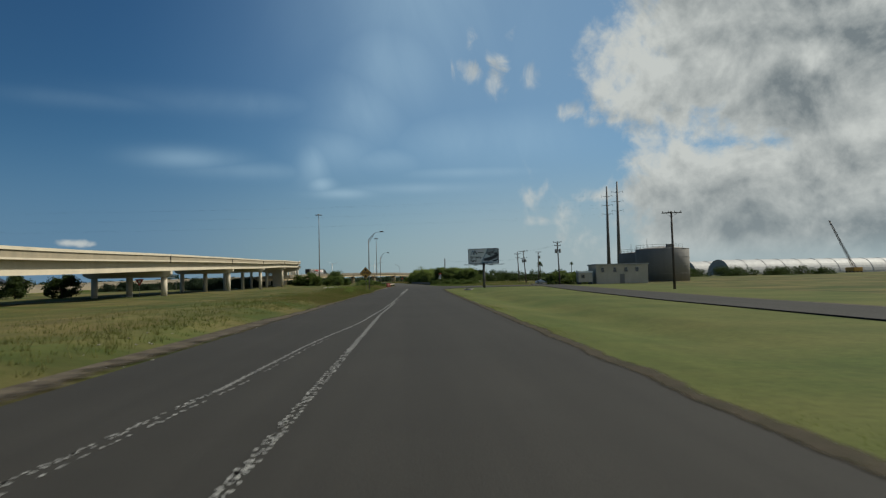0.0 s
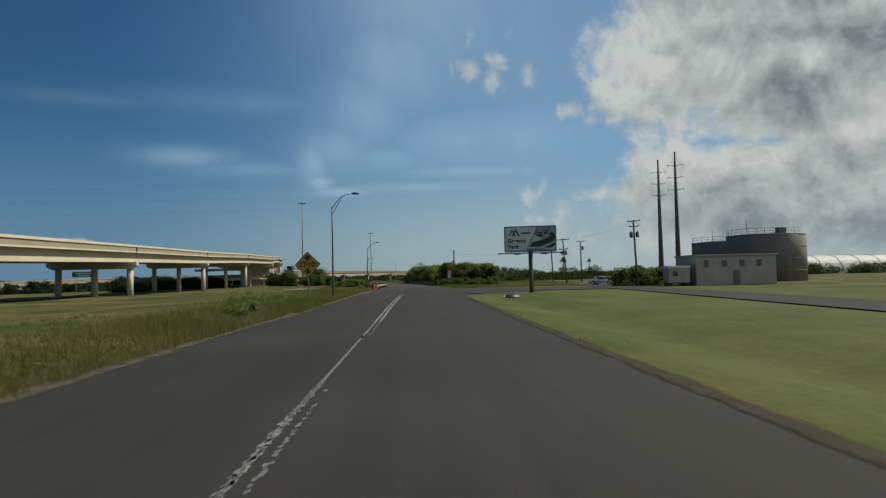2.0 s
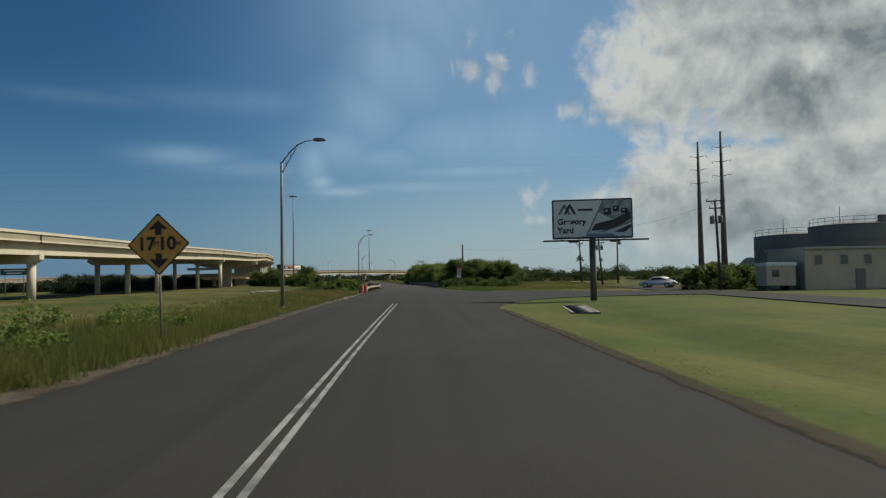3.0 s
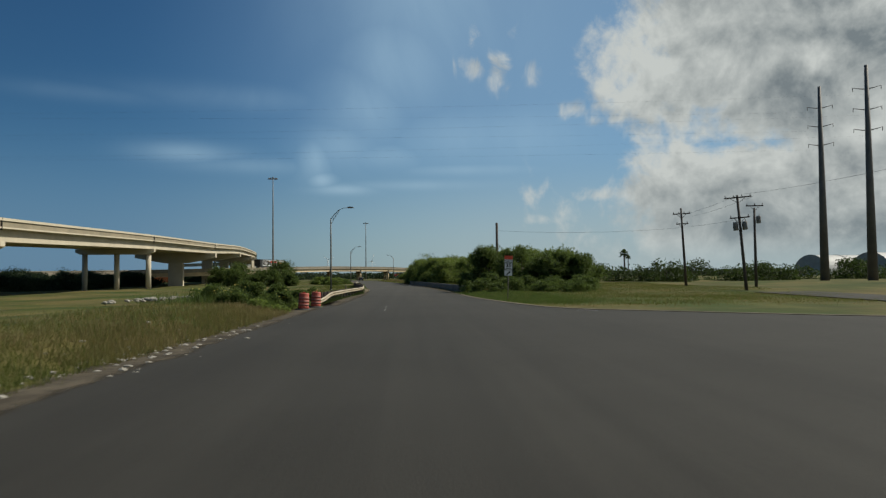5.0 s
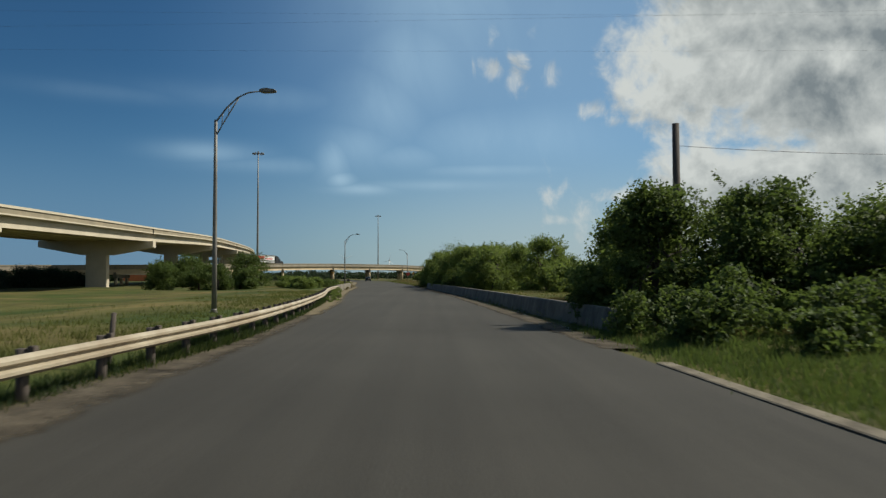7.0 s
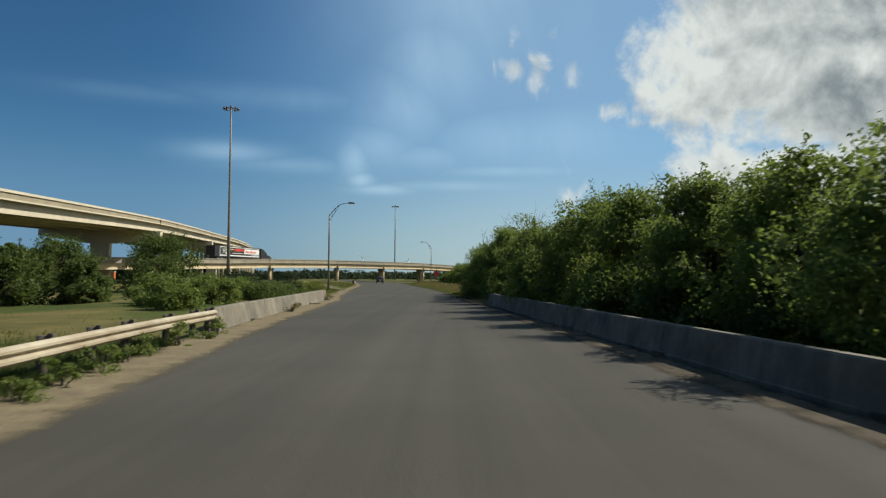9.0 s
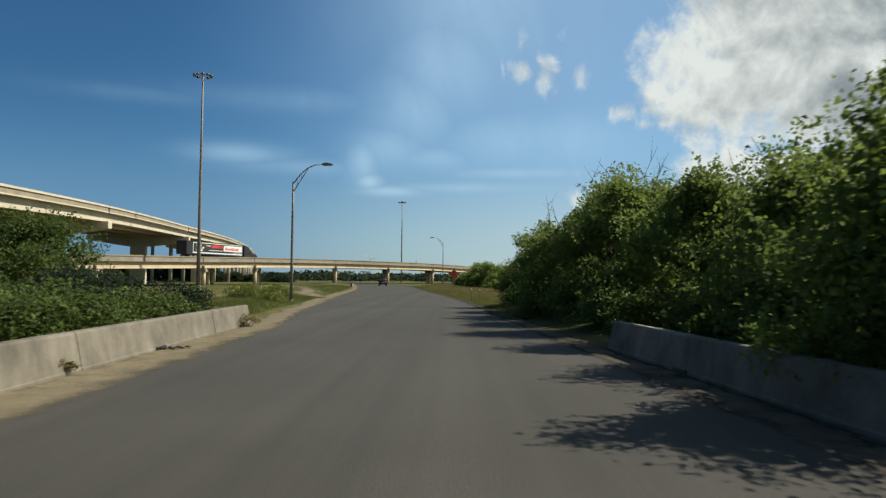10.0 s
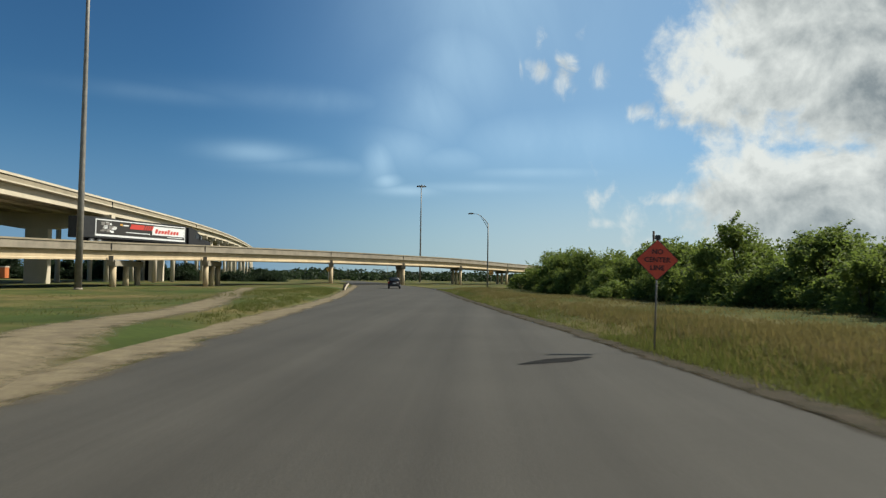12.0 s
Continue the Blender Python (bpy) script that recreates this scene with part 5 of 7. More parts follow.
wire("overhead_wire", (32.5, 155.0, 9.2), (32.4, 199.8, 9.4), 0.6, 0.010, "thin dark overhead wire between utility poles", "overhead wires")


# ---- buildings ----
def tank(x, y, r, h, label):
    t = thing("storage_tank", pose(x, y, -0.2), label, "storage tank", "storage tanks")
    bm = bmesh.new()
    lathe(bm, [(r, 0), (r, h), (r - 0.05, h + 0.05), (r * 0.5, h + 0.5), (0.4, h + 0.75)], 72)
    part("shell", bm, M_TANK, t)
    for z in np.linspace(h / 4, h, 4):
        bm = bmesh.new()
        lathe(bm, [(r - 0.02, z - 0.06), (r + 0.05, z - 0.06), (r + 0.05, z + 0.0), (r - 0.02, z + 0.0)], 72)
        part("hoop", bm, M_TANK, t)
    bm = bmesh.new()
    ring = [(0.97 * r * math.cos(a), 0.97 * r * math.sin(a), h + 1.05) for a in np.linspace(math.radians(150), math.radians(300), 40)]
    tube(bm, ring, 0.035, 6)
    tube(bm, [(p[0], p[1], p[2] - 0.5) for p in ring], 0.03, 6)
    for p in ring[::3]:
        rod(bm, (p[0], p[1], h), p, 0.03, n=6)
    part("railing", bm, M_TANK, t)
    bm = bmesh.new()
    box(bm, -0.7, -r * 0.9, h, 0.7, -r * 0.9 + 1.2, h + 1.1, bevel=0.04)
    part("hatch_box", bm, M_TANK, t)
    bm = bmesh.new()
    rod(bm, (-r * 0.75, -r * 0.5, h), (-r * 0.75, -r * 0.5, h + 2.6), 0.05, n=8)
    part("vent_pipe", bm, M_TANK, t)


tank(65.0, 181.7, 6.7, 8.4, "large round dark grey storage tank with a roof railing")
tank(67.5, 200.0, 8.2, 8.0, "round dark grey storage tank with a roof railing")


def office():
    t = thing("site_office", pose(45.5, 152.0, -0.1, 0, 0, -2), "pale two-storey site building with small windows", "building")
    w, d, h = 5.6, 8.0, 4.35
    bm = bmesh.new()
    box(bm, -w, 0, 0, w, d, h - 0.25, bevel=0.02)
    part("wall", bm, M_WALL, t)
    bm = bmesh.new()
    box(bm, -w - 0.25, -0.25, h - 0.25, w + 0.25, d + 0.25, h, bevel=0.04)
    part("roof", bm, M_ROOF, t)
    for u in (-4.2, -1.6, 0.8, 3.2):
        bm = bmesh.new()
        box(bm, u - 0.42, -0.05, 2.5, u + 0.42, 0.02, 3.6, bevel=0.02)
        wnd = part("window", bm, M_WALL, t)
        bm = bmesh.new()
        box(bm, u - 0.34, -0.07, 2.58, u + 0.34, -0.045, 3.52)
        part("pane", bm, M_GLASS, wnd)
    bm = bmesh.new()
    box(bm, -0.5, -0.06, 0.0, 0.5, 0.02, 2.1, bevel=0.02)
    part("door", bm, M_TANK, t, "dull grey steel door")


def site_trailer(x, y):
    t = thing("site_trailer", pose(x, y, -0.1, 0, 0, -2), "low pale site trailer with a white roof", "trailer")
    bm = bmesh.new()
    box(bm, -1.5, 0, 0.5, 1.5, 2.4, 2.5, bevel=0.04)
    part("body", bm, M_WALL, t)
    bm = bmesh.new()
    box(bm, -1.6, -0.1, 2.5, 1.6, 2.5, 2.85, bevel=0.05)
    part("roof", bm, M_WHITE, t, "white roof")
    bm = bmesh.new()
    box(bm, -0.9, -0.04, 1.4, -0.2, 0.01, 2.1, bevel=0.01)
    part("window", bm, M_GLASS, t)
    for u in (-1.2, 1.2):
        wheel_block = bmesh.new()
        box(wheel_block, u - 0.3, 0.3, 0.0, u + 0.3, 2.1, 0.5, bevel=0.03)
        part("support", wheel_block, M_BLACK, t)


site_trailer(37.6, 152.5)


office()


def quonset(x, y, turn, w, length, h, label):
    t = thing("arched_shed", pose(x, y, 0, 0, 0, turn), label, "shed", "arched sheds")
    n = 18
    arc = [(w * math.cos(a), h * math.sin(a)) for a in np.linspace(0, math.pi, n)]
    line = [np.array((0.0, v, 0.0)) for v in np.linspace(0, length, 12)]
    sweep("shell", line, arc, M_ROOF, t)
    for k in range(12):
        ring = [(1.01 * u, line[k][1], 1.01 * v) for u, v in arc]
        bm = bmesh.new()
        tube(bm, ring, 0.12, 5)
        part("rib", bm, M_ROOF, t)



def container(x, y, turn):
    t = thing("shipping_container", pose(x, y, 0, 0, 0, turn), "orange shipping container with a pale roof beyond the bridge", "container")
    bm = bmesh.new()
    box(bm, -5.5, -1.2, 0.2, 5.5, 1.2, 2.7, bevel=0.04)
    part("body", bm, M_CONTAINER, t)
    for k in range(27):
        bm = bmesh.new()
        box(bm, -5.3 + k * 0.4, -1.26, 0.35, -5.1 + k * 0.4, -1.19, 2.55)
        part("rib", bm, M_CONTAINER, t)
    bm = bmesh.new()
    box(bm, -5.6, -1.3, 2.7, 5.6, 1.3, 3.0, bevel=0.03)
    part("roof", bm, M_WALL, t)


M_CONTAINER = material("container_orange", (0.492, 0.1394, 0.0369), 0.6, (0.41, 0.1148, 0.0328), scale=1.5, fine=0.15)
container(-122, 487, 14)
quonset(172, 392, -72, 9, 150, 9.0, "long arched metal shed with a shiny ribbed roof")
quonset(163, 416, -72, 9, 150, 8.8, "long arched metal shed with a shiny ribbed roof")


def crane():
    t = thing("mobile_crane", pose(243, 381, 0), "distant mobile crane with a raised lattice boom", "crane")
    bm = bmesh.new()
    box(bm, -2.5, -4, 1.0, 2.5, 4, 3.2, bevel=0.2)
    part("body", bm, M_YELLOW, t)
    bm = bmesh.new()
    a, b = Vector((0, 0, 3)), Vector((-12.8, 0, 29.2))
    for s, u in ((-0.6, -0.6), (0.6, -0.6), (-0.6, 0.6), (0.6, 0.6)):
        rod(bm, a + Vector((s, u, 0)), b + Vector((s * 0.4, u * 0.4, 0)), 0.14, n=6)
    for k in range(18):
        p, q = a.lerp(b, k / 18), a.lerp(b, (k + 1) / 18)
        rod(bm, p + Vector((-0.6 + k * 0.02, -0.5, 0)), q + Vector((0.6 - k * 0.02, -0.5, 0)), 0.07, n=5)
    part("boom", bm, M_BLACK, t)
    for u in (-2.2, 2.2):
        for v in (-3, 0, 3):
            bm = bmesh.new()
            rod(bm, (u - 0.4, v, 0.6), (u + 0.4, v, 0.6), 0.7, n=16)
            part("wheel", bm, M_RUBBER, t)


crane()


def turbine(x, y, h, spin):
    t = thing("wind_turbine", pose(x, y, 0), "distant white wind turbine with three blades", "wind turbine", "wind turbines")
    bm = bmesh.new()
    tube(bm, [(0, 0, -1), (0, 0, h)], [1.5, 0.8], 10)
    part("tower", bm, M_WHITE, t)
    bm = bmesh.new()
    box(bm, -1.6, -4, h - 1.5, 1.6, 6, h + 2, bevel=0.4)
    part("nacelle", bm, M_WHITE, t)
    for k in range(3):
        a = math.radians(spin + 120 * k)
        d = Vector((math.cos(a), 0, math.sin(a)))
        bm = bmesh.new()
        tube(bm, [Vector((0, -4.5, h)) + d * r for r in (0.5, 4, 15, 29)], [0.5, 0.8, 0.5, 0.15], 8)
        part("blade", bm, M_WHITE, t)


turbine(-330, 3000, 72, 20)
turbine(-160, 3100, 66, 75)


# ---- vehicles ----
def wheel(parent, x, y, z, r, w=0.24):
    bm = bmesh.new()
    rod(bm, (x - w / 2, y, z), (x + w / 2, y, z), r, n=20)
    tyre = part("tyre", bm, M_RUBBER, parent)
    bm = bmesh.new()
    rod(bm, (x - w / 2 - 0.012, y, z), (x + w / 2 + 0.012, y, z), r * 0.6, n=16)
    part("rim", bm, M_CHROME, tyre)


def car(name, m, paint, label, tall=True):
    """A passenger car with its nose along +y, built from a side profile, narrowed at the cabin."""
    t = thing(name, m, label, "car")
    if tall:
        low = [(-2.25, 0.35), (-2.32, 0.6), (-2.28, 1.0), (-2.2, 1.12), (1.0, 1.12), (1.9, 1.02), (2.28, 0.85), (2.33, 0.5), (2.25, 0.3)]
        cab = [(-2.2, 1.10), (-1.95, 1.62), (-1.7, 1.70), (0.15, 1.68), (0.5, 1.58), (1.15, 1.10)]
        half, top = 0.93, 1.7
    else:
        low = [(-2.3, 0.3), (-2.38, 0.55), (-2.3, 0.9), (-1.5, 0.98), (1.0, 0.95), (2.0, 0.80), (2.35, 0.62), (2.38, 0.4), (2.3, 0.25)]
        cab = [(-1.75, 0.95), (-1.0, 1.38), (-0.6, 1.45), (0.3, 1.43), (0.6, 1.36), (1.25, 0.94)]
        half, top = 0.9, 1.45

    def shell(profile, h, taper, bevel):
        bm = bmesh.new()
        prism(bm, [(p[0], p[1]) for p in profile], 2 * h, bevel=0)
        z0, z1 = min(p[1] for p in profile), max(p[1] for p in profile)
        for v in bm.verts:
            s = (v.co.y - h) / h
            k = 1 - taper * (v.co.z - z0) / (z1 - z0)
            v.co = Vector((s * h * k, v.co.x, v.co.z))
        bmesh.ops.recalc_face_normals(bm, faces=bm.faces[:])
        bmesh.ops.bevel(bm, geom=bm.edges[:], offset=bevel, segments=2, affect="EDGES")
        for f in bm.faces:
            f.smooth = True
        return bm

    part("body", shell(low, half, 0.06, 0.06), paint, t)
    part("cabin", shell(cab, half * 0.94, 0.2, 0.05), paint, t)
    zc, zt = cab[0][1], top
    bm = bmesh.new()
    y0, y1 = cab[0][0], cab[1][0]
    vs = [bm.verts.new(p) for p in ((-0.68, y0 + 0.01 - 0.05 + (y1 - y0) * 0.25, zc + 0.14), (0.68, y0 + 0.01 - 0.05 + (y1 - y0) * 0.25, zc + 0.14), (0.6, y1 - 0.07, cab[1][1] - 0.08), (-0.6, y1 - 0.07, cab[1][1] - 0.08))]
    bm.faces.new(vs)
    part("rear_window", bm, M_GLASS, t)
    for s in (-1, 1):
        bm = bmesh.new()
        k0, k1 = half * 0.94 * 0.965 + 0.012, half * 0.94 * 0.84 + 0.012
        ya, yb, yc, yd = cab[0][0] + 0.35, cab[-1][0] - 0.3, cab[4][0] - 0.05, cab[2][0] + 0.1
        bm.faces.new([bm.verts.new(p) for p in ((s * k0, ya, zc + 0.1), (s * k0, yb, zc + 0.1), (s * k1, yc, zt - 0.12), (s * k1, yd, zt - 0.12))])
        part("side_window", bm, M_GLASS, t)
        bm = bmesh.new()
        box(bm, s * half * 0.97 - 0.09, low[1][0] - 0.02, 0.78 if tall else 0.66, s * half * 0.97 + (0.0 if s > 0 else 0.09) - (0.0 if s < 0 else 0.02), low[1][0] + 0.14, 1.08 if tall else 0.82, bevel=0.02)
        part("tail_lamp", bm, M_RED, t)
        bm = bmesh.new()
        box(bm, s * (half + 0.02), 0.75, zc + 0.02, s * (half + 0.2), 0.9, zc + 0.18, bevel=0.02)
        part("mirror", bm, paint, t)
        for yy in (-1.4, 1.45):
            wheel(t, s * (half - 0.1), yy, 0.34, 0.34)
    bm = bmesh.new()
    box(bm, -half + 0.08, low[1][0] - 0.07, 0.36, half - 0.08, low[1][0] + 0.1, 0.62, bevel=0.04)
    part("bumper", bm, M_RUBBER, t)
    bm = bmesh.new()
    box(bm, -0.26, low[1][0] - 0.02, 0.74 if tall else 0.6, 0.26, low[1][0] + 0.06, 0.88 if tall else 0.72)
    part("number_plate", bm, M_WHITE, t, "plain pale plate")
    return t


car("suv", pose(-21.0, 437.5, 0.0, 0, 0, 7), M_CAR_DARK, "dark grey compact sport utility car on the road")
car("sedan", pose(33.0, 175.0, 0.0, 0, 0, 52), M_CAR_WHITE, "white sedan on the side road", tall=False)


def lorry():
    k = min(range(len(OVER)), key=lambda i: abs(OVER[i][1] - 431))
    p = OVER[k]
    d = OVER[k + 2][:2] - OVER[k - 2][:2]
    a = math.degrees(math.atan2(d[1], d[0])) - 90
    t = thing("semi_truck", pose(p[0], p[1], p[2] + 1.48, 0, 0, a) @ pose(-2.6, 3.0, 0), "black semi truck with a long advertising trailer on the bridge", "truck")
    end = -19.4
    bm = bmesh.new()
    box(bm, -1.3, end, 1.05, 1.3, 0, 3.85, bevel=0.05)
    tr = part("trailer", bm, M_CAR_DARK, t, "black box trailer with a red and white panel")
    side = 1.3

    def print_patch(y0, z0, y1, z1, mat, layer=1, slant=0.0, name="panel"):
        e = side + 0.008 * layer
        raw(name, [(e, y0, z0), (e, y1, z0), (e, y1 + slant, z1), (e, y0 + slant, z1)], [(0, 1, 2, 3)], mat, tr)

    y0, y1 = end + 2.0, -0.35
    print_patch(y0, 1.35, y1, 3.62, M_WHITE, 1, 0, "side_panel")
    print_patch(y0 + 0.14, 1.62, y1 - 0.14, 3.48, M_SIGN_BLACK, 2, 0, "side_panel")
    # grey print of engine parts, in lumps and bars
    rng = np.random.default_rng(2)
    for k in range(16):
        u, v = y0 + 0.4 + rng.uniform(0, 2.6), 1.75 + rng.uniform(0, 1.2)
        print_patch(u, v, u + rng.uniform(0.3, 0.8), v + rng.uniform(0.15, 0.5), M_WHITE if k % 2 else M_TANK, 3 + (k % 3) * 0.5, rng.uniform(-0.1, 0.1), "print")
    print_patch(y0 + 4.2, 2.95, y0 + 4.6, 3.2, M_YELLOW, 3, 0, "print")
    print_patch(y0 + 4.75, 2.95, y0 + 5.7, 3.12, M_WHITE, 3, 0, "print")
    # red flash made of slanted bars that widen into one block, on a white field
    print_patch(y0 + 10.2, 2.05, y1 - 0.2, 3.3, M_WHITE, 3, 0.0, "print")
    print_patch(y0 + 5.9, 2.62, y0 + 8.2, 3.3, M_FLASH, 4, 0.3, "print")
    for k in range(5):
        print_patch(y0 + 8.2 + k * 0.42, 2.62, y0 + 8.48 + k * 0.42, 3.3, M_FLASH, 4, 0.3, "print")
    # the unread lettering, as plain slanted bars
    for k in range(8):
        u = y0 + 10.7 + k * 0.62
        print_patch(u, 2.3, u + 0.46, 2.95 if k in (0, 4) else 2.78, M_FLASH, 4, 0.16, "bar")
    print_patch(y0 + 5.2, 2.05, y0 + 9.8, 2.16, M_WHITE, 3, 0, "bar")
    print_patch(y0 + 13.2, 1.8, y1 - 0.6, 1.9, M_WHITE, 4, 0, "bar")
    bm = bmesh.new()
    box(bm, -0.5, end + 0.6, 0.75, 0.5, 4.6, 1.04, bevel=0.03)
    part("chassis", bm, M_BLACK, t)
    bm = bmesh.new()
    prism(bm, [(0.6, 0.6), (0.6, 3.7), (1.2, 3.75), (2.5, 3.3), (3.1, 2.85), (3.6, 2.1), (5.4, 1.8), (5.9, 1.5), (6.0, 0.5)], 2.4)
    for v in bm.verts:
        v.co = Vector((v.co.y - 1.2, v.co.x, v.co.z))
    bmesh.ops.recalc_face_normals(bm, faces=bm.faces[:])
    bmesh.ops.bevel(bm, geom=bm.edges[:], offset=0.08, segments=2, affect="EDGES")
    part("cab", bm, M_CAR_DARK, t)
    bm = bmesh.new()
    box(bm, 1.18, 2.2, 2.05, 1.215, 3.1, 2.75, bevel=0.01)
    part("side_window", bm, M_GLASS, t)
    bm = bmesh.new()
    box(bm, 1.2, 3.2, 1.9, 1.45, 3.35, 2.6, bevel=0.03)
    part("mirror", bm, M_CHROME, t)
    bm = bmesh.new()
    rod(bm, (1.25, 1.5, 0.8), (1.25, 2.6, 0.8), 0.3, n=14)
    part("fuel_tank", bm, M_CHROME, t)
    bm = bmesh.new()
    box(bm, -1.1, 5.8, 0.45, 1.1, 6.1, 0.85, bevel=0.04)
    part("bumper", bm, M_CHROME, t)
    for y in (end + 1.6, end + 2.9, 0.4, 1.6, 4.9):
        for s in (-1.05, 1.05):
            wheel(t, s, y, 0.52, 0.52, 0.3)


M_FLASH = material("printed_red", (0.5084, 0.041, 0.0246), 0.55, (0.451, 0.0369, 0.0246), scale=3)

lorry()


# ---- small roadside things ----
def marker_post(x, y, h, cap, label):
    t = thing("marker_post", pose(x, y, ground_z(x, y)), label, "marker post", "marker posts")
    bm = bmesh.new()
    tube(bm, [(0, 0, -0.2), (0, 0, h)], 0.022, 8)
    part("post", bm, M_WHITE if cap == "white" else M_WOOD, t)
    bm = bmesh.new()
    rod(bm, (0, 0, h), (0, 0, h + 0.12), 0.035, 0.02, 8)
    part("cap", bm, M_WHITE, t)


marker_post(-2.9, 329.4, 1.0, "dark", "thin dark marker post with a white cap in dry grass")
marker_post(-2.25, 330.0, 0.95, "dark", "thin dark marker post with a white cap in dry grass")
marker_post(4.6, 271.0, 1.0, "white", "thin white delineator post behind the barrier")


def stake(x, y):
    t = thing("wooden_stake", pose(x, y, ground_z(x, y), 0, 4, 10), "weathered wooden stake behind the guardrail", "stake")
    bm = bmesh.new()
    tube(bm, [(0, 0, -0.2), (0.02, 0, 0.6), (0.03, 0, 1.15)], [0.06, 0.055, 0.05], 8)
    part("shaft", bm, M_WOOD, t)


stake(-6.1, 200.9)


def tyre_strip(x, y, turn):
    t = thing("tyre_strip", pose(x, y, 0.012, 0, 0, turn), "torn black strip of tyre tread lying by the barrier", "debris")
    rng = np.random.default_rng(4)
    for k, (u0, u1, w) in enumerate(((0.0, 0.62, 0.11), (0.35, 0.95, 0.05))):
        verts, faces = [], []
        n = 10
        for i in range(n + 1):
            u = u0 + (u1 - u0) * i / n
            lift = 0.03 + 0.05 * math.sin(i * 0.9 + k) ** 2
            half = w * rng.uniform(0.6, 1.0) / 2 * (0.4 if i in (0, n) else 1)
            off = 0.05 * math.sin(i * 0.7) + 0.08 * k
            for o, z in ((-half, lift), (half, lift * 0.6), (half, lift * 0.6 - 0.02), (-half, lift - 0.02)):
                verts.append((u, off + o, z))
        for i in range(n):
            for c in range(4):
                a, b = i * 4 + c, i * 4 + (c + 1) % 4
                faces.append((a, b, b + 4, a + 4))
        faces += [(3, 2, 1, 0), tuple(range(4 * n, 4 * n + 4))]
        raw("tread", verts, faces, M_RUBBER, t)


tyre_strip(-11.5, 290.1, 44)


def grate(x, y):
    t = thing("drain_grate", pose(x, y, 0.0, 0, 0, -28), "dark iron drain grate at the kerb", "drain grate")
    bm = bmesh.new()
    box(bm, -0.5, -0.3, -0.05, 0.5, 0.3, 0.004)
    part("frame", bm, M_SIGN_BLACK, t)
    for k in range(9):
        bm = bmesh.new()
        box(bm, -0.44 + k * 0.1, -0.26, 0.004, -0.39 + k * 0.1, 0.26, 0.014)
        part("bar", bm, M_RUST, t)


grate(9.0, 168.2)


def house(x, y, turn, w, d, h, label):
    t = thing("house", pose(x, y, -0.1, 0, 0, turn), label, "house", "far houses")
    bm = bmesh.new()
    box(bm, -w, 0, 0, w, d, h)
    part("wall", bm, M_WALL, t)
    bm = bmesh.new()
    prism(bm, [(-w - 0.5, h), (w + 0.5, h), (0, h + w * 0.62)], d + 1.0)
    bmesh.ops.translate(bm, verts=bm.verts[:], vec=(0, -0.5, 0))
    part("roof", bm, M_CAR_DARK, t, "dark gabled roof")
    for u in (-w * 0.5, w * 0.5):
        bm = bmesh.new()
        box(bm, u - 0.6, -0.06, 1.2, u + 0.6, 0.02, 2.4, bevel=0.02)
        wnd = part("window", bm, M_WHITE, t)
        bm = bmesh.new()
        box(bm, u - 0.5, -0.08, 1.3, u + 0.5, -0.055, 2.3)
        part("pane", bm, M_GLASS, wnd)


house(-143, 266, 25, 4.3, 8, 3.5, "distant house with a dark gabled roof beyond the freeway")
house(-172, 300, 15, 5, 9, 3.6, "distant low house with a dark gabled roof")
house(62, 640, 0, 8, 10, 4.5, "distant pale building among the trees")


def guide_sign():
    t = thing("guide_sign", pose(-71.7, 215.9, -0.3, 0, 0, 14), "wide dark green road guide sign on two posts", "road sign")
    bm = bmesh.new()
    box(bm, -2.3, -0.04, 3.85, 2.3, 0.04, 5.05, bevel=0.02)
    part("panel", bm, material("sign_green", (0.015, 0.09, 0.05), 0.5, (0.02, 0.07, 0.04), scale=2), t)
    for u in (-1.5, 1.5):
        bm = bmesh.new()
        tube(bm, [(u, 0.1, -0.3), (u, 0.1, 5.0)], 0.08, 8)
        part("post", bm, M_GALV, t)
    for a, z in ((1.7, 4.68), (1.2, 4.2)):
        bm = bmesh.new()
        box(bm, -a, -0.05, z - 0.11, a, -0.043, z + 0.11)
        part("bar", bm, M_WHITE, t)


guide_sign()


# ---- plants ----
def quads(name, centres, sizes, rng, mat, parent=None, up=0.25, aspect=1.6):
    """A cloud of small leaf faces, each with its own tilt."""
    n = len(centres)
    nrm = rng.normal(size=(n, 3))
    nrm[:, 2] = np.abs(nrm[:, 2]) + up
    nrm /= np.linalg.norm(nrm, axis=1)[:, None]
    t = np.cross(nrm, rng.normal(size=(n, 3)))
    t /= np.linalg.norm(t, axis=1)[:, None]
    b = np.cross(nrm, t)
    s = np.asarray(sizes)[:, None]
    bend = nrm * s * 0.25
    v = np.empty((n, 4, 3))
    v[:, 0] = centres - t * s * aspect / 2
    v[:, 1] = centres - b * s * 0.5 + bend
    v[:, 2] = centres + t * s * aspect / 2
    v[:, 3] = centres + b * s * 0.5 + bend
    me = bpy.data.meshes.new(name)
    me.vertices.add(4 * n)
    me.vertices.foreach_set("co", v.reshape(-1))
    me.loops.add(4 * n)
    me.loops.foreach_set("vertex_index", np.arange(4 * n, dtype=np.int32))
    me.polygons.add(n)
    me.polygons.foreach_set("loop_start", np.arange(0, 4 * n, 4, dtype=np.int32))
    me.polygons.foreach_set("loop_total", np.full(n, 4, dtype=np.int32))
    me.materials.append(mat)
    me.update()
    me.validate()
    ob = new(name, me)
    if parent:
        ob.parent = parent
    return ob


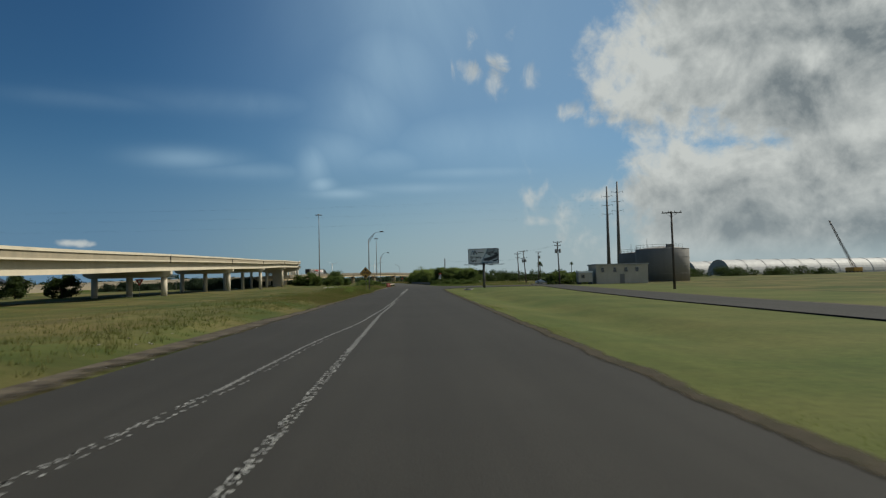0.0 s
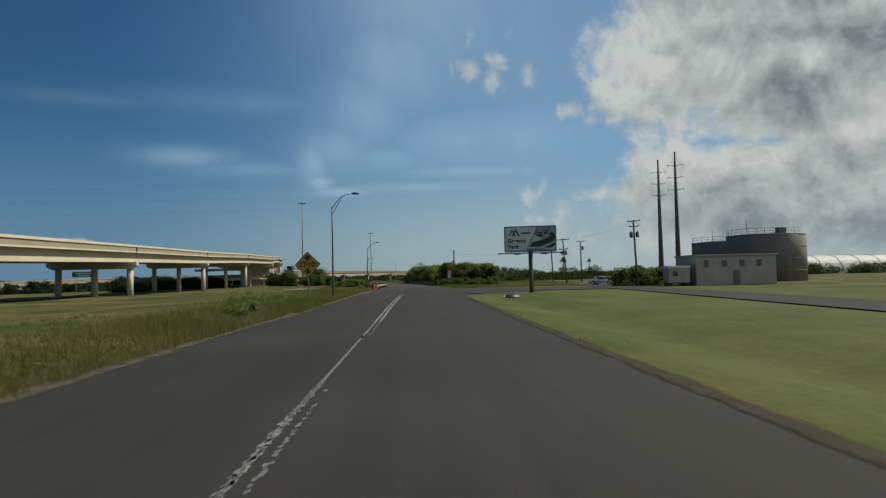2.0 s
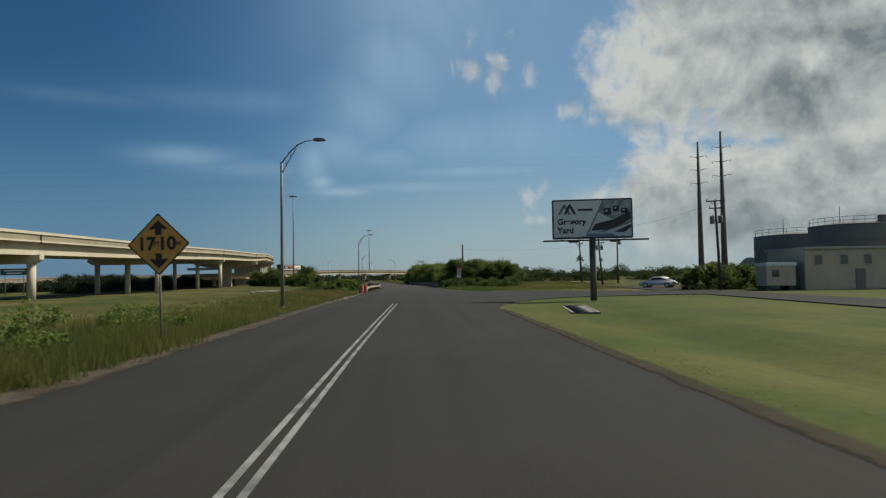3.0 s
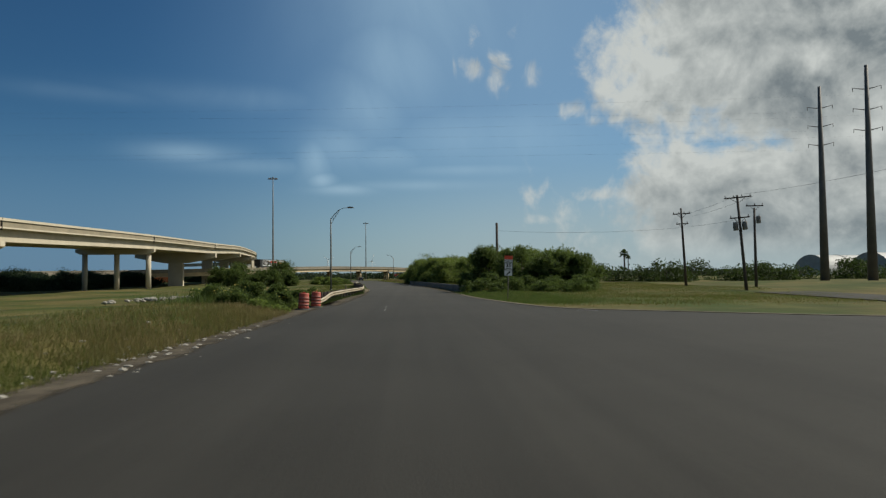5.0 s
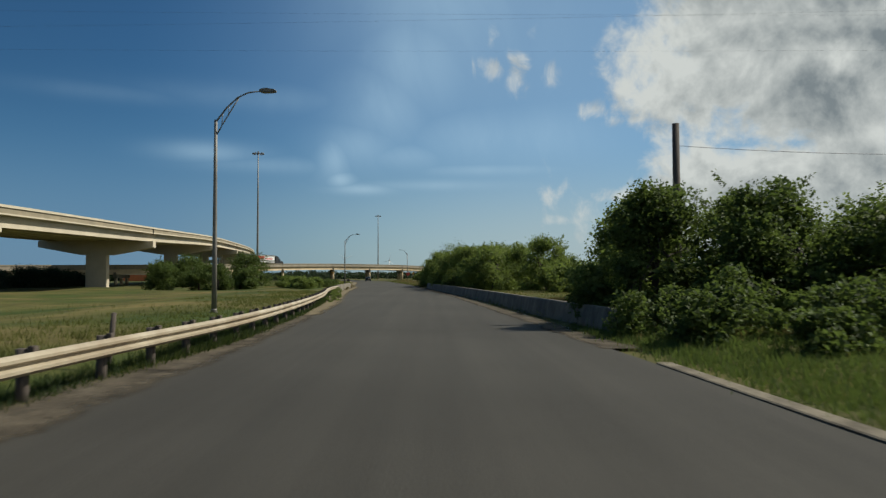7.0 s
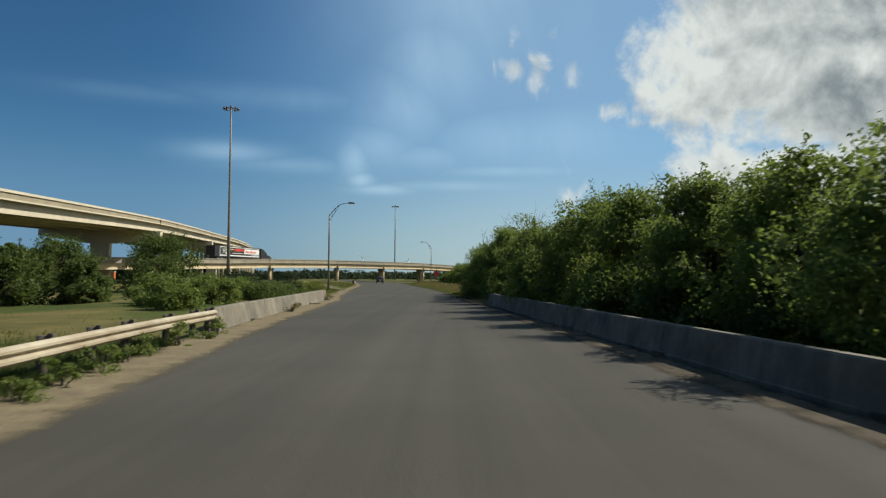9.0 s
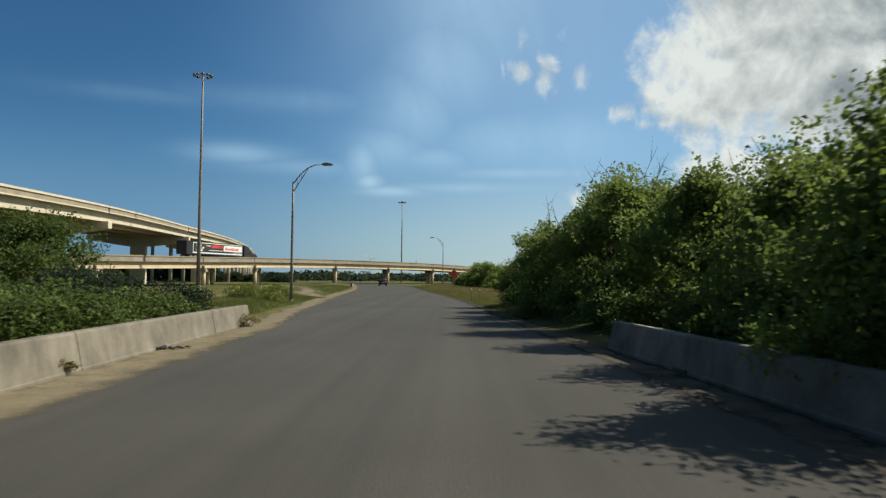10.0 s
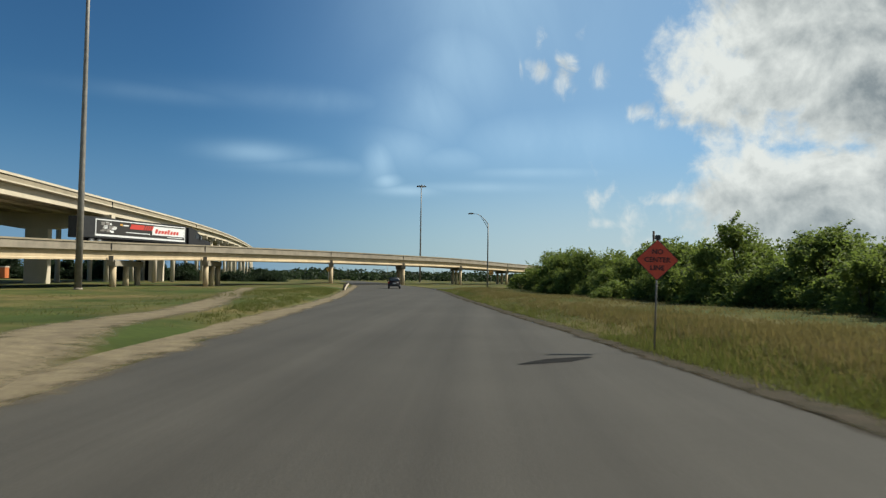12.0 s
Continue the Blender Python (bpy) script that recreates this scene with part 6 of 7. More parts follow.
def crown_points(rng, n, h, r, low, lumps, ragged=0.25):
    """Leaf places: many clumps set about an uneven crown, denser at their skins, with gaps between."""
    cs, rs = [], []
    for k in range(lumps):
        a = rng.uniform(0, 2 * math.pi)
        u = rng.uniform(0, 1)
        z = low + (h - low) * u
        wide = r * (0.35 + 0.75 * math.sin(math.pi * min(1, 0.25 + 0.72 * u))) * rng.uniform(0.35, 1.0)
        cs.append((wide * math.cos(a), wide * math.sin(a), z - 0.1 * r))
        rs.append(r * rng.uniform(0.20, 0.42))
    cs, rs = np.array(cs), np.array(rs)
    pick = rng.integers(0, lumps, n)
    d = rng.normal(size=(n, 3))
    d /= np.linalg.norm(d, axis=1)[:, None]
    rad = rs[pick] * (0.55 + 0.5 * rng.random(n) ** 0.6) * (1 + ragged * rng.normal(size=n) * 0.6)
    p = cs[pick] + d * rad[:, None] * np.array((1, 1, 0.8))
    p[:, 2] = np.maximum(p[:, 2], 0.05)
    return p, cs


def sprays(rng, cs, r, shoots=46, leaves=30):
    """Leaf places along thin shoots that stand out of the crown."""
    out = []
    for k in range(shoots):
        c = cs[rng.integers(0, len(cs))]
        d = np.array((c[0], c[1], 0)) / r + rng.normal(size=3) * 0.5 + np.array((0, 0, 0.7))
        d /= np.linalg.norm(d)
        along = (r * rng.uniform(0.28, 0.62) * rng.uniform(0.45, 1.0, leaves))[:, None]
        out.append(c + d * along + rng.normal(size=(leaves, 3)) * 0.06 - np.array((0, 0, 0.12)) * along ** 2)
    out = np.concatenate(out)
    out[:, 2] = np.maximum(out[:, 2], 0.05)
    return out


def plant(kind, x, y, h, r, seed, n, leaf, mat, label, low=0.15, lumps=26, group="", trunk=True, bare=0):
    rng = np.random.default_rng(seed)
    t = thing(kind, pose(x, y, ground_z(x, y) - 0.03), label, kind, group)
    p, cs = crown_points(rng, n, h, r, low * h, lumps)
    if h > 3 and n > 6000:
        p = np.concatenate((p, sprays(np.random.default_rng(seed + 9000), cs, r)))
    quads("crown", p, leaf * rng.uniform(0.6, 1.3, len(p)), rng, mat, t)
    if h > 1.4 and n > 2500:
        core = np.random.default_rng(seed + 5000)
        k = n // 7
        d = core.normal(size=(k, 3))
        d *= (r * 0.24 * core.random(k) ** 0.33 / np.linalg.norm(d, axis=1))[:, None]
        q = cs[core.integers(0, len(cs), k)] * np.array((0.86, 0.86, 0.95)) + d
        q[:, 2] = np.maximum(q[:, 2], 0.05)
        quads("inner_crown", q, leaf * 2.4 * core.uniform(0.7, 1.3, k), core, mat, t)
    bm = bmesh.new()
    if trunk:
        lean = rng.normal(size=2) * 0.08 * h
        top = Vector((lean[0], lean[1], h * 0.62))
        tube(bm, [(0, 0, -0.2), (lean[0] * 0.3, lean[1] * 0.3, h * 0.25), top], [0.035 * h, 0.028 * h, 0.012 * h], 9)
        for c in cs[:: max(1, lumps // 9)]:
            start = Vector((lean[0] * 0.3, lean[1] * 0.3, h * 0.25)).lerp(top, rng.uniform(0, 0.8))
            mid = start.lerp(Vector(c), 0.5) + Vector((0, 0, 0.06 * h))
            tube(bm, [start, mid, Vector(c)], [0.014 * h, 0.009 * h, 0.004 * h], 6)
        part("trunk", bm, M_BARK, t)
    else:
        for k in range(7):
            c = Vector(cs[k % len(cs)])
            tube(bm, [(c.x * 0.1, c.y * 0.1, -0.1), (c.x * 0.5, c.y * 0.5, c.z * 0.6), c], [0.02, 0.015, 0.006], 5)
        part("stems", bm, M_BARK, t)
    if bare:
        for k in range(bare):
            bm = bmesh.new()
            a = rng.uniform(0, 2 * math.pi)
            q = [Vector((0.3 * r * math.cos(a), 0.3 * r * math.sin(a), h * 0.7))]
            d = Vector((math.cos(a) * 0.6, math.sin(a) * 0.6, 1.0))
            for i in range(4):
                d = (d + Vector(rng.normal(size=3) * 0.3)).normalized()
                q.append(q[-1] + d * h * 0.11)
            tube(bm, q, [0.03, 0.022, 0.016, 0.01, 0.005], 5)
            for i in (1, 2, 3):
                e = (d + Vector(rng.normal(size=3) * 0.7)).normalized()
                tube(bm, [q[i], q[i] + e * h * 0.07, q[i] + (e + Vector((0, 0, 0.3))) * h * 0.13], [0.012, 0.008, 0.003], 4)
            part("bare_branch", bm, M_BARK, t)
    return t


BUILDING_BUSHES = ((31.5, 160, 2.6, 2.2), (34.5, 161, 3.0, 2.4), (37.6, 162.5, 2.8, 2.3), (40.0, 164, 2.4, 2.0))
THICKET = "dense dusty green roadside tree with a ragged crown"
seed = 10
# the clump beyond the junction, on the right-hand verge
for x, y, h, r in ((9.8, 221, 4.7, 2.6), (13.5, 217, 4.5, 2.7), (17.5, 214, 4.2, 2.7), (12.5, 226, 4.5, 2.6), (17, 222, 4.4, 2.7)):
    seed += 1
    plant("tree", x, y, h, r, seed, 13000, 0.095, M_LEAF, THICKET, 0.03, 46, "thicket trees")
# front trees: the shaded side is painted by the darker leaves
for x, y, h, r in ((8.4, 212.5, 4.6, 2.3), (11.6, 210.5, 4.5, 2.5), (15.2, 208.5, 4.2, 2.5), (18.3, 208.5, 3.8, 2.3)):
    seed += 1
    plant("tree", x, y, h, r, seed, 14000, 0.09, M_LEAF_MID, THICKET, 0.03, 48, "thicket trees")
# the wall of trees beside the barrier
for k, y in enumerate(range(258, 318, 5)):
    seed += 1
    plant("tree", edge(RIGHT_EDGE, y) + 3.7 + 0.4 * math.sin(k * 2.3) + (1.1 if y < 270 else 0), y, (4.3, 4.7, 4.6, 4.8, 5.4, 4.3, 4.2, 4.4, 4.9, 5.2, 5.0, 4.1)[k], 2.3 + 0.2 * math.cos(k * 1.3), seed, 17000, 0.076, M_LEAF, THICKET, 0.02, 56, "thicket trees", bare=3 if k % 4 == 2 else 0)
for k, y in enumerate(range(254, 322, 7)):
    seed += 1
    plant("tree", edge(RIGHT_EDGE, y) + 8.6 + 0.8 * math.cos(k * 1.7), y, 5.0 + 0.4 * math.sin(k * 2.9), 2.8, seed, 12000, 0.095, M_LEAF, THICKET, 0.03, 48, "thicket trees")
seed += 1
plant("tree", 1.0, 319, 5.0, 2.0, seed, 5000, 0.08, M_LEAF, "roadside tree with long sparse bare branches", 0.1, 24, "thicket trees", bare=4)
seed += 1
plant("tree", 4.4, 306, 6.8, 2.0, seed, 2000, 0.11, M_LEAF, "tall thin tree with bare upper twigs", 0.5, 18, "thicket trees", bare=9)
for x, y, h, r in ((10.5, 243, 2.2, 1.8), (12.5, 249, 3.0, 2.2), (15.5, 236, 3.2, 2.4)):
    seed += 1
    plant("bush", x, y, h, r, seed, 3800, 0.11, M_LEAF, "bright green roadside bush in the grass", 0.03, 26, "verge bushes", trunk=False)
# the hedge beyond, set back from the road
for k, (x, y) in enumerate([(11.5 - 0.20 * (y - 350) + 1.2 * math.sin(y), y) for y in range(350, 412, 5)]):
    seed += 1
    plant("tree", x, y, 4.0 + 0.5 * math.sin(k * 2.1), 2.7 + 0.3 * math.cos(k * 1.7), seed, 10000, 0.105, M_LEAF, "dense rounded green roadside tree", 0.03, 30, "hedge trees")
for k, y in enumerate(range(346, 436, 9)):
    seed += 1
    plant("tree", 19 - 0.17 * (y - 350), y, 4.5 + 0.5 * math.sin(k * 1.3), 3.4, seed, 5000, 0.16, M_LEAF, "dense rounded green roadside tree", 0.05, 26, "hedge trees")
for k, y in enumerate(range(346, 414, 4)):
    seed += 1
    plant("bush", 9.6 - 0.20 * (y - 350) + 0.8 * math.sin(k * 1.9), y, 1.9 + 0.5 * math.sin(k * 2.6), 2.0, seed, 4800, 0.09, M_LEAF, "leafy bush along the foot of the hedge", 0.0, 28, "hedge bushes", trunk=False)
# far side, behind the junction, towards the bridge
for k in range(12):
    seed += 1
    plant("tree", 12 + 5.0 * k, 340 + 9 * k + 6 * math.sin(k * 2.3), 5.2 + 0.8 * math.sin(k * 1.9), 4.2, seed, 1800, 0.30, M_LEAF_DARK, "dense dark green tree in a far belt", 0.03, 24, "tree belt")
for k in range(26):
    seed += 1
    plant("tree", 30 + 5.2 * k, 262 + 7 * math.sin(k * 1.7) + 0.6 * k, 3.0 + 0.7 * math.sin(k * 2.7), 4.2, seed, 2000, 0.26, M_LEAF_DARK, "dense dark green tree in a far belt", 0.0, 34, "tree belt")
# left-hand side
for x, y, h, r in ((-34, 323, 6.0, 4.5), (-45, 322, 5.6, 3.8), (-51, 326, 5.0, 3.2)):
    seed += 1
    plant("tree", x, y, h, r, seed, 14000, 0.12, M_LEAF_MID, "spreading green tree under the flyover", 0.03, 46, "verge trees")
for x, y, h, r in ((-53.6, 112, 3.7, 2.3), (-64, 118, 3.8, 2.4)):
    seed += 1
    plant("tree", x, y, h, r, seed, 3600, 0.17, M_LEAF_DARK, "small dark tree beside the flyover", 0.2, 26, "verge trees")
# scrub along the freeway embankment, its shade put into the leaf colour
for k in range(16):
    seed += 1
    y = 236 + 6.8 * k
    plant("tree", float(np.interp(y, [60, 160, 230, 290, 340], [-108, -112, -108, -98, -83])) + 9 + 2.0 * math.sin(k * 2.1), y, 2.5 + 0.4 * math.sin(k * 1.7), 4.1, seed, 2600, 0.26, M_FAR, "low scrub tree along the embankment, leaf colour darkened for shade", 0.02, 20, "embankment scrub")
# scrub behind the flyover, darkened in colour to look shaded
for k in range(26):
    seed += 1
    y = 226 + 4.2 * k
    plant("bush", float(np.interp(y, [110, 163, 210, 265, 316], [-36.5, -40.3, -43, -46.6, -49.4])) - 22 - 3.5 * (k % 2) + 1.5 * math.sin(k * 2.3), y, 3.3 + 0.35 * math.sin(k * 1.7), 3.8, seed, 5200, 0.15, M_FAR, "scrubby bush behind the flyover, shade put into its dark leaf colour", 0.0, 30, "flyover scrub", trunk=False)
# undergrowth below the wall of trees, its shade put into the leaf colour
for k, y in enumerate(range(262, 322, 4)):
    seed += 1
    plant("bush", edge(RIGHT_EDGE, y) + 3.0 + 0.5 * math.sin(k * 2.1) + (1.2 if y < 268 else 0), y, 1.7 + 0.4 * math.sin(k * 1.4), 1.5, seed, 5200, 0.07, M_LEAF_MID, "leafy undergrowth below roadside trees, darkened in colour for shade", 0.0, 26, "thicket undergrowth", trunk=False)
# low growth at the foot of the thicket, in the shade-darkened leaf colour
for x, y, h, r in ((7.0, 207.5, 1.3, 1.3), (9.0, 206.5, 1.6, 1.5), (11.8, 205.5, 1.4, 1.5), (14.6, 204.6, 1.3, 1.5), (17.5, 204.2, 1.5, 1.6), (6.6, 213.0, 1.3, 1.1), (7.6, 204.4, 1.2, 1.2), (10.2, 203.2, 1.3, 1.4), (13.2, 202.4, 1.1, 1.3), (16.2, 201.8, 1.2, 1.4), (8.6, 201.6, 0.8, 1.0)):
    seed += 1
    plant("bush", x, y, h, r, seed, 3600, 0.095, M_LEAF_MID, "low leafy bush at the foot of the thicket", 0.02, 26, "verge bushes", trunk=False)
# growth beside the site building
for x, y, h, r in BUILDING_BUSHES:
    seed += 1
    plant("bush", x, y, h, r, seed, 2600, 0.14, M_LEAF_MID, "tall green bush beside the site building", 0.02, 26, "yard bushes", trunk=False)
# trees behind the bridge, shade painted into their dark leaves
for k in range(26):
    seed += 1
    plant("tree", -176 + 4.3 * k, 503 + 1.4 * k + 5 * math.sin(k * 2.4), (5.4 if k < 20 else 2.6) + 0.6 * math.sin(k * 1.9), 4.4, seed, 7000, 0.27, M_FAR, "dense tree behind the bridge, shade put into its dark leaf colour", 0.0, 40, "bridge trees")
WEEDS = ((-9.8, 172.6, 0.75, 0.8), (-8.6, 173.6, 0.9, 0.7), (-7.3, 174.0, 0.75, 0.6), (-11.2, 174.4, 0.85, 0.9), (-9.6, 176.0, 1.05, 0.8), (-8.0, 177.2, 0.95, 0.7), (-6.9, 178.2, 0.8, 0.6), (-12.6, 177.8, 0.8, 1.0), (-10.6, 179.0, 1.05, 0.8), (-8.6, 180.6, 0.9, 0.7), (-7.0, 183.0, 0.7, 0.6), (-9.6, 184.5, 0.8, 0.8), (-7.4, 187.5, 0.7, 0.6))
SUNFLOWERS = ((-16.4, 321.0, 0.45, 0.8), (-17.0, 323.6, 0.55, 0.9), (-17.6, 326.4, 0.75, 1.0), (-18.5, 329.0, 0.9, 1.1), (-19.3, 331.8, 0.9, 1.1), (-20.2, 335.0, 0.75, 1.0), (-20.8, 338.0, 0.45, 0.8), (-19.6, 325.6, 0.8, 1.2), (-21.0, 329.2, 0.9, 1.2), (-22.4, 332.8, 0.85, 1.2))
for x, y, h, r in WEEDS + SUNFLOWERS:
    seed += 1
    plant("bush", x, y, h * (1.12 if y > 300 else 1.25), r, seed, 3600, 0.065, M_WEED if y > 300 else M_LEAF_MID, "weedy green bush with small yellow flowers in the grass", 0.05, 24, "weeds", trunk=False)
for x, y, h, r in ((-7.9, 88.7, 0.5, 0.7), (-8.1, 92, 0.55, 0.8), (-8.0, 99, 0.5, 0.7), (-6.7, 170.6, 0.4, 0.6), (-6.3, 173.6, 0.4, 0.5), (-7.6, 169.6, 0.5, 0.7), (-5.9, 176.6, 0.4, 0.5), (-8.4, 104.5, 0.6, 0.9), (-7.9, 107.5, 0.5, 0.7), (-9.3, 99.8, 0.75, 0.8), (-8.6, 97.8, 0.6, 0.7), (-11.9, 106.7, 0.8, 0.9), (-10.8, 112.0, 0.7, 0.9)):
    seed += 1
    plant("bush", x, y, h, r, seed, 900, 0.07, M_LEAF, "low leafy weed in the verge grass", 0.05, 14, "weeds", trunk=False)
for x, y, h, r in ((-17.2, 281, 1.5, 1.4), (-15.4, 278, 1.2, 1.1), (-15.2, 284, 1.3, 1.2), (-19.2, 285.5, 1.6, 1.5), (-15.6, 289.5, 1.3, 1.3), (-18.5, 291, 1.5, 1.6)):
    seed += 1
    plant("bush", x, y, h, r, seed, 5000, 0.085, M_LEAF, "tangled green bush behind the barrier", 0.03, 30, "verge bushes", trunk=False)
for x, y, h, r in ((-29.5, 288, 3.7, 2.3), (-26.2, 290.5, 2.9, 1.7), (-33.5, 292, 3.9, 2.5), (-38, 290, 3.9, 2.5)):
    seed += 1
    plant("tree", x, y, h, r, seed, 7000, 0.11, M_LEAF_MID, "dense green tree at the edge of the grass field", 0.03, 40, "verge trees")
for x, y, h, r in ((-17.4, 297, 1.5, 1.7), (-19.6, 301, 1.7, 2.0), (-16.2, 303, 1.3, 1.5), (-20.5, 306.5, 1.5, 1.9)):
    seed += 1
    plant("bush", x, y, h, r, seed, 6000, 0.07, M_FAR, "dark heap of brushwood and weeds", 0.0, 34, "verge bushes", trunk=False, bare=5)
for x, y, h, r in ((-14.4, 289.5, 1.0, 1.3), (-14.8, 293.0, 1.1, 1.4), (-15.1, 296.5, 1.1, 1.4), (-16.9, 291.5, 1.3, 1.6), (-17.2, 295.0, 1.3, 1.6), (-19.0, 293.5, 1.4, 1.7), (-15.0, 300.0, 0.9, 1.2), (-21.2, 297.5, 1.4, 1.7)):
    seed += 1
    plant("bush", x, y, h, r, seed, 4200, 0.08, M_LEAF_MID, "dark tangled brush with bare twigs behind the barrier", 0.0, 30, "verge bushes", trunk=False, bare=4)
# weeds at the foot of guardrail and barrier
for k, (x, y) in enumerate([(-6.9, 236), (-7.1, 239.5), (-7.35, 242.5), (-7.6, 246), (-7.85, 247.6), (-8.1, 249), (-8.4, 250.8), (-8.7, 252.5), (-8.9, 253.8), (-9.1, 255), (-9.25, 256.4), (-9.4, 258), (-9.6, 259.6), (-9.75, 261.2), (-9.9, 263.2), (-10.0, 265.2), (-10.05, 266.8), (-10.7, 281), (-11.2, 285.5), (-11.75, 298.5)]):
    seed += 1
    plant("bush", x + (0.3 if y < 268 else 0), y, 0.42 + 0.16 * (k % 3), 0.34 + 0.1 * (k % 2), seed, 900, 0.034, M_DRY if k > 16 else M_LEAF, "scrubby weed growing at the foot of a barrier", 0.03, 9, "weeds", trunk=False)


def flowers():
    rng = np.random.default_rng(5)
    pts = []
    for x, y, h, r in WEEDS + SUNFLOWERS:
        for k in range(30):
            a, u = rng.uniform(0, 6.28), rng.uniform(0.2, 1.05)
            pts.append((x + r * u * math.cos(a), y + r * u * math.sin(a), ground_z(x, y) + h * rng.uniform(0.65, 1.12)))
    m = material("petal_yellow", (0.62, 0.52, 0.10), 0.6, (0.5, 0.42, 0.08), scale=5)
    tagged(quads("yellow_flowers", np.array(pts), 0.045 + 0.04 * rng.random(len(pts)), rng, m), "small yellow wild flowers above the weeds", "flowers", kind="stuff")


flowers()


def palm(x, y, h):
    t = thing("palm_tree", pose(x, y, 0), "dark fan palm above the far trees", "palm tree")
    bm = bmesh.new()
    tube(bm, [(0, 0, -0.2), (0.1, 0, h * 0.5), (0, 0, h - 1)], [0.3, 0.25, 0.22], 9)
    part("trunk", bm, M_BARK, t)
    rng = np.random.default_rng(3)
    bm = bmesh.new()
    for k in range(34):
        a, e = rng.uniform(0, 6.28), rng.uniform(-0.7, 1.3)
        d = Vector((math.cos(a) * math.cos(e), math.sin(a) * math.cos(e), math.sin(e)))
        s = d.cross(Vector((0, 0, 1))).normalized()
        o = Vector((0, 0, h - 1))
        p = [o, o + d * 1.0 + s * 0.45, o + d * 1.8 - Vector((0, 0, 0.3)), o + d * 1.0 - s * 0.45]
        bm.faces.new([bm.verts.new(q) for q in p])
    part("fronds", bm, M_LEAF_DARK, t)


palm(113, 498, 11.5)
palm(60, 330, 8.5)


def far_woods():
    """A belt of trees all round, too far off to tell one from another."""
    rng = np.random.default_rng(8)
    cs, ss = [], []
    for k in range(2000):
        a = rng.uniform(-1.35, 1.35)
        d = rng.uniform(470, 1000)
        x, y = d * math.sin(a), 180 + d * math.cos(a)
        if -150 < x < 60 and y < 600:
            continue
        r = rng.uniform(6, 12)
        h = rng.uniform(3.4, 6.4) * (0.85 if x > 0 else 1)
        n = 130
        q = rng.normal(size=(n, 3))
        q /= np.linalg.norm(q, axis=1)[:, None]
        c = np.array((x, y, h * 0.45)) + q * np.array((r, r, h * 0.55)) * rng.uniform(0.6, 1.05, n)[:, None]
        cs.append(c)
        ss.append(rng.uniform(0.8, 1.7, n))
    cs, ss = np.concatenate(cs), np.concatenate(ss)
    cs[:, 2] = np.maximum(cs[:, 2], 0.3)
    tagged(quads("far_woods", cs, ss, rng, M_FAR, aspect=1.2), "distant belt of dark green woods", "woods", kind="stuff")


far_woods()


def grass(name, regions, n, height, width, mat, label, seed, grow=None, spread=0.12):
    """Blades of grass in tufts, as one mesh."""
    rng = np.random.default_rng(seed)
    verts = np.empty((n, 3, 3))
    k = 0
    while k < n:
        f, y0, y1 = regions[rng.integers(0, len(regions))]
        y = rng.uniform(y0, y1)
        x = f(y, rng)
        if abs(noise.noise(Vector((x * 0.25, y * 0.12, seed)))) < 0.07 and rng.random() < 0.7:
            continue
        if 334 < y < 372 and abs(x - float(np.interp(y, [334, 341, 349, 360, 374], [-17.2, -18.2, -20.5, -22.2, -25.5]))) < 1.9:
            continue
        z = ground_z(x, y) - 0.03
        tuft = height * (0.7 + 0.9 * max(0, noise.noise(Vector((x * 0.2, y * 0.1, 2.0))) + 0.25))
        for j in range(min(7, n - k)):
            a = rng.uniform(0, 6.283)
            bx, by = x + rng.normal() * spread, y + rng.normal() * spread
            h = tuft * rng.uniform(0.5, 1.2) * (ease(y, *grow) * 0.85 + 0.15 if grow else 1)
            w = width * rng.uniform(0.7, 1.4)
            lean = h * rng.uniform(0.15, 0.6)
            b = rng.uniform(0, 6.283)
            verts[k] = ((bx - w * math.cos(a), by - w * math.sin(a), z), (bx + w * math.cos(a), by + w * math.sin(a), z), (bx + lean * math.cos(b), by + lean * math.sin(b), z + h))
            k += 1
    me = bpy.data.meshes.new(name)
    me.vertices.add(3 * n)
    me.vertices.foreach_set("co", verts.reshape(-1))
    me.loops.add(3 * n)
    me.loops.foreach_set("vertex_index", np.arange(3 * n, dtype=np.int32))
    me.polygons.add(n)
    me.polygons.foreach_set("loop_start", np.arange(0, 3 * n, 3, dtype=np.int32))
    me.polygons.foreach_set("loop_total", np.full(n, 3, dtype=np.int32))
    me.materials.append(mat)
    me.update()
    me.validate()
    tagged(new(name, me), label, "grass", kind="stuff")


near_left = lambda y, rng: edge(LEFT_EDGE, y) - 1.3 - abs(rng.normal()) * 3.2
wide_left = lambda y, rng: edge(LEFT_EDGE, y) - 2 - rng.uniform(0, 26)
near_right = lambda y, rng: edge(RIGHT_EDGE, y) + 2.2 + abs(rng.normal()) * 2.4
grass("verge_grass", [(near_left, 0, 175), (near_left, 60, 175), (near_left, 176, 265), (near_left, 302, 335), (near_left, 352, 420)], 110000, 0.20, 0.013, M_BLADE, "rough green verge grass beside the road", 21)
grass("dry_verge_grass", [(near_left, 55, 98), (near_left, 150, 172), (wide_left, 0, 420)], 34000, 0.18, 0.010, M_DRY, "tall straw-coloured grass on the verge", 22, spread=0.45)
grass("field_grass", [(wide_left, 0, 260), (wide_left, 300, 430)], 60000, 0.10, 0.012, M_LAWN_BLADE, "green field grass below the flyover", 23, spread=0.8)
grass("right_verge_grass", [(near_right, 204, 226), (near_right, 300, 440), (near_right, 316, 360)], 80000, 0.26, 0.013, M_DRY, "dry roadside grass on a low bank", 24)
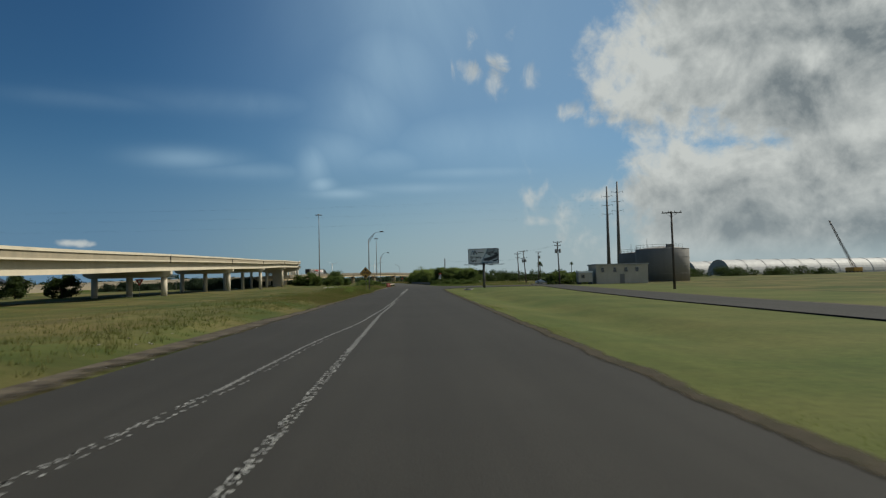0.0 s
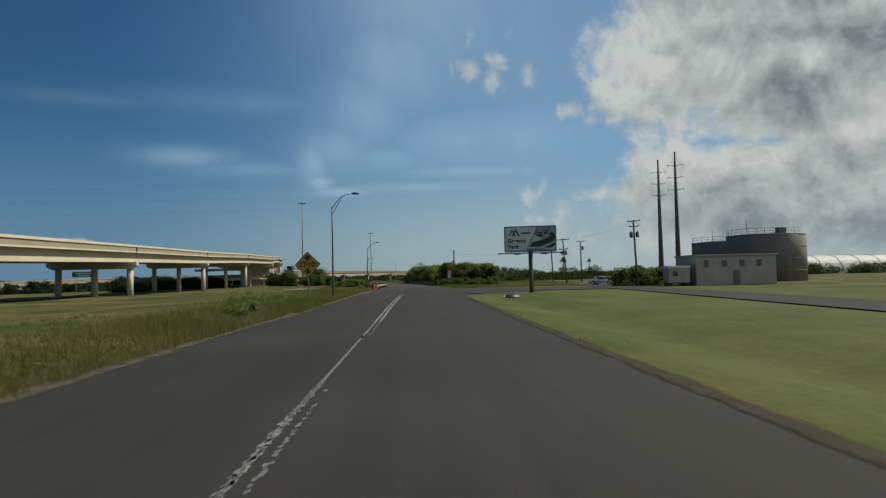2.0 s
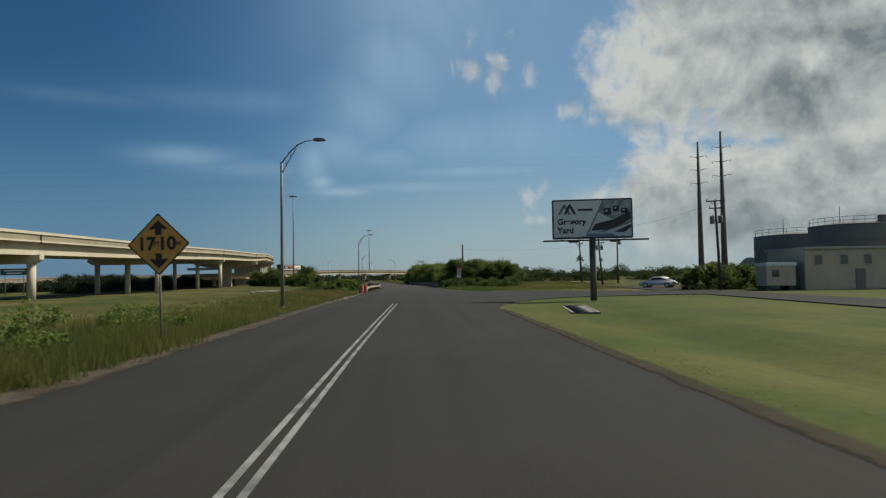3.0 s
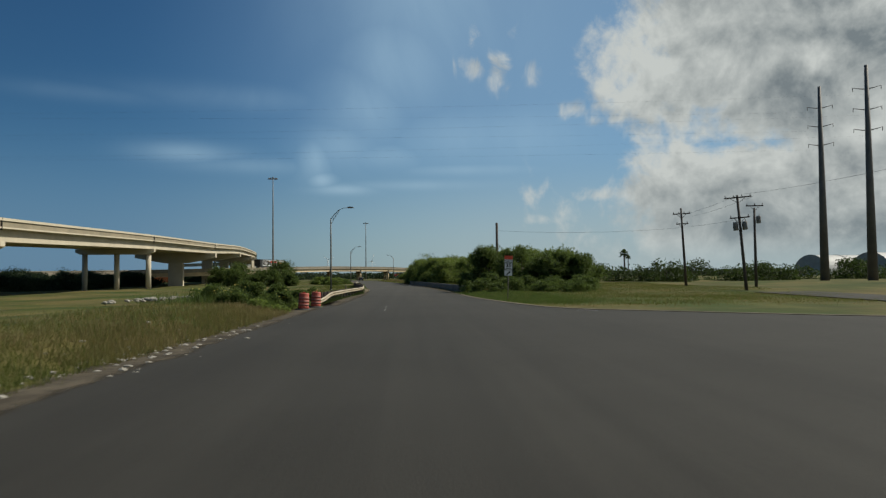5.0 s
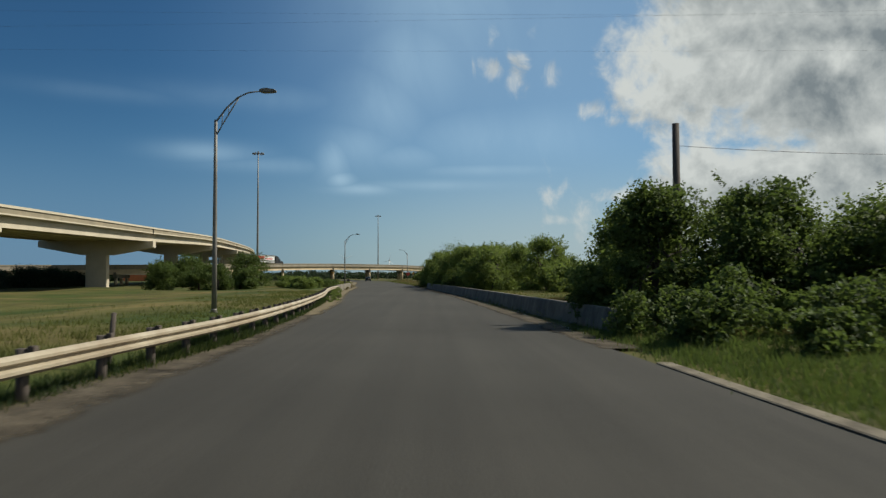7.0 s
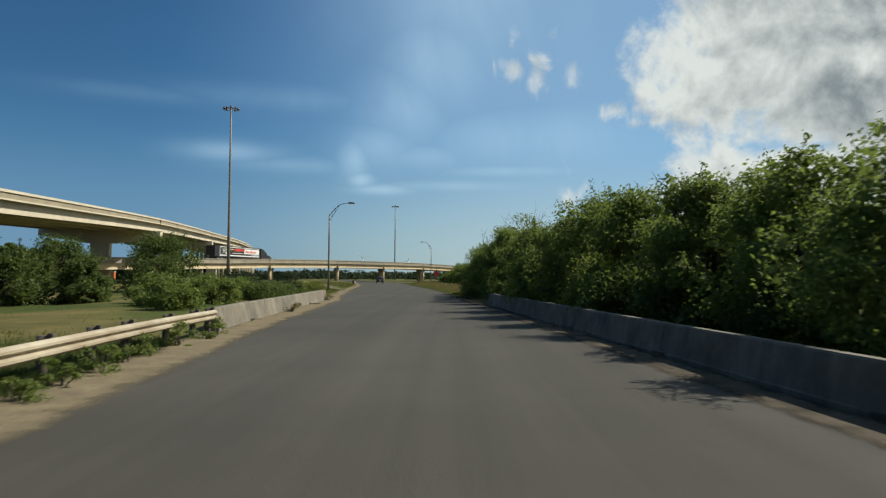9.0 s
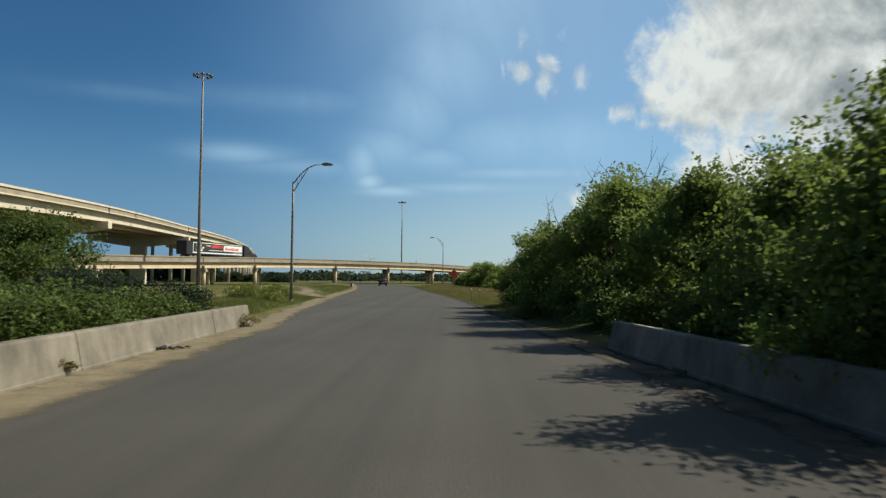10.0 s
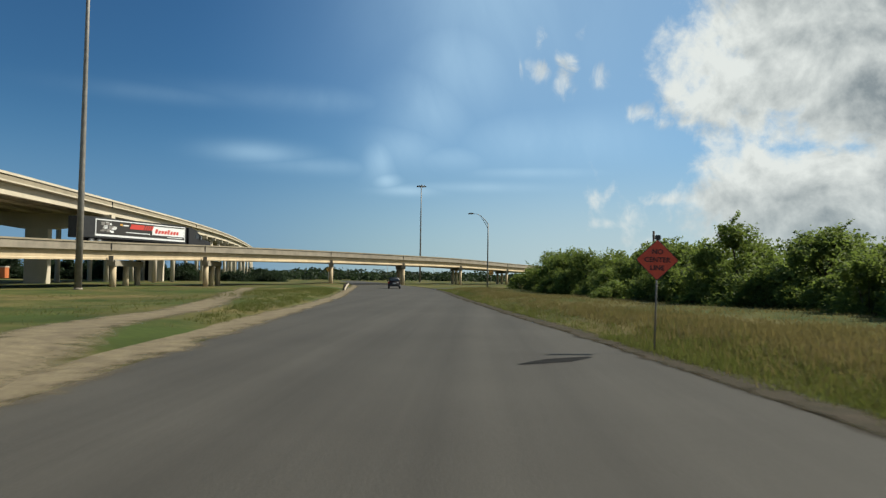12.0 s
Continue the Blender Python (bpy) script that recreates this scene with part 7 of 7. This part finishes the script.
tall_left = lambda y, rng: edge(LEFT_EDGE, y) - 0.25 - abs(rng.normal()) * 1.5
grass("tall_verge_grass", [(tall_left, 30, 165), (tall_left, 66, 122)], 66000, 0.42, 0.012, M_BLADE, "tall uncut grass hanging over the road edge", 26, (35, 92))
grass("tall_dry_grass", [(tall_left, 40, 100), (tall_left, 148, 170)], 26000, 0.46, 0.011, M_DRY, "tall straw-coloured grass by the road edge", 27, (40, 92))
bank = lambda y, rng: edge(RIGHT_EDGE, y) + 1.5 + rng.uniform(0, 13)
grass("bank_grass", [(bank, 300, 400), (bank, 318, 350)], 90000, 0.20, 0.013, M_DRY, "dry knee-high grass between road and hedge", 37, spread=0.4)
rail_foot = lambda y, rng: float(np.interp(y, [p[1] for p in RAIL], [p[0] for p in RAIL])) - 0.05 - abs(rng.normal()) * 0.42
grass("guardrail_grass", [(rail_foot, 178, 262)], 26000, 0.22, 0.010, M_BLADE, "thin uncut grass under the guardrail", 25)
# weeds whose dark leaf colour also paints the shadow under the rail
behind_rail = lambda y, rng: float(np.interp(y, [p[1] for p in RAIL], [p[0] for p in RAIL])) - 0.12 - abs(rng.normal()) * 0.38
grass("guardrail_weeds", [(behind_rail, 178, 264)], 70000, 0.34, 0.014, M_LEAF_DARK, "weeds behind the guardrail, dark in colour to paint the shade there", 36)


weedy = lambda y, rng: -6.7 - 0.15 * abs(y - 178) - abs(rng.normal()) * 2.4
grass('tall_weeds', [(weedy, 172.5, 187)], 26000, 0.70, 0.016, M_LEAF_MID, 'tall tangled dark weeds behind the road edge', 38, spread=0.2)
yard = lambda y, rng: edge(RIGHT_EDGE, y) + 1.2 + rng.uniform(0, 30)
grass('yard_grass', [(yard, 176, 250)], 90000, 0.15, 0.016, M_LAWN_BLADE, 'rough uneven grass on the corner plot', 30, spread=0.6)
grass('yard_dry_grass', [(yard, 172, 250)], 24000, 0.20, 0.012, M_DRY, 'tall dry grass on the corner plot', 34, spread=0.6)
# the thicket's shade on this grass is painted by its dark blades
corner = lambda y, rng: max(edge(RIGHT_EDGE, y) + 0.9, 8.2 - 0.17 * (y - 178)) + abs(rng.normal()) * 3.2
grass('corner_grass', [(corner, 180, 212)], 60000, 0.20, 0.013, M_LEAF_MID, 'uncut green grass below the thicket, darkened in colour for shade', 39, spread=0.35)
lawn = lambda y, rng: edge(RIGHT_EDGE, y) + 0.1 + abs(rng.normal()) * 0.5
grass('lawn_grass', [(lawn, 4, 121)], 22000, 0.05, 0.012, M_LAWN_BLADE, 'short mown grass along the road edge', 35)
sign_foot = lambda y, rng: -6.9 + rng.normal() * 0.45
grass("sign_grass", [(sign_foot, 95, 104)], 9000, 0.62, 0.012, M_BLADE, "tall uncut grass round the foot of a sign", 29)
edge_right = lambda y, rng: edge(RIGHT_EDGE, y) + 0.55 + abs(rng.normal()) * 1.1
grass("road_edge_grass", [(edge_right, 306, 440), (edge_right, 316, 350)], 60000, 0.24, 0.012, M_BLADE, "low dark grass tufts along the road edge", 28)


def rubble(name, x0, y0, dx, dy, n, size, label, seed):
    """Broken lumps lying about, as one heap."""
    rng = np.random.default_rng(seed)
    bm = bmesh.new()
    for k in range(n):
        x, y = x0 + rng.normal() * dx, y0 + rng.normal() * dy
        s = size * rng.uniform(0.4, 1.3)
        r = bmesh.ops.create_icosphere(bm, subdivisions=1, radius=s)
        for v in r["verts"]:
            v.co = Vector((v.co.x * 1.3, v.co.y, v.co.z * 0.6)) * rng.uniform(0.75, 1.2) + Vector((x, y, max(ground_z(x, y), -0.02) + s * 0.3))
    tagged(part(name, bm, M_GRAVEL), label, "rubble", kind="stuff")


rubble("rubble", -6.35, 150.5, 0.7, 6.0, 150, 0.07, "pale broken concrete lumps on the road edge", 31)
rubble("rubble", -22.4, 196, 1.0, 4.0, 60, 0.22, "pale broken concrete slabs on the grass", 32)
rubble("rubble", -7.6, 18, 0.9, 7.0, 26, 0.045, "scattered gravel on the dirt shoulder", 33)
